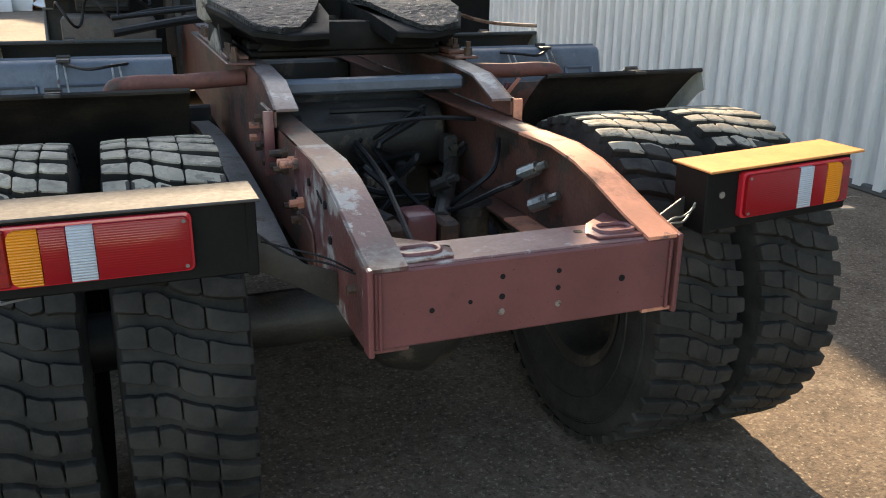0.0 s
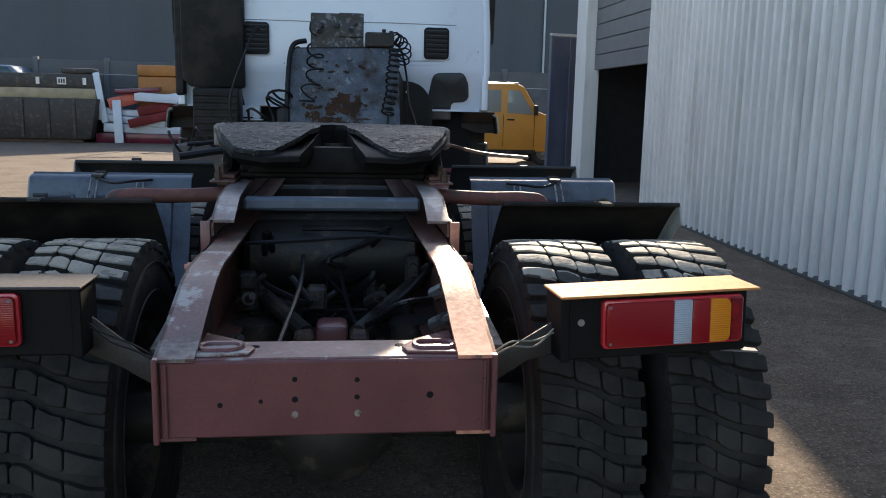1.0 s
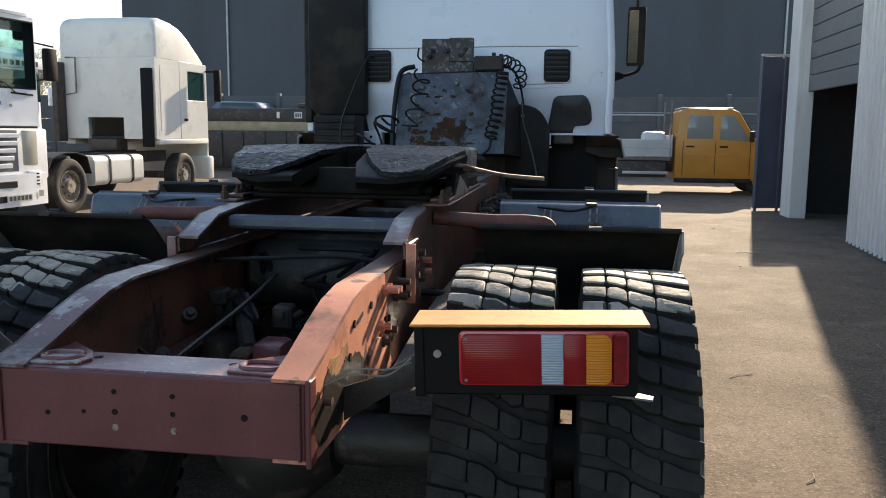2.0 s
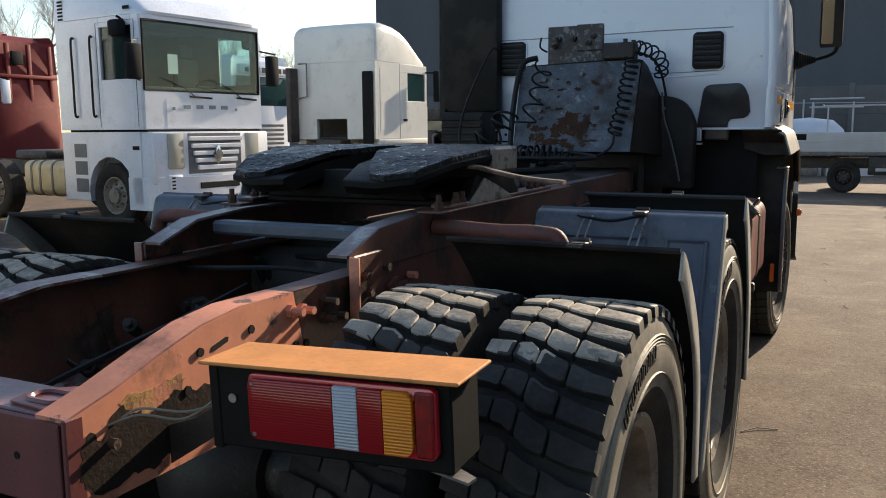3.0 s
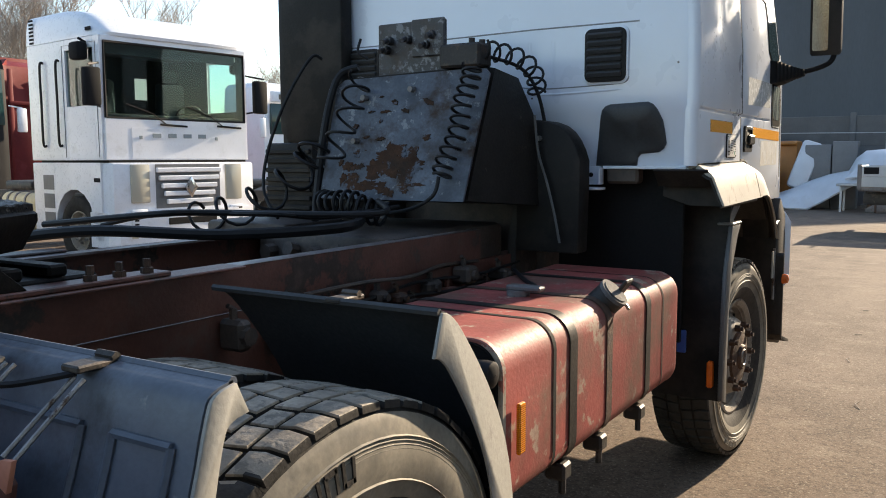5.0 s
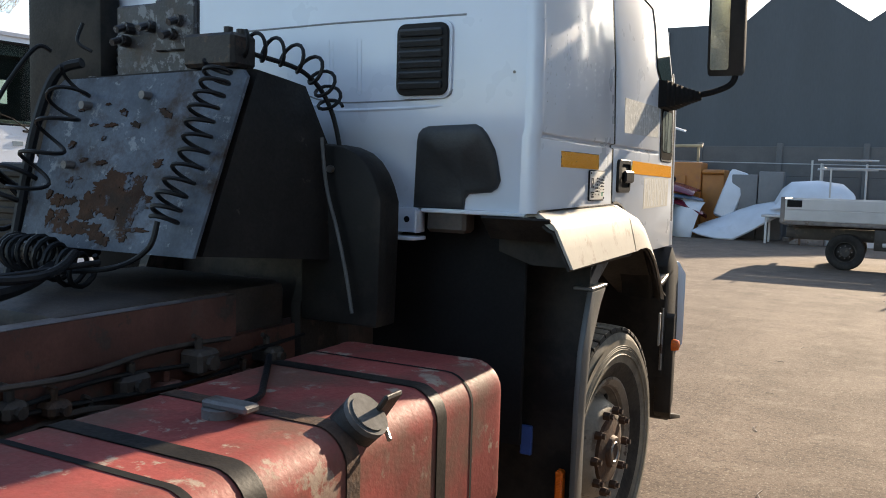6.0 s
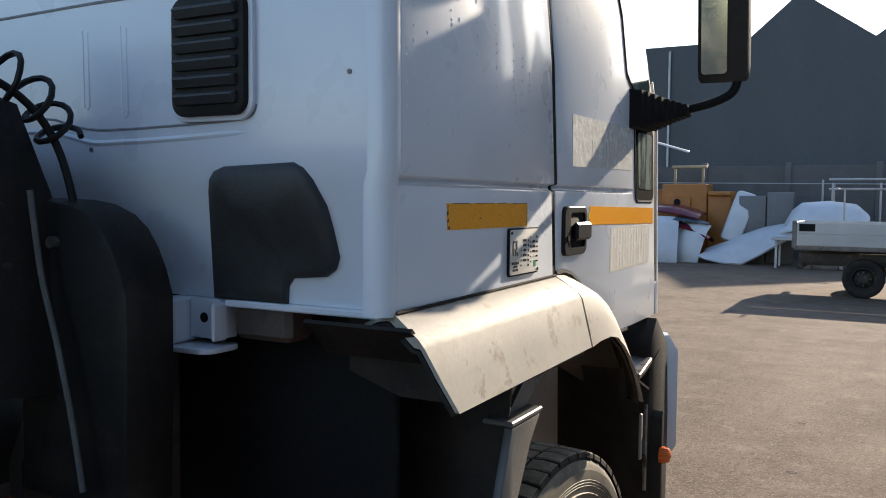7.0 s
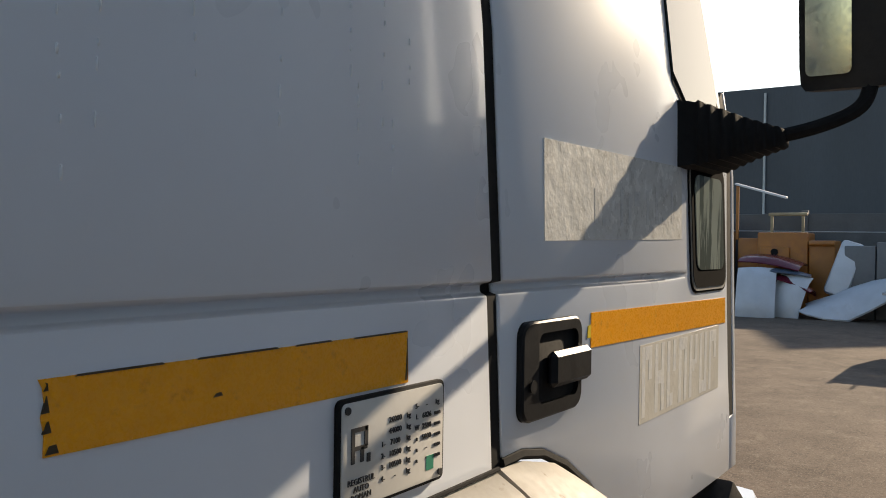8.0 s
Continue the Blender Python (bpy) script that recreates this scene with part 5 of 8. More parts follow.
    tube(bm, curve([(0.9, 3.62, 1.13), (0.86, 3.75, 1.12), (0.75, 3.9, 1.112), (0.6, 4.1, 1.12)], 6), 0.009, 6)
    part("fuel_line", bm, M["hose"], tank)
    # side reflector at the tank's rear, cross pipe behind it
    bm = B()
    box(bm, 1.168, 1.182, 3.0, 3.035, 0.79, 0.93, 0.004)
    part("side_reflector", bm, M["lens_amber"], truck, "amber side reflector")
    bm = B()
    rod(bm, (0.5, 2.893, 1.03), (1.125, 2.893, 1.03), 0.033, 18)
    part("cross_pipe", bm, M["rust"], truck, "rusty round cross pipe")
    bm = B()
    lathe(bm, [(0.034, 1.11), (0.036, 1.14), (0.034, 1.158), (0.022, 1.164), (0.001, 1.165)], 18)
    for v in bm.verts:
        v.co += Vector((0, 2.893, 1.03))
    part("pipe_cap", bm, M["black_plastic"], truck)


fuel_tank()


def frame_side_gear():
    """Valves, fittings and pipes crowding the rail's outer side between guard and cab."""
    rng = random.Random(71)
    for k in range(13):
        y, z = 2.75 + k * 0.13 + rng.uniform(-0.04, 0.04), rng.uniform(1.0, 1.13)
        w, h, d = rng.uniform(0.025, 0.055), rng.uniform(0.02, 0.045), rng.uniform(0.03, 0.09)
        bm = B()
        box(bm, 0.372, 0.385 + d, y - w, y + w, z - h, z + h, 0.012)
        rod(bm, (0.38 + d, y, z), (0.40 + d, y, z), h * 0.6, 8)
        rod(bm, (0.372 + d * 0.5, y, z + h), (0.372 + d * 0.5, y, z + h + 0.03), 0.012, 7)
        rod(bm, (0.372 + d * 0.5, y, z + h + 0.03), (0.372 + d * 0.5, y - 0.02, z + h + 0.04), 0.008, 6)
        part("valve", bm, M[("grimy", "rust", "black_steel", "grimy", "oxide_dark")[k % 5]], truck)
    for k in range(4):
        y0, y1 = rng.uniform(2.6, 3.1), rng.uniform(3.8, 4.55)
        z0 = rng.uniform(0.98, 1.16)
        bm = B()
        tube(bm, curve([(0.385 + rng.uniform(0, 0.06), y0 + (y1 - y0) * f, z0 + rng.uniform(-0.035, 0.035)) for f in (0, 0.25, 0.5, 0.75, 1)], 6), rng.uniform(0.005, 0.010), 7)
        part("air_line", bm, M["grimy" if k % 2 else "hose"], truck)


frame_side_gear()


def cab():
    # plan loops of the shell at rising heights: half width, front
    def loop(z, hw, fy, ry=4.685, step=0.03, dip=0.008):
        pts = []
        right = [(0.3, ry + dip), (0.7, ry + dip), (hw - 0.09, ry + dip), (hw - 0.062, ry + dip + 0.004), (hw - 0.0535, ry + dip + 0.006), (hw - 0.0515, ry - 0.003), (hw - 0.035, ry - 0.006), (hw - 0.018, ry - 0.003), (hw - 0.006, ry + 0.006), (hw - 0.001, ry + 0.018), (hw - 0.001, ry + 0.03), (hw - step, ry + 0.032), (hw - step, fy - 0.3), (hw - step - 0.05, fy - 0.12), (hw - 0.22, fy - 0.02), (0.5, fy), (0.0, fy)]
        pts = [(x, y, z) for x, y in right]
        left = [(-x, y, z) for x, y in reversed(right[:-1])]
        return pts + left
    bm = B()
    loft(bm, [loop(1.537, 1.1625, 6.6, dip=0.078), loop(1.62, 1.1625, 6.6, dip=0.066), loop(1.72, 1.163, 6.59, dip=0.038), loop(1.774, 1.163, 6.58, dip=0.02), loop(1.80, 1.1705, 6.58, dip=0.012), loop(1.85, 1.1705, 6.57), loop(2.1, 1.168, 6.52), loop(2.4, 1.148, 6.46), loop(2.88, 1.107, 6.32, 4.69), loop(2.92, 1.09, 6.3, 4.71), loop(3.0, 1.04, 6.2, 4.76), loop(3.03, 0.8, 5.9, 5.0)])
    shell = part("cab", bm, M["white_paint"], truck, "white short cab with a plain rear wall")

    def skin_x(z, y=5.0):
        """Half width of the cab's side at height z: a pressed step that runs out ahead of the window, slight tumblehome."""
        pts = [(1.2, 1.158), (1.55, 1.163), (1.774, 1.163), (1.777, 1.153), (1.787, 1.153), (1.791, 1.171), (2.1, 1.168), (2.4, 1.148), (2.9, 1.105)]
        for (a, p), (b, q) in zip(pts, pts[1:]):
            if z <= b:
                flat = 1.163 + 0.005 * min(1.0, max(0.0, (z - 1.55) / 0.55))
                step = p + (q - p) * (z - a) / (b - a)
                out = min(1.0, max(0.0, (y - 6.12) / 0.1)) if z < 2.1 else 0.0
                return step + (flat - step) * out
        return pts[-1][1]

    def skin(name, outline, s, material, parent, label="", off=0.0, thick=0.028, bev=0.004):
        bm = B()
        f = bm.faces.new([bm.verts.new((0, y, z)) for y, z in outline])
        for z in (1.45, 1.55, 1.66, 1.774, 1.777, 1.787, 1.791, 1.95, 2.1, 2.25, 2.4, 2.65):
            bmesh.ops.bisect_plane(bm, geom=bm.verts[:] + bm.edges[:] + bm.faces[:], plane_co=(0, 0, z), plane_no=(0, 0, 1))
        for y in (6.12, 6.22):
            bmesh.ops.bisect_plane(bm, geom=bm.verts[:] + bm.edges[:] + bm.faces[:], plane_co=(0, y, 0), plane_no=(0, 1, 0))
        ext = bmesh.ops.extrude_face_region(bm, geom=bm.faces[:])
        moved = {v for v in ext["geom"] if isinstance(v, bmesh.types.BMVert)}
        for v in bm.verts:
            v.co.x = s * (skin_x(v.co.z, v.co.y) + off - (0 if v in moved else thick))
        bmesh.ops.recalc_face_normals(bm, faces=bm.faces)
        if bev:
            rim = [e for e in bm.edges if e.calc_face_angle(0.0) > 1.0]
            bmesh.ops.bevel(bm, geom=rim, offset=bev, segments=2, profile=0.5, affect="EDGES")
        return part(name, bm, material, parent, label, sharp=0.5)

    gap = lambda z: 5.507 - 0.08 * (z - 1.537)
    for s in SIDES:
        skin("side_panel", [(4.712, 1.545), (gap(1.54) - 0.012, 1.54), (gap(2.88) - 0.012, 2.88), (4.718, 2.88)], s, M["white_paint"], shell)
        # door, with the arch cut above the fender and the kerb window's opening
        door_edge = [(gap(1.54) + 0.011, 1.562), (5.57, 1.564), (5.63, 1.553), (5.7, 1.524), (5.78, 1.475), (5.86, 1.414), (5.95, 1.33), (6.2, 1.325), (6.55, 1.325), (6.545, 1.45), (6.505, 1.74), (6.482, 2.0), (6.425, 2.16), (6.16, 2.86), (gap(2.88) + 0.011, 2.88)]
        door = skin("door", door_edge, s, M["white_paint"], shell, "white cab door with stickers")
        skin("door_seal", [(gap(1.54) - 0.0115, 1.54), (gap(1.54) + 0.0105, 1.54), (gap(2.87) + 0.0105, 2.87), (gap(2.87) - 0.0115, 2.87)], s, M["seal"], shell, off=-0.0025, thick=0.012, bev=0)
        bm = B()
        tube(bm, [(s * (skin_x(z) - 0.004), y, z - 0.006) for y, z in door_edge[:8]], 0.008, 6)
        part("door_edge_seal", bm, M["seal"], shell)
        # front gap of the door with its seal, and the pillar's edge ahead of it
        skin("front_seal", [(6.548, 1.45), (6.583, 1.45), (6.545, 1.74), (6.519, 2.0), (6.455, 2.18), (6.428, 2.16), (6.484, 2.0), (6.508, 1.74)], s, M["seal"], shell, off=-0.003, thick=0.02, bev=0)
        skin("front_pillar", [(6.552, 1.325), (6.612, 1.325), (6.606, 1.45), (6.57, 1.74), (6.54, 2.0), (6.47, 2.18), (6.458, 2.18), (6.5205, 2.0), (6.5465, 1.74), (6.5845, 1.45), (6.552, 1.447)], s, M["white_paint"], shell, off=-0.002, thick=0.03, bev=0.002)
        # upper window with its black seal
        win = [(6.185, 2.118), (6.118, 2.165), (6.092, 2.34), (6.05, 2.42), (5.62, 2.46), (5.58, 2.5), (5.6, 2.8), (6.13, 2.8), (6.39, 2.15), (6.37, 2.122)]
        mid = (6.1, 2.5)
        skin("window_seal", [(mid[0] + (y - mid[0]) * 1.05, mid[1] + (z - mid[1]) * 1.05) for y, z in win], s, M["seal"], shell, off=0.002, thick=0.01, bev=0)
        skin("window", win, s, M["glass"], shell, "dark cab window", off=0.005, thick=0.006, bev=0)
        kerb = round_rect(6.248, 6.49, 1.744, 2.01, 0.032, 5)
        kerb = [(y - 0.16 * (z - 1.745), z) for y, z in kerb]
        kc = (6.346, 1.877)
        for name, gy, gz, dz, m_, o_, th, lb in (("kerb_window_seal", 1.0, 1.0, 0.0, "window_rubber", 0.002, 0.02, ""), ("kerb_window_frame", 0.955, 0.965, 0.0, "pale_lip", 0.0035, 0.012, "thin pale frame of the low window"),
                                             ("kerb_window_rubber", 0.92, 0.945, 0.004, "window_rubber", 0.005, 0.01, ""), ("kerb_window", 0.76, 0.72, 0.01, "kerb_glass", 0.0065, 0.004, "small low window in the door")):
            skin(name, [(kc[0] + (y - kc[0]) * gy, kc[1] + dz + (z - kc[1]) * gz) for y, z in kerb], s, M[m_], shell, lb, off=o_, thick=th, bev=0)
        # reflective strips
        skin("reflective_strip", [(4.903, 1.688), (5.312, 1.687), (5.310, 1.7425), (4.899, 1.7415), (4.902, 1.7355), (4.9035, 1.7245), (4.901, 1.7155), (4.9035, 1.7035)], s, M["tape"], shell, "orange reflective strip, worn at one end", off=0.0012, thick=0.003, bev=0)
        skin("reflective_strip", [(5.780, 1.680), (6.492, 1.670), (6.486, 1.726), (5.780, 1.734)], s, M["tape"], shell, "orange reflective strip", off=0.0012, thick=0.003, bev=0)
        for y0, y1, z0, z1 in ((4.925, 5.0, 1.7405, 1.7425), (5.03, 5.12, 1.741, 1.743), (5.14, 5.19, 1.7412, 1.7432), (5.22, 5.309, 1.741, 1.743), (4.9015, 4.907, 1.718, 1.730), (4.902, 4.9085, 1.704, 1.7125), (4.904, 4.914, 1.6895, 1.696), (4.9025, 4.906, 1.733, 1.739), (5.3065, 5.3105, 1.69, 1.735), (5.047, 5.057, 1.7085, 1.712)):
            skin("dirt_mark", [(y0, z0), (y1, z0 + 0.0004), (y1 - 0.002, z1), (y0 + 0.003, z1 - 0.0006)], s, M["tape_dirt"], shell, off=0.0017, thick=0.003, bev=0)
        skin("strip_remnant", [(5.767, 1.696), (5.779, 1.696), (5.779, 1.716), (5.769, 1.714)], s, M["yellow_tape"], shell, off=0.0014, thick=0.003, bev=0)
        # sticker film and glue traces of removed lettering
        skin("sticker", [(5.608, 1.843), (6.178, 1.852), (6.172, 1.99), (5.605, 1.983)], s, M["film"], door, "wrinkled clear sticker film", off=0.0012, thick=0.003, bev=0)
        for k, (y0, w, z0, z1) in enumerate(((5.77, 0.012, 1.872, 1.925), (5.80, 0.03, 1.868, 1.88), (5.87, 0.012, 1.87, 1.93), (5.905, 0.012, 1.872, 1.92), (5.93, 0.025, 1.905, 1.93), (5.985, 0.012, 1.875, 1.935), (6.03, 0.012, 1.878, 1.935), (6.055, 0.03, 1.878, 1.89), (6.11, 0.012, 1.88, 1.94))):
            skin("old_letter", [(y0, z0), (y0 + w, z0), (y0 + w, z1), (y0, z1)], s, M["film_trace"], door, off=0.0015, thick=0.003, bev=0)
        skin("glue_patch", [(5.985, 1.525), (6.45, 1.53), (6.445, 1.668), (5.985, 1.664)], s, M["glue"], door, "beige glue patch with traces of removed lettering", off=0.0006, thick=0.003, bev=0)
        for k in range(7):
            y0 = 5.995 + k * 0.064
            for a, b, c, d in ((0.0, 0.016, 1.535, 1.66), (0.032, 0.048, 1.535 if k % 2 else 1.6, 1.66), (0.016, 0.032, 1.636 - 0.05 * (k % 3), 1.66 - 0.05 * (k % 3))):
                skin("old_letter", [(y0 + a, c), (y0 + b, c), (y0 + b, d), (y0 + a, d)], s, M["old_letters"], door, off=0.0008 + 0.0001 * (a > 0), thick=0.003, bev=0)
        # handle in its recess
        bm = B()
        prism(bm, round_rect(5.550, 5.730, 1.600, 1.734, 0.02, 5), "x", s * 1.150, s * 1.1665, 0.003)
        part("door_handle", bm, M["seal"], shell, "black plastic door handle in a recessed shell")
        bm = B()
        rim, mouth = round_rect(5.550, 5.730, 1.600, 1.734, 0.022, 5), round_rect(5.594, 5.716, 1.620, 1.717, 0.014, 5)
        loft(bm, [[(s * x, y, z) for y, z in ring] for x, ring in ((1.164, rim), (1.171, rim), (1.1735, [(5.64 + (y - 5.64) * 0.97, 1.667 + (z - 1.667) * 0.96) for y, z in rim]), (1.1735, mouth), (1.160, mouth))], cap=False)
        part("handle_shell", bm, M["handle_grey"], shell)
        bm = B()
        box(bm, *sorted((s * 1.1675, s * 1.1845)), 5.622, 5.744, 1.640, 1.690, 0.007)
        part("handle_grip", bm, M["handle_grey"], shell)
        bm = B()
        rod(bm, (s * 1.175, 5.574, 1.648), (s * 1.177, 5.574, 1.648), 0.009, 14)
        part("lock", bm, M["handle_grey"], shell)
    # rear wall pressings; the grey lines paint the shadow of the pressed steps
    bm = B()
    tube(bm, [(-0.8, 4.694, 2.158), (-0.14, 4.694, 2.160), (0.39, 4.694, 2.168), (0.9, 4.694, 2.166)], 0.0038, 6)
    part("pressed_seam", bm, M["seam_grey"], shell, "pressed seam with its shadow drawn as a grey line")
    bm = B()
    tube(bm, curve([(-0.3, 4.694, 1.926), (0.1, 4.694, 1.926), (0.25, 4.694, 1.923), (0.32, 4.694, 1.906), (0.39, 4.694, 1.896), (0.45, 4.694, 1.893), (0.62, 4.694, 1.895), (0.80, 4.694, 1.901), (0.845, 4.694, 1.91), (0.856, 4.694, 1.93)], 5), 0.0032, 6)
    part("pressed_seam", bm, M["seam_grey"], shell, "pressed seam with its shadow drawn as a grey line")
    bm = B()
    tube(bm, curve([(-0.3, 4.696, 1.898), (0.1, 4.696, 1.898), (0.24, 4.696, 1.895), (0.31, 4.696, 1.884), (0.38, 4.696, 1.869), (0.43, 4.696, 1.866), (0.62, 4.696, 1.869), (0.78, 4.697, 1.875), (0.86, 4.703, 1.878)], 5), 0.007, 8)
    part("pressed_ridge", bm, M["white_paint"], shell)
    for s in SIDES:
        bm = B()
        vx = 0.0 if s > 0 else -0.165
        prism(bm, round_rect(*sorted((s * (0.655 + vx), s * (0.846 + vx))), 1.910, 2.144, 0.03, 5), "y", 4.668, 4.6945, 0.004)
        v = part("vent", bm, M["black_plastic"], shell, "black louvred vent")
        bm = B()
        prism(bm, round_rect(*sorted((s * (0.645 + vx), s * (0.856 + vx))), 1.900, 2.154, 0.036, 5), "y", 4.682, 4.6945, 0.002)
        part("vent_frame", bm, M["white_paint"], shell)
        for k in range(6):
            bm = B()
            box(bm, *sorted((s * (0.67 + vx), s * (0.83 + vx))), 4.655, 4.672, 1.932 + k * 0.034, 1.955 + k * 0.034, 0.003, Matrix.Rotation(radians(28), 3, "X"))
            part("slat", bm, M["dusty_plastic"], shell)
        # moulded cover and mount under it
        bm = B()
        out = [(0.684, 1.537), (0.878, 1.537), (0.884, 1.573), (0.899, 1.59), (0.98, 1.597), (1.003, 1.612), (1.016, 1.637), (1.012, 1.69), (1.006, 1.736), (0.985, 1.785), (0.968, 1.806), (0.945, 1.817), (0.772, 1.811), (0.749, 1.803), (0.733, 1.787), (0.724, 1.762)]
        mid = (0.86, 1.68)
        lean = lambda z: 4.682 + 0.066 * min(1.0, max(0.0, (1.80 - z) / 0.24))
        loft(bm, [[(s * (mid[0] + (x - mid[0]) * g), lean(z) + d, mid[1] + (z - mid[1]) * g) for x, z in out] for d, g in ((0.03, 1.0), (0.01, 1.0), (0.004, 0.985), (0.0, 0.955), (-0.004, 0.8), (-0.005, 0.4))])
        part("cover", bm, M["dusty_plastic"], shell, "dark moulded cover on the rear wall", sharp=0.8)
        bm = B()
        box(bm, *sorted((s * 0.735, s * 0.885)), 4.755, 4.84, 1.455, 1.5335, 0.012)
        part("cover_tail", bm, M["grimy"], shell, "brown dusty lower end of the cover")
        bm = B()
        box(bm, *sorted((s * 0.567, s * 0.622)), 4.70, 4.80, 1.44, 1.536, 0.006)
        part("cab_mount", bm, M["white_paint"], shell, "white welded cab mount")
        bm = B()
        prism(bm, [(4.745, 1.45), (4.80, 1.45), (4.80, 1.536), (4.745, 1.536)], "x", s * 0.623, s * 0.708, 0.004)
        part("mount_box", bm, M["white_paint"], shell)
        bm = B()
        box(bm, *sorted((s * 0.709, s * 0.719)), 4.715, 4.76, 1.45, 1.53, 0.005)
        part("mount_ear", bm, M["white_paint"], shell)
        bm = B()
        prism(bm, round_rect(*sorted((s * 0.545, s * 0.725)), 4.69, 4.80, 0.03, 4), "z", 1.426, 1.438, 0.003)
        part("mount_foot", bm, M["white_paint"], shell)
        bm = B()
        rod(bm, (s * 0.665, 4.7435, 1.495), (s * 0.665, 4.755, 1.495), 0.011, 14)
        part("mount_hole", bm, M["seal"], shell)
        bm = B()
        box(bm, *sorted((s * 0.72, s * 1.105)), 4.745, 4.80, 1.522, 1.5365, 0.003)
        part("bottom_flange", bm, M["white_paint"], shell)
        for x, z in ((0.362, 1.945), (0.482, 1.924)) if s > 0 else ():
            bm = B()
            tube(bm, [(x, 4.6945, 2.112), (x + 0.003, 4.694, z), (x + 0.013, 4.694, z - 0.006), (x + 0.02, 4.694, z), (x + 0.016, 4.6945, 2.106)], 0.0028, 6)
            part("pressed_rib", bm, M["white_paint"], shell)
        for x, z in ((1.074, 1.978), (0.385, 1.852)):
            bm = B()
            rod(bm, (s * x, 4.696, z), (s * x, 4.6905, z), 0.005, 8)
            part("rivet", bm, M["dull_steel"], shell)
        # dried drips running down the side above the pressed step
        rng = random.Random(18)
        bm = B()
        for y0, z0, z1 in ((4.735, 1.86, 2.02), (4.76, 1.93, 2.1), (4.81, 1.88, 2.06), (4.905, 1.85, 2.12), (4.94, 1.92, 2.15), (5.02, 1.95, 2.2), (5.112, 1.93, 2.13), (5.207, 1.99, 2.1), (5.217, 1.9, 1.99), (5.257, 1.94, 2.08), (5.272, 1.9, 1.96), (5.3, 2.0, 2.05)):
            z, y = z1, y0
            while z > z0:
                h, w = rng.uniform(0.002, 0.009), rng.uniform(0.0009, 0.0019)
                x = s * (skin_x(z) - 0.0005)
                loft(bm, [[(x + s * d, y + w * g * math.cos(a), z + h * g * math.sin(a)) for a in (0, 1.047, 2.094, 3.142, 4.189, 5.236)] for d, g in ((0, 1.0), (0.0014, 0.7), (0.002, 0.3))])
                y += rng.uniform(-0.0015, 0.0015)
                z -= h * 2 + rng.uniform(0.004, 0.03)
        tagged(part("dried_drip", bm, M["droplet"], shell), "pale drip marks on the paint", kind="stuff")
    # data plate on the right side panel
    bm = B()
    prism(bm, round_rect(5.195, 5.374, 1.571, 1.684, 0.008, 4), "x", 1.163, 1.169, 0.001)
    part("data_plate_rim", bm, M["seal"], shell)
    bm = B()
    prism(bm, round_rect(5.199, 5.370, 1.575, 1.680, 0.006, 4), "x", 1.166, 1.1705, 0.0006)
    plate = part("data_plate", bm, M["plate_w"], shell, "white riveted data plate with printed figures")
    squeeze = lambda z: 1.5735 + (z - 1.555) * 0.872
    turn = Matrix(((0, 0, 1, 0), (1, 0, 0, 0), (0, 1, 0, 0), (0, 0, 0, 1)))

    def put(body, y, z, size, name="plate_text"):
        o = text_part(name, body, size, M["ink"], None, Matrix.Translation((1.1709, y, squeeze(z))) @ turn)
        o.parent = shell

    for body, z in (("REGISTRUL", 1.587), ("AUTO", 1.578), ("ROMAN", 1.569)):
        put(body, 5.228, z, 0.0085)
    for k, (a, b) in enumerate((("", "26000"), ("", "44000"), ("1-", "7100"), ("2-", "10500"), ("3-", "10500"), ("4-", "-"))):
        z = 1.647 - k * 0.0135
        put(a, 5.262, z, 0.008), put(b, 5.282, z, 0.0085), put("kg", 5.305, z, 0.008)
    for k, (a, b, c) in enumerate((("5-", "-", "kg"), ("L", "6826", "mm"), ("W", "2500", "mm"), ("a", "5000", "mm"), ("a", "-", "mm"), ("a", "-", "mm"))):
        z = 1.655 - k * 0.0135
        put(a, 5.32, z, 0.008), put(b, 5.338, z, 0.0085), put(c, 5.358, z, 0.008)
    bm = B()
    for a in ((5.212, 5.217, 1.608, 1.648), (5.217, 5.236, 1.643, 1.648), (5.232, 5.237, 1.625, 1.648), (5.217, 5.236, 1.622, 1.627), (5.226, 5.231, 1.608, 1.625), (5.236, 5.241, 1.606, 1.616)):
        box(bm, 1.1703, 1.1716, a[0], a[1], squeeze(a[2]), squeeze(a[3]), 0)
    part("plate_mark", bm, M["ink"], shell)
    bm = B()
    box(bm, 1.1703, 1.1709, 5.338, 5.352, 1.587, 1.603, 0)
    part("plate_sticker", bm, M["green_sticker"], shell)
    for y, z in ((5.206, 1.673), (5.364, 1.581)):
        bm = B()
        rod(bm, (1.17, y, z), (1.1725, y, z), 0.004, 10)
        part("rivet", bm, M["ink"], shell)


cab()


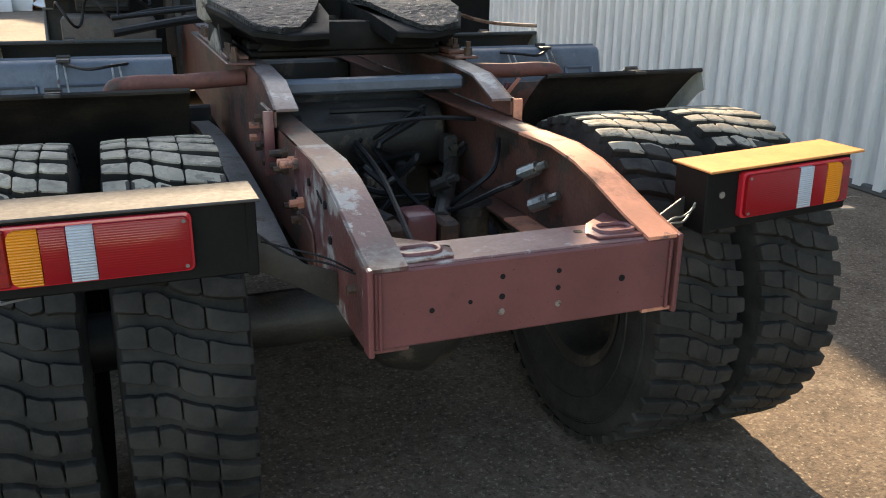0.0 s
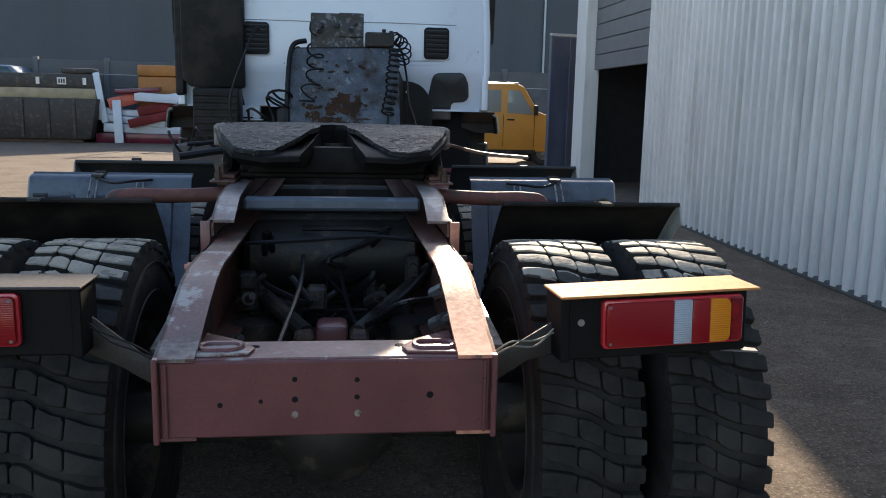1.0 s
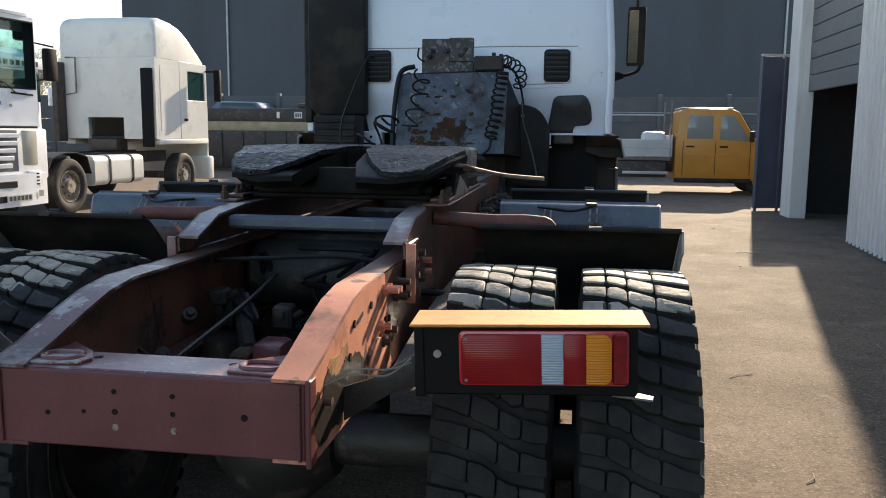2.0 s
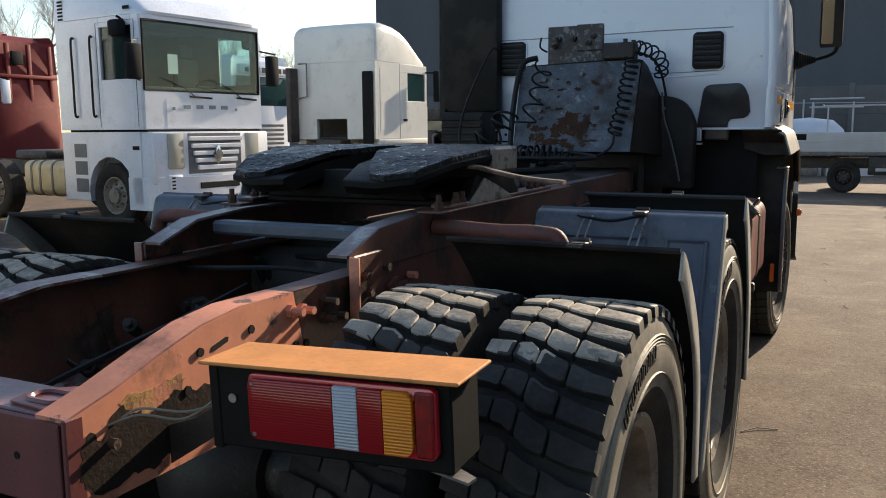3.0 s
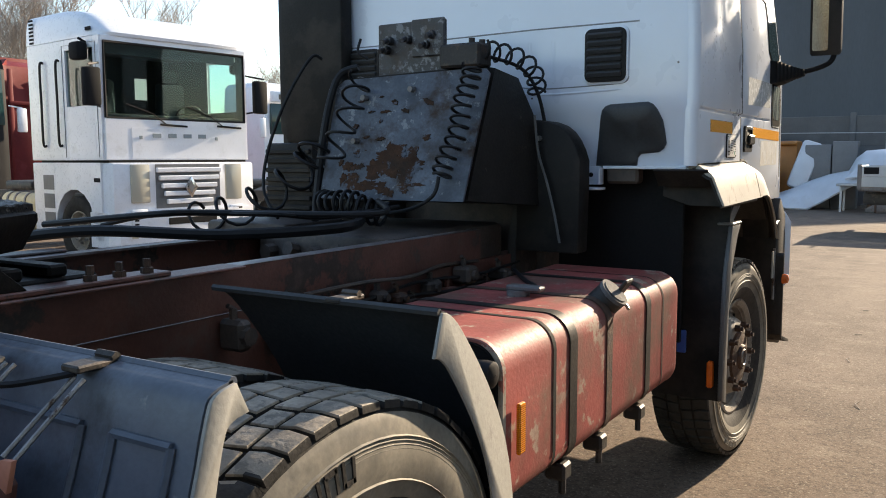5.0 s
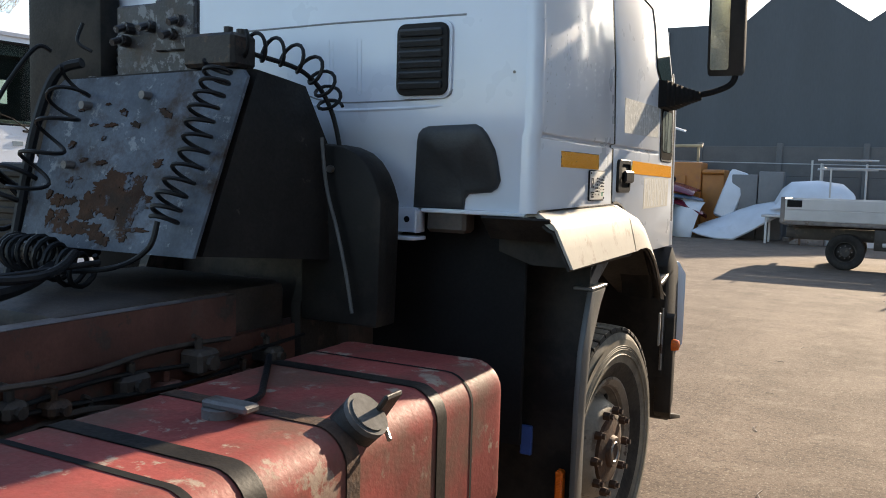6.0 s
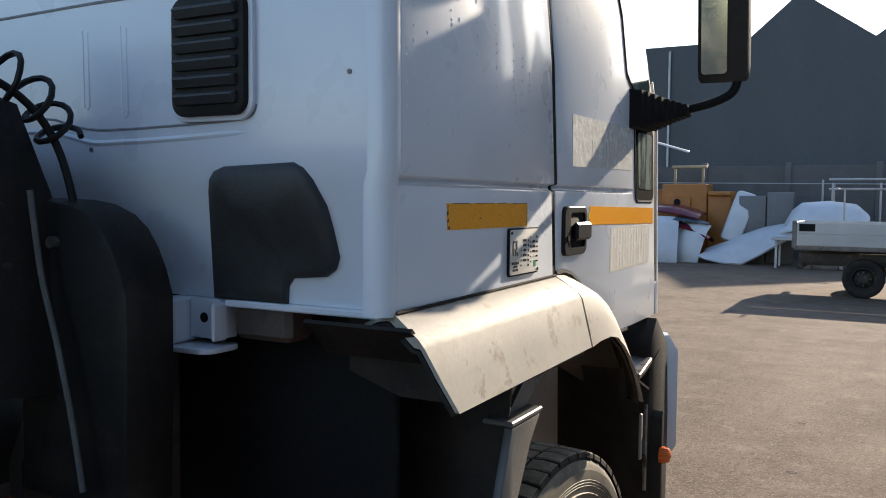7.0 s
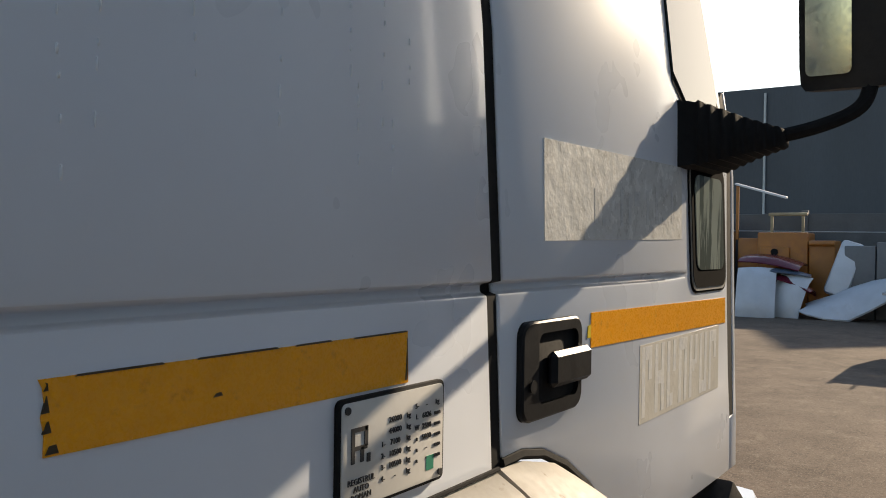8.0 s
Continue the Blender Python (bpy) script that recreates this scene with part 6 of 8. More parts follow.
def fenders_and_steps():
    for s in SIDES:
        # arch over the front wheel: rows of cross-sections along y
        prof = [(1.045, 1.508), (1.12, 1.535), (1.163, 1.543), (1.20, 1.523), (1.230, 1.504), (1.240, 1.488), (1.256, 1.424), (1.271, 1.364)]
        rear = (4.79, 4.735, 4.705, 4.69, 4.68, 4.684, 4.72, 4.757)
        ring = [(x, z, y) for (x, z), y in zip(prof, rear)] + [(x - 0.011, z - (0.014 if z > 1.495 else 0.0), y + 0.002) for (x, z), y in reversed(list(zip(prof, rear)))]
        bm = B()
        loft(bm, [[(s * x, y + (5.497 - y) * k, z + 0.009 * k) for x, z, y in ring] for k in (0.0, 0.01, 0.3, 0.65, 0.99, 1.0)])
        part("fender", bm, M["cream"], truck, "cream plastic front fender with grime along the cab", sharp=0.7)
        inner = [(x - 0.014, z - (0.018 if z > 1.495 else 0.004), y + 0.006) for (x, z), y in zip(prof, rear)]
        inner += [(x - 0.006, z - 0.006, y) for x, z, y in reversed(inner)]
        bm = B()
        loft(bm, [[(s * x, y + (5.49 - y) * k, z) for x, z, y in inner] for k in (0.0, 0.5, 1.0)])
        part("fender_lining", bm, M["black_plastic"], truck, "black underside of the fender")
        FRONT = ((5.507, 1.552, 1.372), (5.57, 1.549, 1.378), (5.66, 1.528, 1.378), (5.73, 1.494, 1.365), (5.80, 1.445, 1.33), (5.86, 1.393, 1.29), (5.94, 1.31, 1.22), (6.0, 1.22, 1.15), (6.02, 1.15, 1.12))
        bm = B()
        across = ((1.10, 0.07), (1.165, 0.0), (1.20, 0.12), (1.230, 0.23), (1.241, 0.32), (1.257, 0.66), (1.271, 1.0))
        loft(bm, [[(s * x, y, top - (top - low) * f) for x, f in across] + [(s * (x - 0.011), y, top - (top - low) * f - (0.014 if f < 0.3 else 0.0)) for x, f in reversed(across)] for y, top, low in FRONT])
        part("fender", bm, M["cream"], truck, "cream plastic front part of the fender", sharp=0.7)
        bm = B()
        loft(bm, [[(s * (x - 0.015), y, top - (top - low) * f - (0.02 if f < 0.3 else 0.004)) for x, f in across] + [(s * (x - 0.022), y, top - (top - low) * f - (0.028 if f < 0.3 else 0.008)) for x, f in reversed(across)] for y, top, low in FRONT])
        part("fender_lining", bm, M["black_plastic"], truck, "black underside of the fender")
        bm = B()
        tube(bm, [(s * 1.168, 4.705, 1.544), (s * 1.168, 5.1, 1.549), (s * 1.168, 5.5, 1.554)], 0.003, 6)
        part("joint_seal", bm, M["seal"], truck)
        bm = B()
        prism(bm, [(5.375, 1.336), (5.237, 1.341), (5.112, 1.255), (5.212, 1.257)], "x", *sorted((s * 1.188, s * 1.2)))
        part("fender_stay", bm, M["dull_steel"], truck, "dull metal stay under the fender")
        bm = B()
        prism(bm, [(s * 0.98, 1.528), (s * 1.195, 1.524), (s * 1.238, 1.47), (s * 1.25, 1.36), (s * 1.1, 1.36), (s * 0.98, 1.40)], "y", 4.83, 4.838)
        part("fender_end", bm, M["black_plastic"], truck, "dark end plate of the fender")
        # inner black liner and the splash wall behind the wheel
        bm = B()
        line = [(4.68, 1.52), (4.76, 1.45), (5.0, 1.46), (5.4, 1.5), (5.75, 1.42), (5.95, 1.24), (6.3, 1.1)]
        sheet(bm, line, s * 0.98, s * 1.215, 0.008)
        part("wheel_arch_liner", bm, M["black_plastic"], truck, "black wheel arch liner")
        bm = B()
        fine = [tuple(p)[:2] for p in curve([(5.13, 1.44, 0), (5.11, 1.3, 0), (5.085, 1.1, 0), (5.055, 0.85, 0), (5.05, 0.62, 0), (5.06, 0.42, 0)], 3)]
        sheet(bm, fine, s * 0.42, s * 1.215, 0.008)
        part("splash_guard", bm, M["black_plastic"], truck, "black splash guard behind the front wheel")
        bm = B()
        prism(bm, [(5.075, 1.255), (5.03, 1.15), (4.992, 1.05), (4.972, 0.85), (4.968, 0.45), (5.05, 0.42), (5.052, 0.85), (5.085, 1.05), (5.18, 1.2), (5.235, 1.255)], "x", s * 1.216, s * 1.236, 0.003)
        box(bm, *sorted((s * 1.165, s * 1.238)), 5.07, 5.245, 1.258, 1.27, 0.003)
        part("guard_lip", bm, M["lip_grey"], truck, "grey edge strip of the splash guard")
        bm = B()
        prism(bm, [(4.60, 1.44), (4.98, 1.46), (5.05, 1.30), (5.04, 0.5), (4.52, 0.52), (4.5, 1.2)], "x", s * 0.36, s * 0.40)
        part("inner_panel", bm, M["black_steel"], truck)
        bm = B()
        box(bm, *sorted((s * 1.16, s * 1.188)), 4.972, 5.01, 0.50, 0.625, 0.006)
        part("side_marker", bm, M["lens_orange"], truck, "amber side marker lamp")
        bm = B()
        box(bm, *sorted((s * 1.0, s * 1.045)), 5.03, 5.046, 0.64, 0.75, 0.004)
        part("sticker", bm, M["blue_sticker"], truck, "small blue label")
        # steps ahead of the front wheel, side indicator
        bm = B()
        prism(bm, [(6.36, 1.24), (6.46, 1.33), (6.62, 1.22), (6.655, 0.95), (6.65, 0.50), (6.58, 0.41), (6.42, 0.46), (6.38, 0.75)], "x", s * 0.85, s * 1.2, 0.01)
        part("step_well", bm, M["black_plastic"], truck, "black entry step housing")
        bm = B()
        prism(bm, [(6.39, 0.98), (6.42, 1.0), (6.43, 0.46), (6.39, 0.5)], "x", s * 1.16, s * 1.24, 0.004)
        prism(bm, [(6.43, 0.46), (6.66, 0.41), (6.66, 0.43), (6.43, 0.49)], "x", s * 1.12, s * 1.24, 0.004)
        part("step", bm, M["black_plastic"], truck)
        bm = B()
        prism(bm, [(6.28, 1.14), (6.5, 1.2), (6.5, 1.215), (6.28, 1.155)], "x", s * 1.1, s * 1.2, 0.004)
        part("step", bm, M["black_plastic"], truck)
        bm = B()
        lathe(bm, [(0.03, 0.0), (0.03, 0.012), (0.024, 0.028), (0.001, 0.034)], 16)
        for v in bm.verts:
            v.co = Vector((s * (1.235 + v.co.x * 1.15), 6.40 + v.co.y, 0.845 + v.co.z))
        part("side_indicator", bm, M["lens_orange"], truck, "round orange side indicator")
        bm = B()
        rows = []
        for z, g in ((0.72, 0.96), (0.8, 1.0), (1.17, 1.0), (1.23, 0.97)):
            rows.append([(s * x * g, y, z) for x, y in ((0.0, 6.62), (1.12, 6.62), (1.2, 6.665), (1.222, 6.70), (1.2, 6.76), (1.05, 6.81), (0.0, 6.83))])
        loft(bm, rows)
        part("bumper", bm, M["white_paint"], truck, "white front bumper corner")
        bm = B()
        rod(bm, (s * 1.19, 6.36, 1.03), (s * 1.19, 6.36, 0.72), 0.008, 6)
        part("step_edge", bm, M["bare"], truck)
        bm = B()
        box(bm, *sorted((s * 1.195, s * 1.205)), 6.25, 6.268, 0.86, 1.02, 0.003)
        part("step_edge", bm, M["pale_lip"], truck)
        bm = B()
        box(bm, *sorted((s * 1.1, s * 1.21)), 6.2, 6.36, 1.165, 1.185, 0.004, Matrix.Rotation(radians(12), 3, "X"))
        part("step_tread", bm, M["bare"], truck, "bright worn step tread")
        # mirror: wedge bracket, arm, housing, glass
        bm = B()
        rows = []
        ends = ((1.145, 6.13, 6.36, 1.985, 2.117), (1.2, 6.17, 6.37, 1.997, 2.112), (1.26, 6.27, 6.38, 2.024, 2.09), (1.318, 6.33, 6.38, 2.043, 2.073))
        for k in range(45):
            x = 1.145 + 0.173 * k / 44
            for a, b in zip(ends, ends[1:]):
                if x <= b[0] + 1e-6:
                    f = (x - a[0]) / (b[0] - a[0])
                    y0, y1, z0, z1 = (a[n_] + (b[n_] - a[n_]) * f for n_ in (1, 2, 3, 4))
                    break
            g = (0.0, 0.003, 0.0045, 0.003)[k % 4] * (0.25 if k < 14 else 1.15 - 0.5 * k / 44)
            rows.append([(s * x, y0 - g, z0 - g), (s * x, y1, z0 - g), (s * x, y1, z1 + g), (s * x, y0 - g, z1 + g)])
        loft(bm, rows)
        part("mirror_bracket", bm, M["seal"], truck, "black wedge-shaped mirror bracket with rubber ribs", sharp=1.2)
        bm = B()
        tube(bm, curve([(s * 1.28, 6.36, 2.059), (s * 1.37, 6.37, 2.078), (s * 1.437, 6.39, 2.108), (s * 1.46, 6.40, 2.145), (s * 1.463, 6.40, 2.2)], 6), 0.0145, 10)
        part("mirror_arm", bm, M["seal"], truck, "bent black mirror arm")
        bm = B()
        rows = []
        for z, g, d in ((2.152, 0.86, 0.07), (2.165, 0.97, 0.095), (2.2, 1.0, 0.105), (2.62, 1.0, 0.105), (2.66, 0.97, 0.095), (2.675, 0.86, 0.07)):
            rows.append([(s * (1.415 + (x - 1.415) * g), 6.36 + y * d / 0.105, z) for x, y in ((1.335, 0.0), (1.345, 0.05), (1.38, 0.09), (1.45, 0.105), (1.49, 0.085), (1.502, 0.03), (1.495, 0.0))])
        loft(bm, rows)
        mh = part("mirror", bm, M["black_plastic"], truck, "tall black exterior mirror")
        mh.matrix_basis = Matrix.Translation((0, 6.36, 2.41)) @ Matrix.Rotation(radians(6), 4, "X") @ Matrix.Translation((0, -6.36, -2.41))
        bm = B()
        rows = []
        for z, g, d in ((2.765, 0.9, 0.08), (2.78, 1.0, 0.1), (2.98, 1.0, 0.1), (2.995, 0.9, 0.08)):
            rows.append([(s * (1.415 + (x - 1.415) * g), 6.36 + y * d / 0.105, z) for x, y in ((1.335, 0.0), (1.345, 0.05), (1.38, 0.09), (1.45, 0.105), (1.49, 0.085), (1.502, 0.03), (1.495, 0.0))])
        loft(bm, rows)
        rod(bm, (s * 1.42, 6.4, 2.6), (s * 1.42, 6.4, 2.8), 0.014, 8)
        part("wide_mirror", bm, M["black_plastic"], truck, "small upper mirror")
        bm = B()
        prism(bm, [(s * x, z) for x, z in round_rect(1.348, 1.432, 2.18, 2.645, 0.012, 4)], "y", 6.352, 6.359)
        part("mirror_glass", bm, M["mirror_glass"], mh, "dusty mirror glass")


fenders_and_steps()


def behind_cab():
    # leaning equipment box with a worn plate
    bm = B()
    front = [(-0.31, 4.0, 1.39), (0.43, 4.01, 1.40), (0.433, 4.14, 1.72), (0.435, 4.235, 1.95), (0.36, 4.235, 1.965), (-0.28, 4.15, 1.935), (-0.315, 4.12, 1.90)]
    back = [(-0.31, 4.5, 1.39), (0.52, 4.52, 1.36), (0.50, 4.52, 1.72), (0.41, 4.5, 1.93), (0.33, 4.5, 1.955), (-0.28, 4.5, 1.9), (-0.32, 4.5, 1.86)]
    loft(bm, [front, back])
    rack = part("equipment_box", bm, M["dark_panel"], truck, "dark sheet-metal box behind the cab", sharp=1.3)
    bm = B()
    face = lambda x, z: 3.957 + 0.0114 * (x + 0.3) + (z - 1.39) * (0.278 + 0.195 * (x + 0.3))
    rows = []
    for x, z1 in ((-0.305, 1.895), (-0.27, 1.926), (-0.1, 1.932), (0.05, 1.938), (0.2, 1.944), (0.36, 1.952), (0.41, 1.947), (0.432, 1.925)):
        rows.append([(x, face(x, z) + d, z) for z, d in ((1.398, 0.0), (z1, 0.0), (z1, 0.012), (1.398, 0.012))])
    loft(bm, rows)
    part("worn_plate", bm, M["panel_worn"], rack, "worn blue-grey plate with bare and rusty patches")
    rng = random.Random(14)
    spots = [(rng.gauss(0.06, 0.07), rng.gauss(1.53, 0.05), rng.uniform(0.012, 0.05), rng.uniform(0.01, 0.04)) for _ in range(26)]
    spots += [(rng.gauss(-0.14, 0.06), rng.gauss(1.52, 0.03), rng.uniform(0.008, 0.03), rng.uniform(0.006, 0.02)) for _ in range(12)]
    spots += [(rng.uniform(-0.18, 0.22), rng.uniform(1.43, 1.47), rng.uniform(0.02, 0.05), rng.uniform(0.008, 0.02)) for _ in range(7)]
    spots += [(rng.uniform(-0.2, 0.2), rng.uniform(1.6, 1.86), rng.uniform(0.008, 0.022), rng.uniform(0.004, 0.011)) for _ in range(14)]
    for n_, (cx, cz, rx, rz) in enumerate(spots):
        bm = B()
        ph = rng.uniform(0, 6.28)
        reach = [1 + 0.28 * math.sin(2 * a + ph) + 0.18 * math.sin(5 * a + 2 * ph) + 0.12 * math.sin(9 * a + ph) + 0.1 * math.sin(14 * a + 3 * ph) + rng.uniform(-0.09, 0.09) for a in [2 * math.pi * k / 44 for k in range(44)]]
        ring_ = [(cx + rx * g * math.cos(2 * math.pi * k / 44), cz + rz * g * math.sin(2 * math.pi * k / 44)) for k, g in enumerate(reach)]
        lift = 0.0006 + 0.00003 * n_
        loft(bm, [[(x, face(x, z) - d, z + d * 0.27) for x, z in ring_] for d in (-0.004, lift)])
        part("rust_patch", bm, M["plate_rust"], rack, "brown blistered rust patch")
    bm = B()
    box(bm, -0.174, 0.19, 4.235, 4.25, 1.94, 2.178, 0.006)
    box(bm, 0.02, 0.19, 4.22, 4.236, 2.02, 2.182, 0.004)
    part("coupling_plate", bm, M["panel_dark"], rack, "worn upright plate for hose couplings")
    for x, z in ((-0.12, 2.06), (-0.1, 2.1), (0.0, 2.1), (0.1, 2.07), (0.13, 2.11), (-0.26, 1.93), (0.24, 2.02), (0.3, 2.03), (0.33, 2.0)):
        bm = B()
        rod(bm, (x, 4.20, z), (x, 4.235, z), 0.019, 10)
        rod(bm, (x, 4.17, z - 0.012), (x, 4.20, z), 0.012, 8)
        part("coupling", bm, M["panel_dark"], rack)
    for x, z in ((-0.14, 1.84), (0.09, 1.87), (-0.15, 1.65)):
        y = face(x, z) + 0.004
        bm = B()
        rod(bm, (x, y - 0.035, z), (x, y, z), 0.013, 10)
        part("boss", bm, M["dull_steel"], rack)
    bm = B()
    box(bm, 0.2, 0.40, 4.16, 4.27, 1.955, 2.055, 0.01)
    rod(bm, (0.33, 4.22, 2.06), (0.33, 4.22, 2.08), 0.014, 8)
    rod(bm, (0.38, 4.22, 2.05), (0.38, 4.22, 2.07), 0.014, 8)
    part("coupling_bracket", bm, M["grime_black"], rack)
    # coiled air hoses
    coils = ((((0.40, 4.10, 1.95), (0.392, 4.07, 1.85), (0.38, 4.035, 1.73), (0.362, 3.985, 1.60), (0.348, 3.94, 1.50)), 0.043, 12, 0.0065),
             (((-0.13, 4.05, 1.93), (-0.14, 4.0, 1.85), (-0.15, 3.97, 1.76), (-0.175, 3.94, 1.66), (-0.20, 3.92, 1.56)), 0.06, 4, 0.0065),
             (((0.39, 4.21, 2.035), (0.425, 4.28, 2.025), (0.463, 4.36, 2.004), (0.493, 4.435, 1.964), (0.496, 4.50, 1.916), (0.485, 4.55, 1.86)), 0.044, 7, 0.0062),
             (((-0.22, 3.9, 1.38), (-0.12, 3.86, 1.39), (0.0, 3.86, 1.37), (0.1, 3.88, 1.35)), 0.055, 9, 0.008),
             (((-1.083, 3.95, 1.275), (-0.728, 3.95, 1.368), (-0.413, 3.98, 1.526), (-0.36, 4.03, 1.62)), 0.085, 6, 0.0085))
    for pts, r, n, w in coils:
        bm = B()
        tube(bm, coil(pts, r, n), w, 6)
        part("coiled_hose", bm, M["hose"], rack, "black coiled air hose")
    for pts, w in ((((-0.2, 4.12, 1.98), (-0.29, 4.09, 1.94), (-0.318, 4.03, 1.75), (-0.325, 3.97, 1.45), (-0.3, 3.92, 1.3)), 0.017),
                   (((0.35, 3.92, 1.5), (0.33, 3.9, 1.42), (0.2, 3.88, 1.36), (-0.1, 3.86, 1.33)), 0.008),
                   (((0.40, 4.26, 2.0), (0.46, 4.42, 1.965), (0.497, 4.51, 1.87), (0.525, 4.545, 1.7), (0.53, 4.56, 1.5), (0.5, 4.54, 1.25)), 0.008),
                   (((-0.17, 4.1, 2.1), (-0.17, 4.08, 2.04), (-0.13, 4.1, 2.01)), 0.006)):
        bm = B()
        tube(bm, curve(pts, 8), w, 8)
        part("air_hose", bm, M["hose"], rack)
    bm = B()
    tube(bm, curve([(-0.52, 4.25, 2.05), (-0.55, 4.2, 2.05), (-0.62, 4.1, 1.85), (-0.70, 4.05, 1.6), (-0.68, 4.0, 1.42), (-0.55, 3.95, 1.3)], 8), 0.008, 8)
    part("air_hose", bm, M["hose"], rack)
    bm = B()
    tube(bm, curve([(0.515, 4.45, 1.76), (0.53, 4.46, 1.60), (0.572, 4.46, 1.47), (0.61, 4.46, 1.33), (0.637, 4.46, 1.2)], 8), 0.006, 8)
    part("air_hose", bm, M["tail_grey"], rack, "thin grey hose")
    # slack pile of hose over the frame
    for k, w, dx, dz in ((0, 0.02, 0.0, 0.0), (1, 0.012, 0.12, 0.05), (2, 0.009, -0.1, 0.03)):
        bm = B()
        z = 1.31 + dz
        tube(bm, curve([(-0.8, 2.7 + 0.25 * k, z - 0.03), (-0.4 + dx, 2.85 + 0.2 * k, z + 0.02), (-0.05 - dx, 3.15 + 0.05 * k, z + 0.02 * k), (0.22 + dx, 3.5, z + 0.015), (0.1 * k, 3.85, z + 0.04)], 8), w, 8)
        part("thick_cable", bm, M["hose"], truck, "thick black cable lying over the frame")
    # black round housing right of the box
    bm = B()
    prism(bm, [(0.40, 1.15), (0.705, 1.15), (0.712, 1.45), (0.712, 1.56), (0.695, 1.61), (0.674, 1.652), (0.645, 1.69), (0.61, 1.716), (0.56, 1.734), (0.5, 1.742), (0.40, 1.745)], "y", 4.5, 4.62, 0.012)
    part("air_duct", bm, M["black_plastic"], truck, "black rounded housing")
    bm = B()
    rod(bm, (0.52, 4.485, 1.66), (0.52, 4.5, 1.66), 0.012, 8)
    part("bolt", bm, M["bare"], truck)
    # tall intake stack on the left of the rear wall
    bm = B()
    prism(bm, [(-1.11, 1.72), (-1.05, 1.66), (-0.665, 1.66), (-0.665, 3.05), (-1.11, 3.05)], "y", 4.58, 4.682, 0.02)
    part("air_intake", bm, M["black_plastic"], truck, "tall black air intake stack")
    bm = B()
    box(bm, -1.0, -0.68, 4.35, 4.6, 1.28, 1.655, 0.02)
    af = part("air_filter", bm, M["black_plastic"], truck, "black ribbed air filter box")
    for k in range(7):
        bm = B()
        box(bm, -0.99, -0.69, 4.335, 4.3495, 1.31 + k * 0.048, 1.335 + k * 0.048, 0.004)
        part("rib", bm, M["black_plastic"], af)
    bm = B()
    box(bm, -1.08, -0.55, 4.0, 4.45, 1.0, 1.27, 0.02)
    part("battery_box", bm, M["grimy"], truck, "black battery box on the chassis")
    bm = B()
    box(bm, -0.34, 0.34, 3.6, 4.5, 1.05, 1.28, 0.03)
    for k in range(5):
        rod(bm, (-0.25 + 0.12 * k, 3.55, 1.2 + 0.02 * (k % 2)), (-0.25 + 0.12 * k, 3.62, 1.2), 0.03, 8)
    part("gearbox", bm, M["grimy"], truck, "dirty gearbox between the rails")
    bm = B()
    box(bm, -0.45, 0.45, 4.72, 6.4, 0.95, 1.52, 0.03)
    part("engine", bm, M["grimy"], truck, "dark engine under the cab")
    # Added black sheet: keeps daylight from showing through the open engine bay.
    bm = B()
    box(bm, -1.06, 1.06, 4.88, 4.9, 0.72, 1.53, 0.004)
    part("engine_apron", bm, M["seal"], truck, "added black sheet stopping light under the cab")
    # Added black strip that hides the white cab edge beside the stack.
    bm = B()
    box(bm, -1.168, -1.105, 4.66, 4.80, 1.60, 2.95, 0.012)
    part("corner_trim", bm, M["black_plastic"], truck, "added black strip hiding the cab's left edge")
    bm = B()
    rod(bm, (-0.12, 3.6, 1.02), (-0.02, 1.0, 0.7), 0.06, 14)
    part("drive_shaft", bm, M["black_steel"], truck)
    for s in SIDES:
        bm = B()
        rod(bm, (s * 0.45, 4.9, 0.72), (s * 0.45, 6.6, 0.72), 0.04, 8)
        part("front_spring", bm, M["black_steel"], truck)
    bm = B()
    rod(bm, (-0.95, 5.82, 0.5), (0.95, 5.82, 0.5), 0.06, 12)
    part("front_axle", bm, M["black_steel"], truck)


behind_cab()


# ---- the other vehicles in the yard ----
def plain_wheel(parent, x, y, R, width, along="y", face=1, rim="rim"):
    """A road wheel with its axle along x or y; face tells which end shows."""
    a = along
    bm = B()
    rr = R * 0.56
    lathe(bm, [(rr, -width * 0.36), (rr * 0.93, face * width * 0.1), (rr, face * width * 0.38), (rr * 1.03, face * width * 0.42), (rr * 0.97, face * width * 0.42), (rr * 0.86, face * width * 0.12), (rr * 0.72, face * width * 0.2), (rr * 0.5, face * width * 0.36), (rr * 0.46, face * width * 0.36), (rr * 0.42, face * width * 0.5), (0.002, face * width * 0.5)], 28, a)
    w = part("wheel", bm, M[rim], parent, at=(x, y, R))
    bm = B()
    h = width / 2
    lathe(bm, [(rr, -h * 0.72), (rr * 1.25, -h * 0.98), (R * 0.86, -h), (R * 0.95, -h * 0.93), (R, -h * 0.75), (R, h * 0.75), (R * 0.95, h * 0.93), (R * 0.86, h), (rr * 1.25, h * 0.98), (rr, h * 0.72)], 36, a)
    part("tyre", bm, M["rubber"], w)
    for k in range(8):
        t = 2 * math.pi * k / 8
        bm = B()
        c, s = rr * 0.6 * math.cos(t), rr * 0.6 * math.sin(t)
        p0, p1 = face * width * 0.26, face * width * 0.4
        rod(bm, (p0, c, s) if a == "x" else (c, p0, s), (p1, c, s) if a == "x" else (c, p1, s), rr * 0.07, 6)
        part("wheel_nut", bm, M["dull_steel"], w)
    return w


M["screen"] = glassy("green_tinted_screen", (0.52, 0.70, 0.68), 0.02, 1.0, ior=1.3)
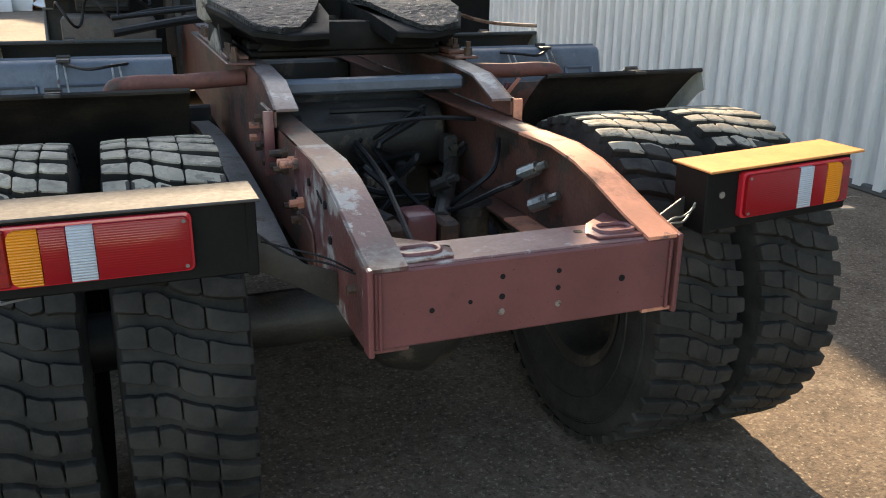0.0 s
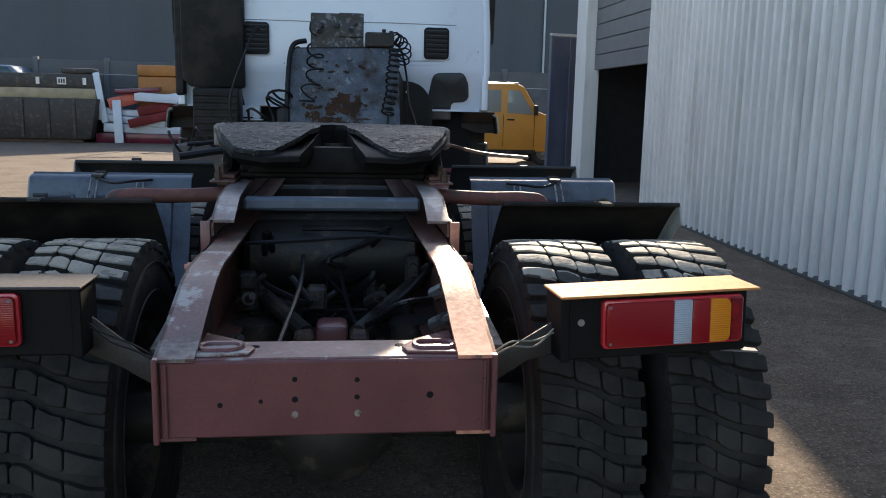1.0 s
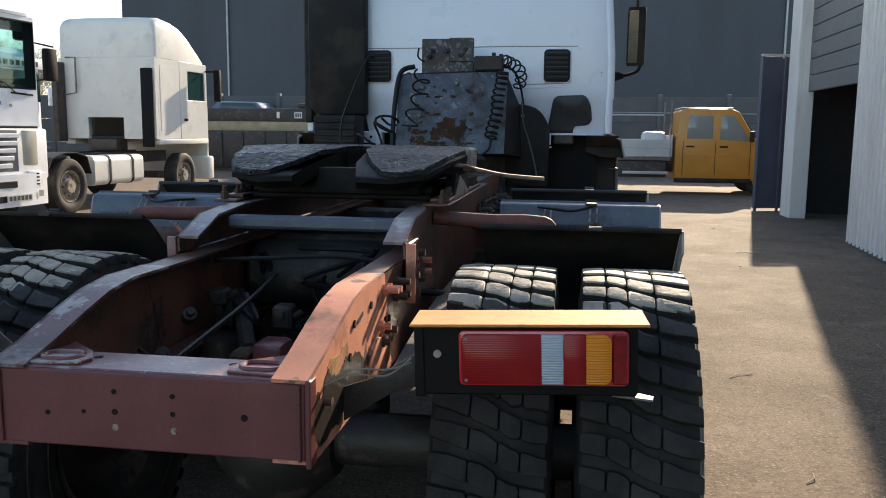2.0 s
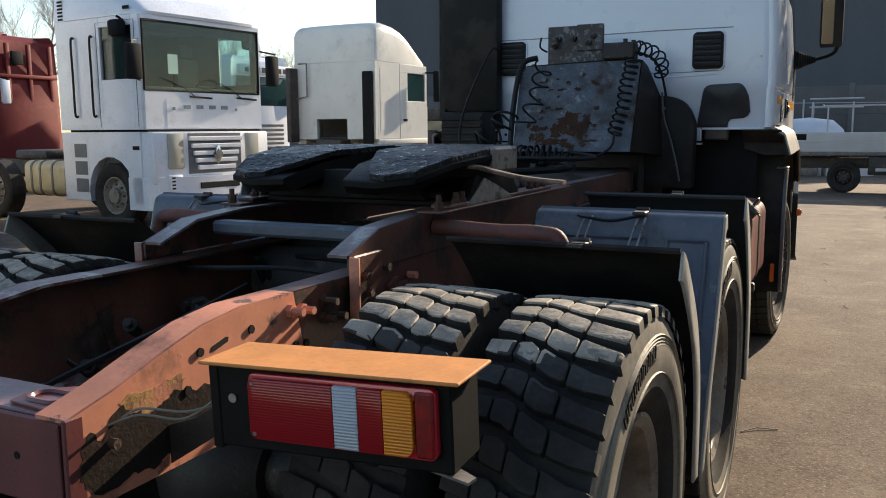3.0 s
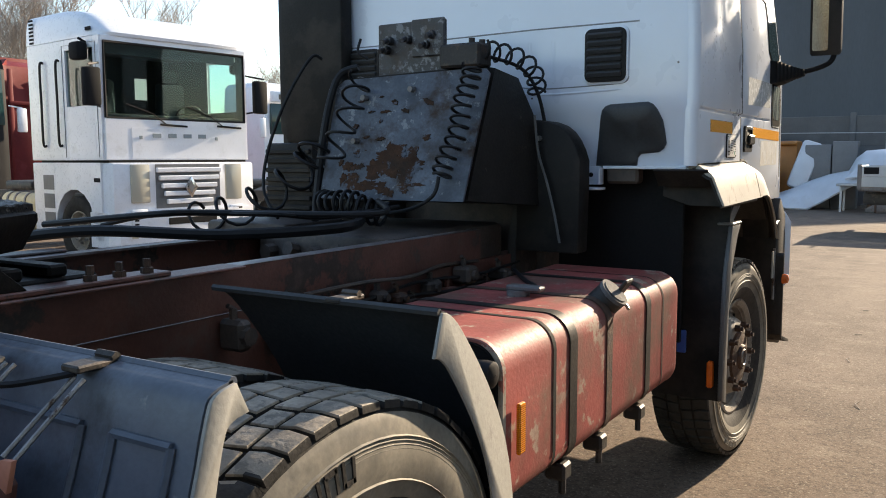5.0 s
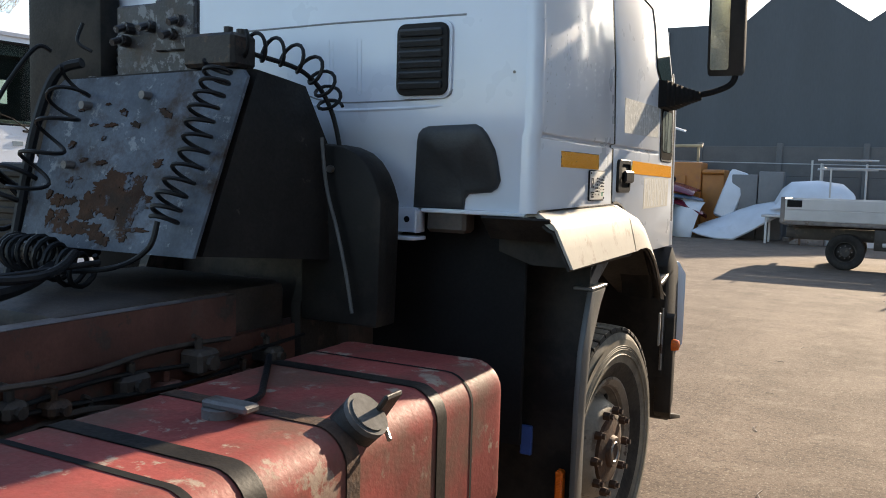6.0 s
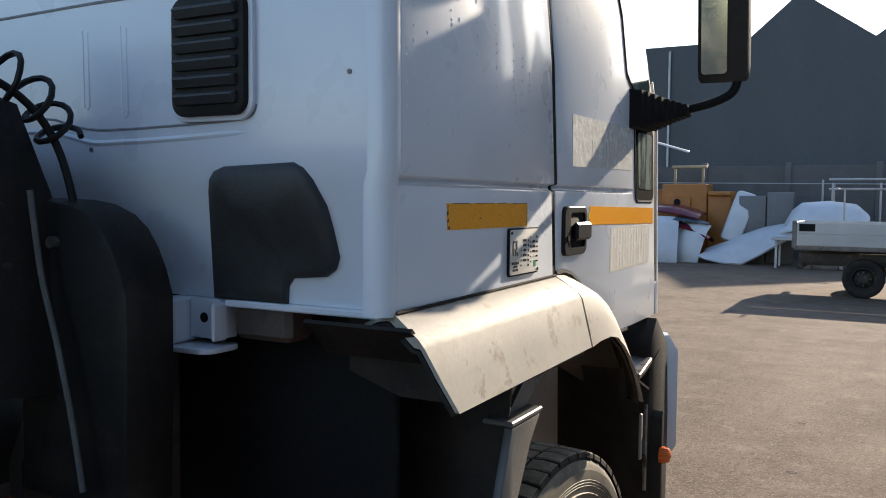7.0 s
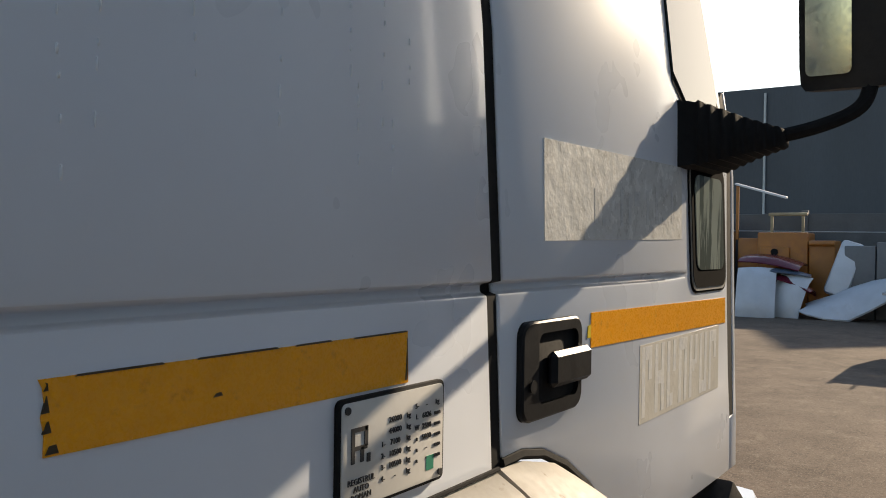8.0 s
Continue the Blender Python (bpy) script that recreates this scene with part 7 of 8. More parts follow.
M["name_grey"] = mat("grey_raised_blocks", (0.20, 0.24, 0.26), 0.4, var=0.1, bump=0.05)


def tall_lorry(name, label, m, group="", plain=False):
    """A flat-floored high lorry cab facing +x, its front at x = 0, with a bare tractor chassis behind."""
    t = thing(name, label, "truck", m, group)
    W = M["truck_white"]

    def bx(nm, a, mm=W, bev=0.01, lab="", parent=t):
        bm = B()
        box(bm, *a, bev)
        return part(nm, bm, mm, parent, lab)

    # cab: hollow, with real openings
    for s in SIDES:
        y = sorted((s * 1.19, s * 1.25))
        for nm, a in (("cab_side", (-2.05, -0.97, 1.56, 3.28)), ("door", (-0.968, -0.202, 1.56, 2.33)), ("door_frame", (-0.968, -0.202, 3.13, 3.28)), ("pillar", (-0.2, -0.03, 1.56, 3.28))):
            bm = B()
            box(bm, a[0], a[1], *y, a[2], a[3], 0.004)
            part(nm, bm, W, t, "white cab side wall" if nm == "cab_side" else "")
            bx("lining", (a[0], a[1], *sorted((s * 1.18, s * 1.189)), a[2] + 0.06, a[3]), M["cab_dark"], 0.0)
        g = bx("side_window", (-0.97, -0.2, s * 1.215 - 0.004, s * 1.215 + 0.004, 2.33, 3.13), M["screen"], 0.0)
        g.visible_shadow = False
        for x in (-1.62, -1.14):
            bm = B()
            tube(bm, curve([(x, s * 1.25, 1.78), (x, s * 1.3, 1.82), (x, s * 1.3, 2.4), (x, s * 1.3, 2.95), (x, s * 1.25, 3.0)], 5), 0.018, 8)
            part("grab_rail", bm, M["black_plastic"], t, "black upright grab rail")
        for k in range(7):
            bx("air_slot", (-1.99, -1.86, *sorted((s * 1.247, s * 1.256)), 3.3 + k * 0.055, 3.33 + k * 0.055), M["seal"], 0.002)
        bm = B()
        tube(bm, [(-1.04, s * 1.253, 1.6), (-1.04, s * 1.253, 3.2), (-0.12, s * 1.253, 3.2), (-0.12, s * 1.253, 1.6)], 0.005, 4)
        part("door_seam", bm, M["grille_grey"], t)
        bx("marker_lamp", (-0.35, -0.2, *sorted((s * 1.25, s * 1.262)), 3.36, 3.41), M["seal"], 0.004)
        if s < 0:
            # Dark panel added behind this window so no sky shows through.
            bx("curtain", (-0.98, -0.19, -1.178, -1.165, 2.3, 3.16), M["cab_dark"], 0.0)
        if plain and s > 0:
            continue
        # mirrors
        bm = B()
        rod(bm, (-0.05, s * 1.25, 2.3), (0.12, s * 1.5, 2.35), 0.015, 6)
        part("mirror_arm", bm, M["black_plastic"], t)
        bm = B()
        rod(bm, (-0.05, s * 1.25, 2.9), (0.12, s * 1.5, 2.85), 0.015, 6)
        arm = part("mirror_arm", bm, M["black_plastic"], t)
        bm = B()
        box(bm, 0.02, 0.14, *sorted((s * 1.32, s * 1.56)), 2.3, 2.82, 0.03)
        part("mirror", bm, M["seal"], arm, "black lorry mirror")
        bm = B()
        box(bm, -0.5, -0.25, *sorted((s * 1.27, s * 1.45)), 2.95, 3.2, 0.05)
        rod(bm, (-0.36, s * 1.25, 3.2), (-0.36, s * 1.36, 3.25), 0.02, 6)
        part("kerb_mirror", bm, M["seal"], t, "black kerb mirror over the side window")
    bx("cab_back", (-2.1, -2.04, -1.25, 1.25, 1.56, 3.28))
    bx("lining", (-2.035, -2.02, -1.17, 1.17, 1.63, 3.27), M["cab_dark"], 0.0)
    bx("headlining", (-2.0, -0.12, -1.17, 1.17, 3.24, 3.27), M["cab_dark"], 0.0)
    bx("sun_blind", (-0.14, -0.12, -1.1, 1.1, 3.05, 3.2), M["cab_dark"], 0.0)
    bx("cab_floor", (-2.05, -0.05, -1.2, 1.2, 1.56, 1.62), M["cab_dark"])
    bx("cab_front", (-0.06, 0.0, -1.22, 1.22, 1.56, 2.15), lab="white front panel")
    bx("front_flap", (0.001, 0.005, -0.82, 0.82, 1.585, 2.02), bev=0.001)
    bx("header", (-0.1, -0.01, -1.22, 1.22, 3.2, 3.29))
    bm = B()
    rows = []
    for z, f, h in ((3.285, 0.0, 1.25), (3.33, 0.01, 1.25), (3.37, -0.03, 1.245), (3.48, -0.18, 1.24), (3.59, -0.36, 1.225), (3.67, -0.6, 1.20), (3.71, -0.9, 1.15), (3.73, -1.2, 1.0)):
        half = [(-2.1, h), (-1.6, h), (f - 0.4, h), (f - 0.14, h * 0.985), (f - 0.04, h * 0.93), (f, h * 0.84), (f + 0.02, h * 0.4)]
        rows.append([(x, -y, z) for x, y in half] + [(x, y, z) for x, y in reversed(half)])
    loft(bm, rows)
    part("roof", bm, W, t, "high white moulded roof", sharp=0.9)
    g = bx("windscreen", (-0.03, -0.022, -1.19, 1.19, 2.15, 3.2), M["screen"], 0.0, "wide green-tinted windscreen")
    g.visible_shadow = False
    bm = B()
    tube(bm, [(-0.018, -1.19, 2.15), (-0.018, 1.19, 2.15), (-0.018, 1.19, 3.2), (-0.018, -1.19, 3.2), (-0.018, -1.19, 2.15)], 0.022, 6)
    part("screen_seal", bm, M["seal"], t)
    bx("dashboard", (-0.6, -0.08, -1.18, 1.18, 1.95, 2.22), M["cab_dark"], 0.05)
    for y in (-0.62, 0.62):
        bm = B()
        box(bm, -1.3, -1.12, y - 0.25, y + 0.25, 1.95, 2.8, 0.08)
        box(bm, -1.25, -0.75, y - 0.25, y + 0.25, 1.9, 2.05, 0.05)
        box(bm, -1.28, -1.15, y - 0.14, y + 0.14, 2.8, 3.02, 0.05)
        part("seat", bm, M["cab_dark"], t, "dark cab seat")
    bm = B()
    ring = [(-0.6 + 0.1 * math.cos(a), 0.55 + 0.22 * math.sin(a), 2.28 + 0.12 * math.cos(a)) for a in [2 * math.pi * k / 20 for k in range(21)]]
    tube(bm, ring, 0.014, 6, cap=False)
    rod(bm, (-0.6, 0.34, 2.28), (-0.6, 0.76, 2.28), 0.012, 6)
    part("steering_wheel", bm, M["seal"], t)
    if not plain:
        bx("paper_sheet", (-0.04, -0.036, -0.72, -0.53, 2.42, 2.72), M["paper"], 0.0)
        # maker's name as plain raised blocks, with two small end marks
        for y in (-0.42, -0.16, 0.10, 0.36):
            bx("name_block", (0.006, 0.016, y - 0.07, y + 0.07, 1.885, 1.945), M["name_grey"], 0.003)
        for y in (-0.68, 0.62):
            bx("end_mark", (0.006, 0.016, y - 0.025, y + 0.025, 1.86, 1.91), M["name_grey"], 0.004)
    for y0, a in ((-0.75, 14), (0.25, 10)):
        bm = B()
        rod(bm, (0.01, y0 + 0.5, 2.08), (0.01, y0 + 0.25, 2.24), 0.008, 6)
        rod(bm, (0.005, y0 + 0.3, 2.22), (0.005, y0 - 0.15, 2.36), 0.009, 6)
        rod(bm, (0.01, y0 + 0.4, 2.08), (0.01, y0 + 0.85, 2.06), 0.016, 6)
        part("wiper", bm, M["seal"], t)
    # lower front: grille, lamps, bumper
    bx("dark_gap", (-1.95, 0.0, -1.18, 1.18, 1.525, 1.56), M["seal"], 0.0)
    bx("lower_front", (-0.5, 0.14, -1.22, 1.22, 0.72, 1.525), W, 0.04, "white lower front")
    gr = bx("grille", (0.142, 0.15, -0.56, 0.56, 0.86, 1.5), M["grille_grey"], 0.01, "slatted grille")
    for k in range(5):
        bx("slat", (0.15, 0.2, -0.56 + 0.04 * k, 0.56 - 0.04 * k, 1.38 - k * 0.115, 1.45 - k * 0.115), W, 0.012, parent=gr)
    bm = B()
    prism(bm, [(0, 1.0), (0.11, 1.16), (0, 1.32), (-0.11, 1.16)], "x", 0.2, 0.215, 0.005)
    part("badge", bm, M["chrome"], gr, "plain diamond badge")
    bm = B()
    prism(bm, [(0, 1.06), (0.05, 1.16), (0, 1.26), (-0.05, 1.16)], "x", 0.216, 0.218)
    part("badge_middle", bm, M["grille_grey"], gr)
    for s in SIDES:
        bx("headlamp", (0.13, 0.17, *sorted((s * 0.66, s * 0.96)), 0.95, 1.5), M["lamp_glass"], 0.02, "tall yellowed headlamp")
        lv = bx("side_louvre", (0.15, 0.19, *sorted((s * 0.72, s * 0.98)), 0.6, 0.86), W, 0.02)
        for k in range(4):
            bx("louvre_slot", (0.188, 0.193, *sorted((s * 0.76, s * 0.94)), 0.635 + k * 0.055, 0.66 + k * 0.055), M["seal"], 0.0, parent=lv)
        bx("fog_lamp", (0.2, 0.205, *sorted((s * 0.9, s * 1.0)), 0.45, 0.55), M["lamp_glass"], 0.01)
    bm = B()
    loft(bm, [[(x, y, z) for x, y in ((-0.45, -1.25), (0.02, -1.25), (0.15, -1.15), (0.22, -0.7), (0.24, 0.0), (0.22, 0.7), (0.15, 1.15), (0.02, 1.25), (-0.45, 1.25))] for z in (0.32, 0.36, 0.78, 0.82)])
    bmp = part("bumper", bm, W, t, "white front bumper")
    bx("bumper_grille", (0.225, 0.245, -0.42, 0.42, 0.62, 0.72), M["seal"], 0.01, parent=bmp)
    bx("lower_grille", (0.23, 0.246, -0.3, 0.42, 0.4, 0.5), M["seal"], 0.01, parent=bmp)
    bx("number_plate", (0.246, 0.252, 0.18, 0.7, 0.40, 0.51), M["plate_w"], 0.002, parent=bmp)
    for k in range(6):
        bx("plate_bar", (0.252, 0.254, 0.22 + k * 0.08, 0.275 + k * 0.08, 0.42, 0.49), M["ink"], 0.0, parent=bmp)
    # flanks behind the front: wheel arch, steps
    for s in SIDES:
        y = sorted((s * 1.1, s * 1.25))
        bm = B()
        arch = [(-1.42, 0.42), (-1.42, 0.5)] + [(-0.88 + 0.56 * math.cos(radians(a)), 0.58 + 0.56 * math.sin(radians(a))) for a in range(180, -1, -20)] + [(-0.32, 0.42), (-0.12, 0.42), (-0.12, 1.525), (-1.42, 1.525)]
        prism(bm, arch, "x", -0.001, 0.001)
        for v in bm.verts:
            x, yy, z = v.co
            v.co = Vector((yy, (y[0] if x < 0 else y[1]), z))
        part("wheel_arch", bm, W, t, "white wheel arch panel")
        st = bx("step_panel", (-2.1, -1.42, *y, 0.42, 1.525), W, 0.01, "white panel with recessed steps")
        for k in range(3):
            bx("step", (-1.78, -1.46, *sorted((s * 1.249, s * 1.256)), 0.56 + k * 0.28, 0.78 + k * 0.28), M["grille_grey"], 0.01, parent=st)
        bx("latch", (-0.3, -0.14, *sorted((s * 1.25, s * 1.26)), 1.25, 1.31), M["seal"], 0.004)
        plain_wheel(t, -0.88, s * 1.06, 0.52, 0.32, "y", s)
        # tank and rear wheels
        bm = B()
        loft(bm, [[(x, y_, z) for y_, z in round_rect(*sorted((s * 0.6, s * 1.22)), 0.45, 1.05, 0.14, 5)] for x in (-3.3, -2.15)])
        tk = part("fuel_tank", bm, M["tank_yellow"], t, "yellowed fuel tank")
        for x in (-2.5, -2.85, -3.1):
            bm = B()
            loft(bm, [[(xx, y_, z) for y_, z in round_rect(*sorted((s * 0.59, s * 1.23)), 0.44, 1.06, 0.145, 5)] for xx in (x - 0.025, x + 0.025)])
            part("strap", bm, M["dull_steel"], tk)
        plain_wheel(t, -4.3, s * 1.07, 0.52, 0.32, "y", s)
        bx("chassis_rail", (-5.6, -0.4, *sorted((s * 0.34, s * 0.42)), 0.75, 1.02), M["black_steel"], 0.01)
    bx("axle", (-0.96, -0.8, -1.0, 1.0, 0.44, 0.6), M["black_steel"], 0.03)
    bx("axle", (-4.4, -4.2, -1.0, 1.0, 0.42, 0.62), M["black_steel"], 0.03)
    bx("coupling", (-4.8, -3.8, -0.5, 0.5, 1.03, 1.2), M["black_steel"], 0.05)
    bx("engine_block", (-1.9, -0.5, -0.5, 0.5, 0.5, 1.45), M["black_steel"], 0.03)
    return t


tall_lorry("lorry", "white high-cab lorry tractor with a tinted windscreen", pose(-7.9, 9.75, 0, 0, 0, -6.6), "parked lorries")
tall_lorry("lorry", "white high-cab lorry tractor parked in the row", pose(-10.0, 6.0, 0, 0, 0, -5) @ Matrix.Scale(1.05, 4), "parked lorries", True)


def sleeper_lorry():
    """A cream tractor unit seen from behind: heads along +y, rear wall at y = 0."""
    t = thing("sleeper_lorry", "cream-white sleeper lorry with a high roof and bare chassis", "truck", pose(-9.12, 15.35, 0, 0, 0, -2), "parked lorries")
    C = M["truck_cream"]

    def bx(nm, a, mm=C, bev=0.01, lab="", parent=t):
        bm = B()
        box(bm, *a, bev)
        return part(nm, bm, mm, parent, lab)

    bm = B()
    cut = [(-1.12, 1.32), (-0.5, 1.32), (-0.5, 1.78), (0.35, 1.78), (0.35, 1.32), (1.12, 1.32), (1.12, 3.05), (-1.12, 3.05)]
    prism(bm, cut, "y", 0.0, 0.1)
    part("rear_wall", bm, C, t, "cream rear wall with a cut-out")
    for s in SIDES:
        bx("side_wall", (*sorted((s * 1.06, s * 1.12)), 0.101, 1.05, 1.32, 3.05), C, 0.01, "cream side wall")
        bx("door", (*sorted((s * 1.065, s * 1.125)), 1.06, 2.35, 1.32, 2.2), C, 0.01, "cream door")
        bx("door_frame", (*sorted((s * 1.065, s * 1.12)), 1.06, 2.35, 2.85, 3.05), C, 0.01)
        bx("door_post", (*sorted((s * 1.065, s * 1.122)), 1.06, 1.42, 2.201, 2.849), C, 0.006)
        bx("door_post", (*sorted((s * 1.065, s * 1.122)), 2.25, 2.35, 2.201, 2.849), C, 0.006)
        bx("door_window", (*sorted((s * 1.08, s * 1.095)), 1.42, 2.25, 2.2, 2.85), M["windscreen"], 0.0, "dark door window")
        bx("side_flap", (*sorted((s * 1.121, s * 1.125)), 0.2, 0.95, 1.5, 2.9), C, 0.003)
        bx("handle", (*sorted((s * 1.122, s * 1.14)), 1.2, 1.38, 1.72, 1.78), M["seal"], 0.008)
        bx("sill", (*sorted((s * 0.9, s * 1.14)), 0.1, 2.35, 1.2, 1.318), C, 0.02)
        bx("wind_deflector", (*sorted((s * 1.0, s * 1.13)), -0.32, -0.012, 1.25, 2.95) if s < 0 else (0.84, 1.08, -0.12, -0.012, 1.15, 2.82), M["grimy"] if s < 0 else M["seal"], 0.02, "side deflector")
        bm = B()
        rod(bm, (s * 1.12, 2.28, 2.9), (s * 1.4, 2.42, 2.9), 0.02, 6)
        box(bm, *sorted((s * 1.3, s * 1.45)), 2.34, 2.48, 2.2, 2.95, 0.03)
        part("mirror", bm, M["seal"], t, "black mirror on an arm")
        plain_wheel(t, s * 1.0, 1.15, 0.5, 0.3, "x", s)
        plain_wheel(t, s * 1.02, -3.1, 0.5, 0.32, "x", s)
        bx("chassis_rail", (*sorted((s * 0.34, s * 0.42)), -4.6, 1.6, 0.8, 1.05), M["black_steel"], 0.01)
        bm = B()
        loft(bm, [[(x, y, z) for x, z in round_rect(*sorted((s * 0.5, s * 1.13)), 0.45, 1.02, 0.12, 5)] for y in (-2.3, -0.6)])
        tk = part("fuel_tank", bm, M["truck_cream"], t, "pale fuel tank with a strap")
        for y in (-1.8, -1.0):
            bm = B()
            loft(bm, [[(x, yy, z) for x, z in round_rect(*sorted((s * 0.49, s * 1.14)), 0.44, 1.03, 0.125, 5)] for yy in (y - 0.03, y + 0.03)])
            part("strap", bm, M["seal"], tk)
        bm = B()
        sheet(bm, [(-3.7, 0.85), (-3.6, 1.02), (-3.3, 1.1), (-2.9, 1.1), (-2.6, 1.02), (-2.48, 0.7)], s * 0.82, s * 1.18, 0.015)
        part("mudguard", bm, M["black_plastic"], t)
    bx("cab_floor", (-1.06, 1.06, 0.1, 2.35, 1.32, 1.38), M["cab_dark"])
    bx("front_panel", (-1.1, 1.1, 2.35, 2.43, 0.5, 2.1), C, 0.03)
    bx("windscreen", (-1.05, 1.05, 2.37, 2.39, 2.1, 3.04), M["windscreen"], 0.0)
    bx("bumper", (-1.2, 1.2, 2.2, 2.5, 0.35, 0.9), C, 0.05)
    bm = B()
    rows = []
    for y, hw, zt in ((0.0, 1.09, 3.74), (0.02, 1.11, 3.82), (0.1, 1.12, 3.89), (0.45, 1.12, 3.93), (0.8, 1.12, 3.90), (1.2, 1.11, 3.80), (1.55, 1.09, 3.64), (1.9, 1.06, 3.42), (2.25, 1.03, 3.2), (2.4, 1.0, 3.12)):
        arc = [(hw, 3.054), (hw, zt - 0.3 * (zt - 3.05)), (hw * 0.99, zt - 0.17 * (zt - 3.05)), (hw * 0.95, zt - 0.07 * (zt - 3.05)), (hw * 0.85, zt - 0.015), (hw * 0.5, zt)]
        rows.append([(-x, y, z) for x, z in arc] + [(x, y, z) for x, z in reversed(arc)])
    loft(bm, rows)
    part("roof", bm, C, t, "rounded high roof", sharp=0.8)
    bm = B()
    tube(bm, [(-0.95, -0.05, 3.05), (-0.7, -0.08, 3.05), (-0.7, -0.08, 2.3), (-1.0, -0.08, 2.25)], 0.02, 6)
    part("pipe", bm, M["dull_steel"], t)
    bx("equipment", (-0.45, 0.25, -0.15, 0.3, 1.06, 1.32), M["grimy"], 0.04)
    bx("coupling", (-0.48, 0.48, -3.6, -2.6, 1.06, 1.2), M["black_steel"], 0.05)
    bx("axle", (-1.0, 1.0, -3.2, -3.0, 0.42, 0.6), M["black_steel"], 0.03)
    bx("axle", (-1.0, 1.0, 1.07, 1.23, 0.42, 0.58), M["black_steel"], 0.03)


sleeper_lorry()


def far_lorry(name, label, m, cab, screen_z=(2.0, 2.95), top=3.5, grille=True, body=None):
    t = thing(name, label, "truck", m, "parked lorries")

    def bx(nm, a, mm, bev=0.02, lab="", parent=t):
        bm = B()
        box(bm, *a, bev)
        return part(nm, bm, mm, parent, lab)

    bm = B()
    loft(bm, [[(x, y * h, z) for x, y in ((-2.1, -1.22), (-0.15, -1.22), (f, -1.0), (f, 1.0), (-0.15, 1.22), (-2.1, 1.22))] for z, h, f in ((0.7, 1.0, 0.0), (screen_z[0], 1.0, 0.0), (screen_z[1], 0.98, -0.12), (top - 0.15, 0.95, -0.3), (top, 0.85, -0.6))])
    part("cab", bm, M[cab], t, "lorry cab")
    bm = B()
    prism(bm, [(-1.08, screen_z[0]), (1.08, screen_z[0]), (1.04, screen_z[1]), (-1.04, screen_z[1])], "x", -0.09, 0.02, 0.01)
    if body:
        bm.free()
        for k in range(4):
            bx("front_rib", (-0.1, -0.02, -1.1 + k * 0.65, -0.98 + k * 0.65, 0.9, 3.85), M[cab], 0.02)
        bx("front_rib", (-0.1, 0.0, -1.1, 1.1, 2.95, 3.05), M[cab], 0.02)
        bx("vent", (-0.06, 0.01, -0.3, 0.05, 3.3, 3.65), M["seal"], 0.02)
    else:
        part("windscreen", bm, M["windscreen"], t, "dark windscreen")
    if grille:
        for k in range(7):
            bx("grille_slat", (0.0, 0.04, -0.8, 0.8, 0.8 + k * 0.14, 0.88 + k * 0.14), M["grille_grey"], 0.01)
    bx("bumper", (-0.4, 0.12, -1.24, 1.24, 0.35, 0.78), M[cab], 0.04)
    for s in SIDES:
        bx("headlamp", (0.11, 0.14, *sorted((s * 0.75, s * 1.1)), 0.52, 0.7), M["lamp_glass"], 0.01)
        bm = B()
        rod(bm, (-0.05, s * 1.2, 2.8), (0.1, s * 1.45, 2.75), 0.015, 6)
        box(bm, 0.02, 0.12, *sorted((s * 1.34, s * 1.55)), 2.2, 2.75, 0.03)
        if not body:
            part("mirror", bm, M["truck_white"], t)
        else:
            bm.free()
        plain_wheel(t, -0.9, s * 1.05, 0.5, 0.3, "y", s)
        plain_wheel(t, -4.6, s * 1.05, 0.5, 0.3, "y", s)
        bx("chassis_rail", (-5.8, -0.5, *sorted((s * 0.34, s * 0.42)), 0.72, 0.95), M["black_steel"], 0.01)
    if body:
        bm = B()
        box(bm, -7.2, -2.3, -1.24, 1.24, 1.05, body[1], 0.03)
        bd = part("tipper_body", bm, M[body[0]], t, "red steel tipper body")
        for k in range(6):
            for s in SIDES:
                bx("body_rib", (-7.1 + k * 0.95, -6.98 + k * 0.95, *sorted((s * 1.24, s * 1.32)), 1.08, body[1] - 0.05), M[body[0]], 0.01, parent=bd)
    return t


far_lorry("box_lorry", "dark grey lorry with a tinted screen, parked behind", pose(-16.6, 11.05, 0, 0, 0, -4), "lorry_black", (2.35, 3.62), 3.95, False)
far_lorry("tipper_lorry", "faded red tipper lorry parked behind the row", pose(-18.4, 14.5, 0, 0, 0, 0), "red_metal", (2.2, 3.1), 4.1, False, ("red_metal", 4.4))
far_lorry("grille_lorry", "white lorry with a slatted grille behind the row", pose(-15.2, 20.6, 0, 0, 0, -8), "truck_white", (2.3, 3.2), 3.85)
VISOR_ON = bpy.context.scene.objects["grille_lorry"]
bm = B()
box(bm, 0.0, 0.16, -1.1, 1.1, 3.24, 3.55, 0.03)
visor = part("sun_visor", bm, M["truck_white"], VISOR_ON, "white visor with dark printed bars")
for k in range(8):
    bm = B()
    box(bm, 0.162, 0.166, -0.9 + k * 0.23, -0.74 + k * 0.23, 3.31, 3.46, 0)
    part("print_bar", bm, M["ink"], visor)
far_lorry("grille_lorry", "white lorry farther down the row", pose(-12.8, 0.6, 0, 0, 0, -4), "truck_white", (2.0, 3.0), 3.6)


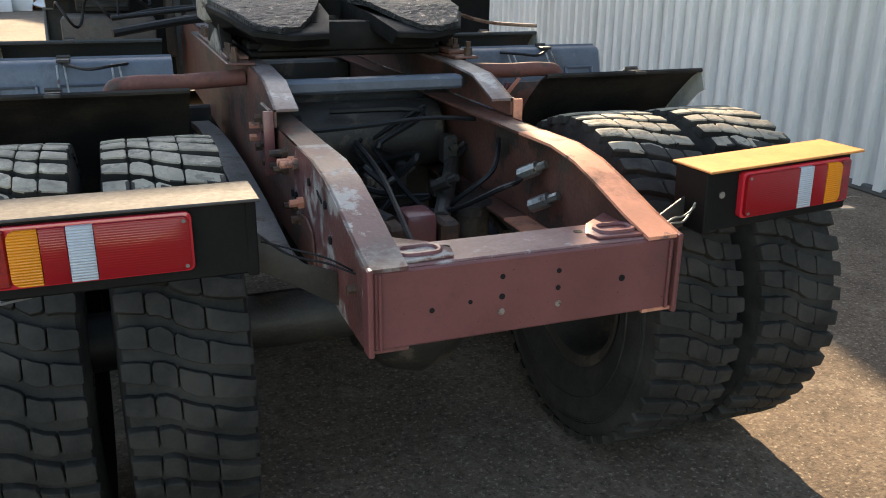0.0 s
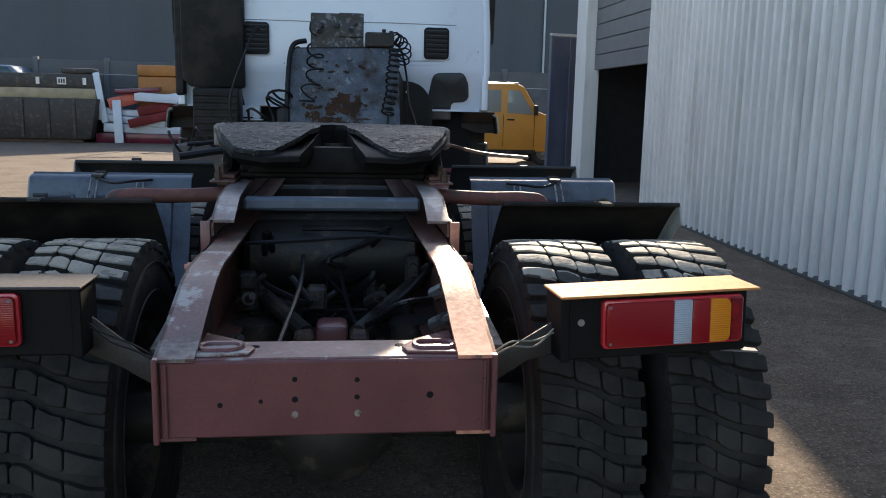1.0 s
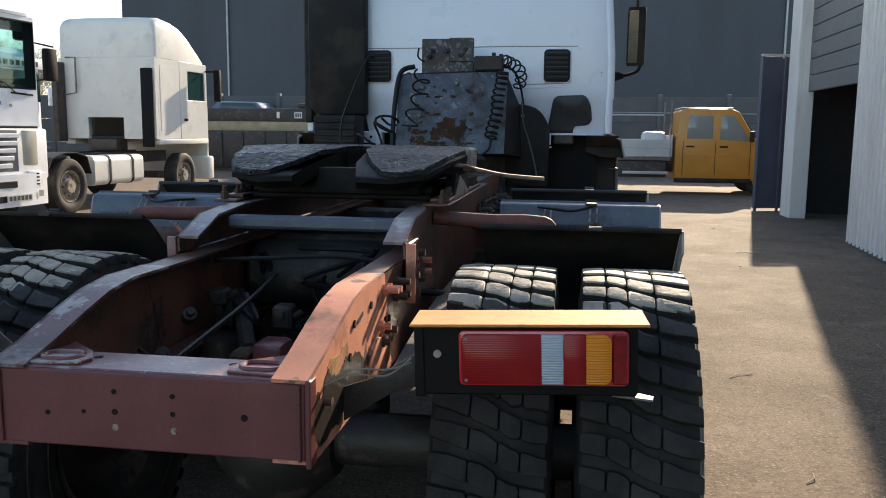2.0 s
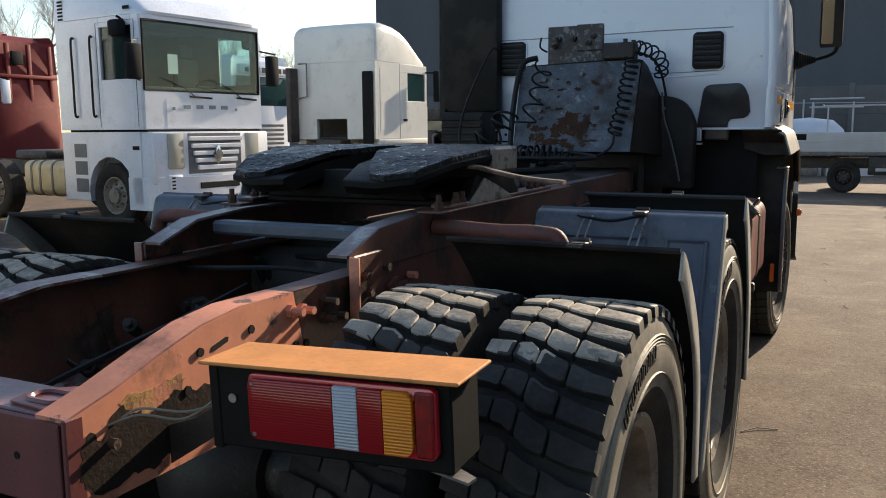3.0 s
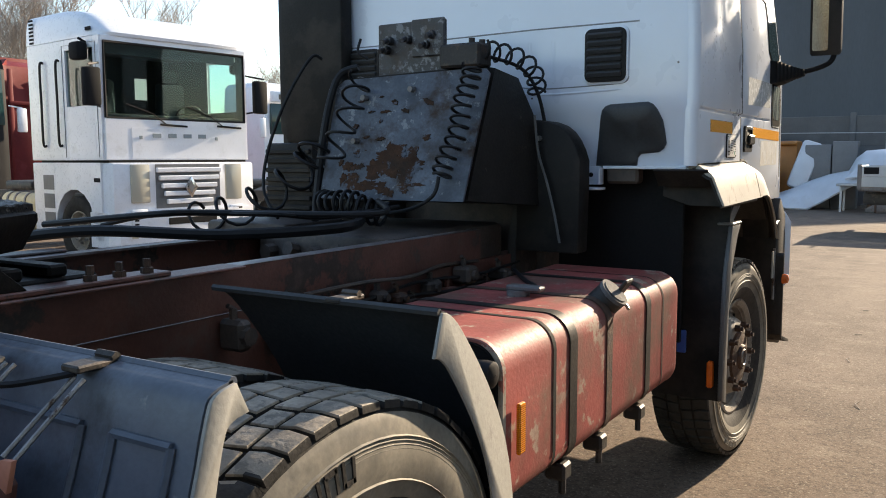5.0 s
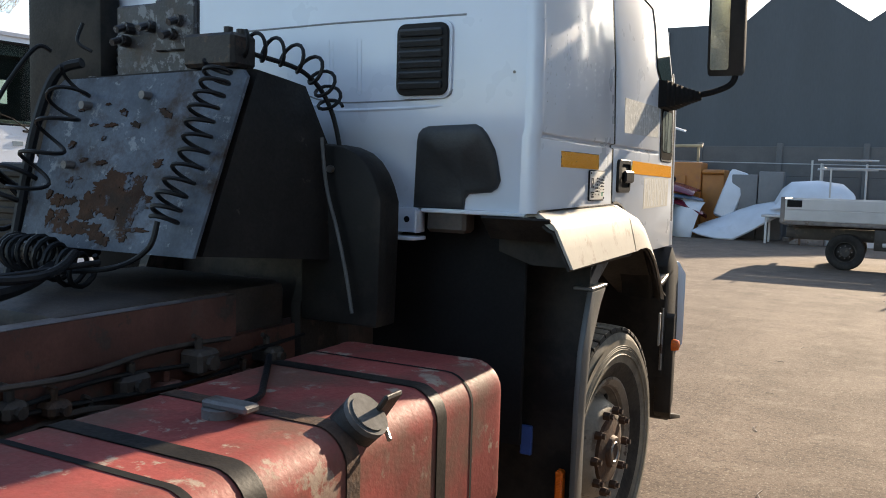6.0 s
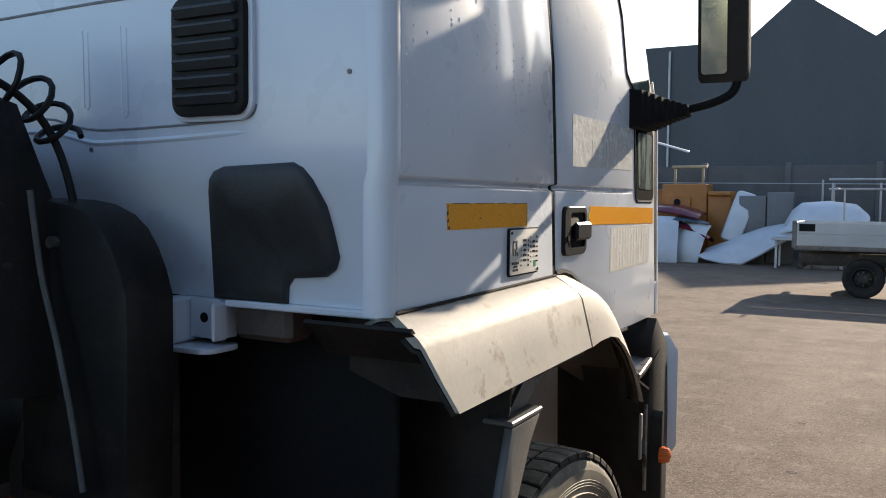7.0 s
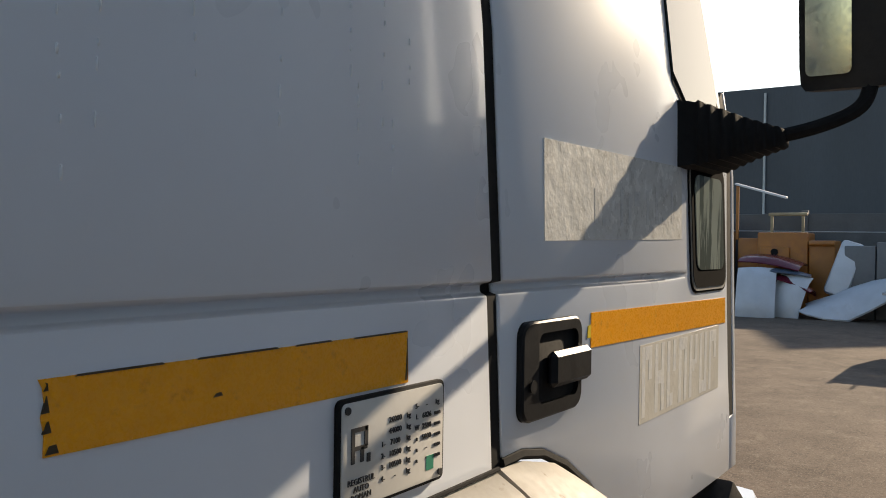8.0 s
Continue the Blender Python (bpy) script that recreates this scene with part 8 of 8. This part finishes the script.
def flatbed_van():
    """An orange crew-cab flatbed; drives along +x, near side at y = 0."""
    t = thing("flatbed_van", "orange crew-cab van with an aluminium dropside bed", "van", pose(0, 20.5, 0))
    O = M["van_orange"]

    def bx(nm, a, mm, bev=0.015, lab="", parent=t):
        bm = B()
        box(bm, *a, bev)
        return part(nm, bm, mm, parent, lab)

    side = [(3.42, 0.36), (3.40, 1.3), (3.5, 2.12), (3.62, 2.18), (4.75, 2.18), (4.95, 2.1), (5.35, 1.45), (5.85, 1.28), (5.95, 1.1), (5.97, 0.45), (5.9, 0.36)]
    bm = B()
    prism(bm, side, "y", 0.06, 1.98, 0.05)
    body = part("cab_body", bm, O, t, "orange crew-cab body")
    bx("roof", (3.55, 4.8, 0.12, 1.92, 2.175, 2.21), M["alu"], 0.015, parent=body)
    for a in ([(3.68, 1.42), (4.32, 1.42), (4.32, 2.0), (3.72, 2.0)], [(4.5, 1.40), (5.2, 1.36), (5.13, 1.55), (4.82, 2.0), (4.5, 2.0)]):
        bm = B()
        prism(bm, a, "y", 0.05, 0.062, 0.004)
        part("side_window", bm, M["van_glass"], body, "pale side window")
    bm = B()
    bm.faces.new([bm.verts.new(p) for p in ((4.97, 0.15, 2.06), (4.97, 1.9, 2.06), (5.37, 1.9, 1.46), (5.37, 0.15, 1.46))])
    ext = bmesh.ops.extrude_face_region(bm, geom=bm.faces[:])
    for v in ext["geom"]:
        if isinstance(v, bmesh.types.BMVert):
            v.co += Vector((0.02, 0, 0.015))
    part("windscreen", bm, M["windscreen"], body)
    for x in (3.6, 4.4, 5.25):
        bm = B()
        tube(bm, [(x, 0.056, 0.5), (x, 0.056, 1.36)], 0.008, 4)
        part("door_seam", bm, M["seal"], body)
    for x in (3.68, 4.5):
        bx("door_handle", (x, x + 0.2, 0.04, 0.062, 1.2, 1.24), M["seal"], 0.006, parent=body)
    bx("side_moulding", (3.45, 5.9, 0.045, 0.062, 0.98, 1.0), M["van_orange"], 0.004, parent=body)
    bx("sill", (3.42, 5.3, 0.04, 0.3, 0.3, 0.42), M["black_plastic"], parent=body)
    bx("mirror", (5.2, 5.3, -0.16, 0.0, 1.35, 1.62), M["black_plastic"], 0.02)
    bx("headlamp", (5.9, 5.98, 0.15, 0.5, 0.85, 1.05), M["lamp_glass"])
    bx("bumper", (5.7, 6.02, 0.04, 2.0, 0.35, 0.65), M["black_plastic"], 0.04)
    # bed
    bd = bx("bed_floor", (0.24, 3.28, 0.03, 2.07, 0.86, 0.95), M["dull_steel"], lab="flat load bed")
    for y in (0.0, 2.05):
        for k in range(2):
            bx("dropside", (0.25, 3.27, y, y + 0.03, 0.95 + k * 0.22, 1.165 + k * 0.22), M["alu"], 0.008, "aluminium dropside board", parent=bd)
    bx("tailboard", (0.22, 0.25, 0.03, 2.05, 0.95, 1.39), M["alu"], 0.008, parent=bd)
    bx("corner_post", (0.22, 0.3, -0.02, 0.02, 0.9, 1.42), M["dull_steel"], 0.006, parent=bd)
    bx("maker_plate", (0.34, 0.62, -0.006, 0.001, 1.22, 1.36), M["seal"], 0.002, parent=bd)
    bx("head_rack", (3.29, 3.34, 0.05, 2.05, 0.95, 1.5), M["alu"], 0.01, parent=bd)
    for y in (0.15, 1.95):
        bm = B()
        rod(bm, (3.3, y, 1.4), (3.3, y, 2.4), 0.025, 8)
        part("rack_post", bm, M["dull_steel"], bd)
    bm = B()
    rod(bm, (0.9, 2.0, 2.05), (3.3, 2.0, 2.05), 0.02, 6)
    rod(bm, (0.9, 1.2, 2.05), (0.9, 2.0, 2.05), 0.02, 6)
    rod(bm, (1.0, 2.0, 1.4), (1.0, 2.0, 2.05), 0.02, 6)
    part("load_rack", bm, M["alu"], bd)
    bx("canvas_bundle", (2.6, 3.2, 0.4, 1.0, 0.96, 1.6), M["panel_white"], 0.12, "pale bundle", parent=bd)
    bx("chassis_rail", (0.3, 5.6, 0.55, 0.68, 0.55, 0.8), M["black_steel"])
    bx("chassis_rail", (0.3, 5.6, 1.4, 1.53, 0.55, 0.8), M["black_steel"])
    bx("under_box", (1.95, 3.2, 0.1, 0.5, 0.42, 0.84), M["black_steel"], 0.02)
    bx("side_bar", (2.1, 3.25, 0.02, 0.06, 0.5, 0.58), M["alu"])
    bm = B()
    rod(bm, (0.35, 0.6, 0.6), (0.35, 0.6, 0.86), 0.02, 6)
    box(bm, 0.3, 0.42, 0.1, 1.9, 0.5, 0.58, 0.01)
    part("tow_bar", bm, M["black_steel"], t)
    for x, s in ((1.45, 0.22), (1.45, 1.88), (5.55, 0.22), (5.55, 1.88)):
        plain_wheel(t, x, s, 0.36, 0.26, "y", -1 if s < 1 else 1, "rim" if x > 3 else "black_steel")


flatbed_van()


# ---- scrap along the fence ----
def scrap():
    rng = random.Random(5)

    def curved(name, label, m, mm, w, d, h, bulge=0.25, cat="panel"):
        """A moulded fairing: a bent shell with thickness."""
        bm = B()
        n = 8
        outer = [[(w * (i / n - 0.5), d * (j / n - 0.5), h * (1 - (2 * (i / n) - 1) ** 2 * bulge) * (1 - (2 * (j / n) - 1) ** 4 * 0.5)) for i in range(n + 1)] for j in range(n + 1)]
        up = [[bm.verts.new(p) for p in row] for row in outer]
        dn = [[bm.verts.new((p[0] * 0.97, p[1] * 0.97, p[2] - 0.03)) for p in row] for row in outer]
        for j in range(n):
            for i in range(n):
                bm.faces.new((up[j][i], up[j][i + 1], up[j + 1][i + 1], up[j + 1][i]))
                bm.faces.new((dn[j][i], dn[j + 1][i], dn[j + 1][i + 1], dn[j][i + 1]))
        ring_u = up[0] + [r[-1] for r in up[1:]] + up[-1][-2::-1] + [r[0] for r in up[-2:0:-1]]
        ring_d = dn[0] + [r[-1] for r in dn[1:]] + dn[-1][-2::-1] + [r[0] for r in dn[-2:0:-1]]
        for i in range(len(ring_u)):
            k = (i + 1) % len(ring_u)
            bm.faces.new((ring_u[i], ring_d[i], ring_d[k], ring_u[k]))
        ob = part(name, bm, M[mm], None, label)
        ob.matrix_basis = m
        return tagged(ob, label, cat, "scrap body panels")

    def plate(name, label, m, mm, w, d, h, cat="panel", bev=0.02):
        bm = B()
        box(bm, -w / 2, w / 2, -d / 2, d / 2, 0, h, bev)
        ob = part(name, bm, M[mm], None, label)
        ob.matrix_basis = m
        return tagged(ob, label, cat, "scrap body panels")

    def swept(label, stations):
        """A long moulded roof fairing: bowed cross-sections (x, lower z, upper z) with thickness."""
        bm = B()
        rows = []
        for x, z0, z1 in stations:
            up = [(x + 0.12 * math.sin(math.pi * k / 6), 28.0 + 0.9 * (k / 6) ** 1.3, z0 + (z1 - z0) * math.sin(math.pi / 2 * k / 6)) for k in range(7)]
            rows.append(up + [(px + 0.02, py + 0.03, pz - 0.04) for px, py, pz in reversed(up)])
        loft(bm, rows)
        ob = part("roof_fairing", bm, M["panel_white"], None, label, sharp=0.9)
        return tagged(ob, label, "panel", "scrap body panels")

    swept("long white roof fairing with one end on the ground", ((-3.05, 0.22, 0.36), (-2.85, 0.14, 0.45), (-2.4, 0.05, 0.62), (-1.85, 0.04, 0.88), (-1.4, 0.30, 1.05), (-0.9, 0.62, 1.16), (-0.5, 0.85, 1.22)))
    swept("white moulded fairing resting on scrap", ((-0.85, 0.95, 1.15), (-0.65, 1.0, 1.55), (-0.4, 1.02, 1.76), (0.3, 1.05, 1.82), (0.95, 1.05, 1.74), (1.2, 1.05, 1.5)))
    curved("wind_deflector", "white curved wind deflector standing on edge", pose(-4.15, 28.2, 0.55, 68, 0, 8), "panel_white", 1.0, 1.5, 0.5, 0.4)
    curved("wind_deflector", "white curved side fairing standing on edge", pose(-3.3, 28.6, 0.5, 75, 10, -20), "panel_white", 0.9, 1.3, 0.45, 0.4)
    curved("car_bonnet", "maroon car bonnet on the scrap heap", pose(-3.9, 28.9, 1.35, 6, 8, 0), "maroon", 1.6, 1.2, 0.3, 0.4, "bonnet")
    curved("car_bonnet", "dark car bonnet in the scrap heap", pose(-3.7, 28.8, 1.05, -5, 4, 10), "blue_car", 1.6, 1.2, 0.25, 0.4, "bonnet")
    curved("car_bonnet", "maroon bumper shell in the scrap heap", pose(-3.5, 28.7, 0.75, -8, 16, 0), "maroon", 1.4, 1.0, 0.35, 0.5, "bonnet")
    plate("side_panel", "white tall panel leaning on scrap", pose(-2.35, 29.0, 0.6, -12, 18, 4), "panel_white", 0.6, 0.3, 1.55, bev=0.12)
    for x, h, w in ((-1.75, 1.95, 0.75), (-1.0, 2.05, 0.7)):
        plate("metal_cabinet", "grey metal cabinet against the fence", pose(x, 29.4, 0), "shutter", w, 0.6, h, "cabinet", 0.03)
    # orange machine: stacked housings and pipe
    mc = thing("loader_machine", "weathered orange machine part by the fence", "machine", pose(-3.5, 30.1, 0))
    for a in ((-1.0, 0.36, -0.5, 0.5, 0.0, 2.31), (0.38, 1.06, -0.45, 0.5, 0.0, 2.09), (-1.6, -1.02, -0.3, 0.5, 0.0, 2.15), (-0.9, -0.1, -0.6, -0.505, 1.1, 1.9)):
        bm = B()
        box(bm, *a, 0.04)
        part("housing", bm, M["machine_orange"], mc)
    bm = B()
    rod(bm, (0.4, -0.52, 2.0), (1.06, -0.52, 2.0), 0.06, 10)
    part("pipe", bm, M["machine_orange"], mc)
    bm = B()
    rod(bm, (-0.5, -0.64, 1.75), (-0.5, -0.55, 1.75), 0.1, 14)
    part("port", bm, M["seal"], mc)
    bm = B()
    box(bm, -0.75, -0.68, -0.05, 0.05, 2.3, 2.80, 0.01)
    box(bm, 0.1, 0.17, -0.05, 0.05, 2.3, 2.80, 0.01)
    box(bm, -0.8, 0.25, -0.1, 0.1, 2.80, 2.89, 0.02)
    part("beam", bm, M["tan"], mc)
    bm = B()
    box(bm, -1.69, -1.61, -0.24, -0.16, 2.1, 3.69, 0.01)
    part("post", bm, M["machine_orange"], mc)
    # light metal frames
    fr = thing("steel_frame", "light steel tube frame standing on scrap", "frame", pose(0.35, 29.3, 0))
    for a, b in (((0, 0, 0), (0, 0, 2.3)), ((1.2, 0, 0), (1.2, 0, 2.3)), ((-0.1, 0, 2.42), (1.5, 0, 2.42)), ((-0.1, 0, 2.15), (1.5, 0, 2.15)), ((0, 0.6, 0), (0, 0.6, 2.3)), ((0, 0, 2.3), (0, 0.6, 2.3)), ((1.2, 0, 2.3), (1.2, 0.6, 2.3))):
        bm = B()
        rod(bm, a, b, 0.03, 8)
        part("tube", bm, M["alu"], fr)
    rk = thing("pallet_frame", "pale steel rack under the fairings", "rack", pose(-0.9, 27.4, 0))
    for x in (0, 0.9, 1.8):
        for y in (0, 0.8):
            bm = B()
            box(bm, x, x + 0.06, y, y + 0.06, 0, 0.75, 0.008)
            part("leg", bm, M["rust"] if x == 0.9 else M["alu"], rk)
    bm = B()
    box(bm, -0.1, 2.0, -0.05, 0.9, 0.75, 0.82, 0.01)
    part("top", bm, M["alu"], rk)
    for k in range(4):
        plate("scrap_sheet", "pale sheet piled on the ground", pose(0.2 + k * 0.5, 27.9 + 0.2 * (k % 2), 0.0, 0, 0, 10 * k), "panel_white" if k % 2 else "dull_steel", 0.9, 0.6, 0.25 + 0.1 * k, "sheet")
    # white sheets sticking out high beside the machine
    plate("gutter_sheet", "pale bent metal sheet resting on the machine", pose(-4.5, 29.9, 3.5, 3, 17, 0), "panel_white", 1.5, 0.25, 0.06, "sheet", 0.01)
    # heap of white and red boards
    spots = ((-7.0, 0.0, 2.9, 0.9, 0.35, "maroon", 0, 0), (-6.9, 0.36, 2.6, 0.9, 0.3, "panel_white", 2, 2), (-7.2, 0.68, 2.3, 0.9, 0.24, "panel_white", -4, 6), (-6.5, 0.72, 1.6, 0.9, 0.3, "red_metal", 8, -14),
             (-7.4, 0.95, 2.2, 0.8, 0.2, "panel_white", 4, 4), (-6.6, 1.06, 2.4, 0.8, 0.16, "panel_white", -6, -9), (-6.2, 1.1, 1.6, 0.8, 0.32, "red_metal", 5, -12), (-7.4, 1.3, 1.2, 0.7, 0.4, "red_panel", 10, -16),
             (-6.2, 1.42, 1.7, 0.8, 0.3, "panel_white", -8, 3), (-7.0, 1.75, 1.5, 0.8, 0.16, "maroon", 4, -4), (-6.0, 1.62, 1.5, 0.6, 0.1, "panel_white", 2, -8))
    for x, z, w, d, h, mm, a, b in spots:
        plate("fairing_board", {"panel_white": "white fairing board on a heap", "maroon": "maroon board on a heap", "red_metal": "faded red panel on a heap", "red_panel": "orange-red panel on a heap"}[mm],
              pose(x, 29.4 + rng.uniform(-0.2, 0.2), z, rng.uniform(-3, 3), b, a), mm, w, d, h, "board", 0.03)
    plate("fairing_board", "white narrow board leaning on the heap", pose(-8.1, 29.0, 0.7, -6, -10, 0), "panel_white", 0.22, 0.06, 1.75, "board", 0.02)
    plate("fairing_board", "white narrow board leaning on the heap", pose(-7.6, 28.8, 0.0, -8, -4, 0), "panel_white", 0.3, 0.06, 1.5, "board", 0.02)
    og = thing("digger_arm", "orange machine frame behind the heap", "machine", pose(-6.3, 30.4, 0))
    for a in ((-0.9, 0.9, -0.3, 0.3, 0.0, 2.35), (-0.9, 0.8, -0.35, 0.2, 2.36, 2.75)):
        bm = B()
        box(bm, *a, 0.05)
        part("housing", bm, M["machine_orange"], og)
    # dark skip with a girder frame lying on it
    sk = thing("scrap_skip", "dark steel skip with ribs", "skip", pose(-11.8, 28.6, 0))
    bm = B()
    prism(bm, [(-3.6, 0.12), (3.3, 0.12), (3.55, 1.5), (-3.6, 1.5)], "y", 0, 1.8, 0.03)
    part("skip_body", bm, M["black_steel"], sk)
    for k in range(8):
        bm = B()
        box(bm, -3.2 + k * 0.85, -3.1 + k * 0.85, -0.06, -0.002, 0.2, 1.45, 0.01)
        part("skip_rib", bm, M["black_steel"], sk)
    bm = B()
    box(bm, -3.0, 3.0, 0.1, 1.6, 0.0, 0.115, 0.01)
    part("skid", bm, M["rust"], sk)
    gd = thing("girder_frame", "tan and dark girder frame on the skip", "girder", pose(-11.6, 28.9, 1.5))
    bm = B()
    box(bm, -3.4, 3.2, 0.2, 0.4, 0.0, 0.35, 0.02)
    part("lower_beam", bm, M["tan"], gd)
    bm = B()
    box(bm, -3.4, 3.4, 0.3, 0.5, 0.36, 0.85, 0.02)
    part("upper_beam", bm, M["black_steel"], gd)
    for x, w in ((1.2, 0.12), (1.9, 0.3), (2.75, 0.12)):
        bm = B()
        box(bm, x, x + w, 0.28, 0.3, 0.48, 0.72, 0.005)
        part("label_plate", bm, M["plate_w"], gd)
    bm = B()
    for k in range(3):
        box(bm, 1.95 + 0.08 * k, 2.0 + 0.08 * k, 0.274, 0.28, 0.53, 0.67, 0)
    part("label_bar", bm, M["ink"], gd)
    bm = B()
    box(bm, 2.0, 3.1, 0.4, 1.2, 0.86, 1.05, 0.06)
    part("machine_part", bm, M["black_steel"], gd)
    car = thing("covered_car", "blue-grey stripped car body lying on the skip", "car", pose(-12.0, 30.25, 1.1))
    bm = B()
    prism(bm, [(-1.9, 0.4), (1.9, 0.4), (1.95, 0.9), (1.2, 1.0), (0.7, 1.5), (-0.9, 1.52), (-1.4, 1.05), (-1.95, 0.95)], "y", -0.8, 0.8, 0.08)
    part("body", bm, M["blue_car"], car)
    bm = B()
    prism(bm, [(-0.85, 1.1), (0.9, 1.1), (0.6, 1.44), (-0.75, 1.46)], "y", -0.81, 0.81, 0.02)
    part("window", bm, M["windscreen"], car)


scrap()

# faded parking line, oil and puddle-dark strip by the skip
bm = B()
box(bm, -2.4, 2.4, -0.06, 0.06, 0.0, 0.004, 0)
o = part("parking_line", bm, M["white_line"])
o.matrix_basis = pose(-11.5, 7.6, 0.001, 0, 0, -4)
tagged(o, "worn white parking line on the asphalt", "line", kind="structure")


def twigs():
    rng = random.Random(9)
    bm = B()
    for _ in range(22):
        x, y = rng.uniform(1.3, 4.6), rng.uniform(2.0, 19.0)
        a, n = rng.uniform(0, 6.28), rng.uniform(0.02, 0.11)
        p = [Vector((x + n * k * math.cos(a + 0.3 * k), y + n * k * math.sin(a + 0.3 * k), 0.004 + 0.006 * (k % 2))) for k in range(3)]
        tube(bm, p, 0.003, 4)
    tagged(part("litter", bm, M["bark"]), "scattered twigs and grit on the asphalt", "litter", kind="stuff")


twigs()
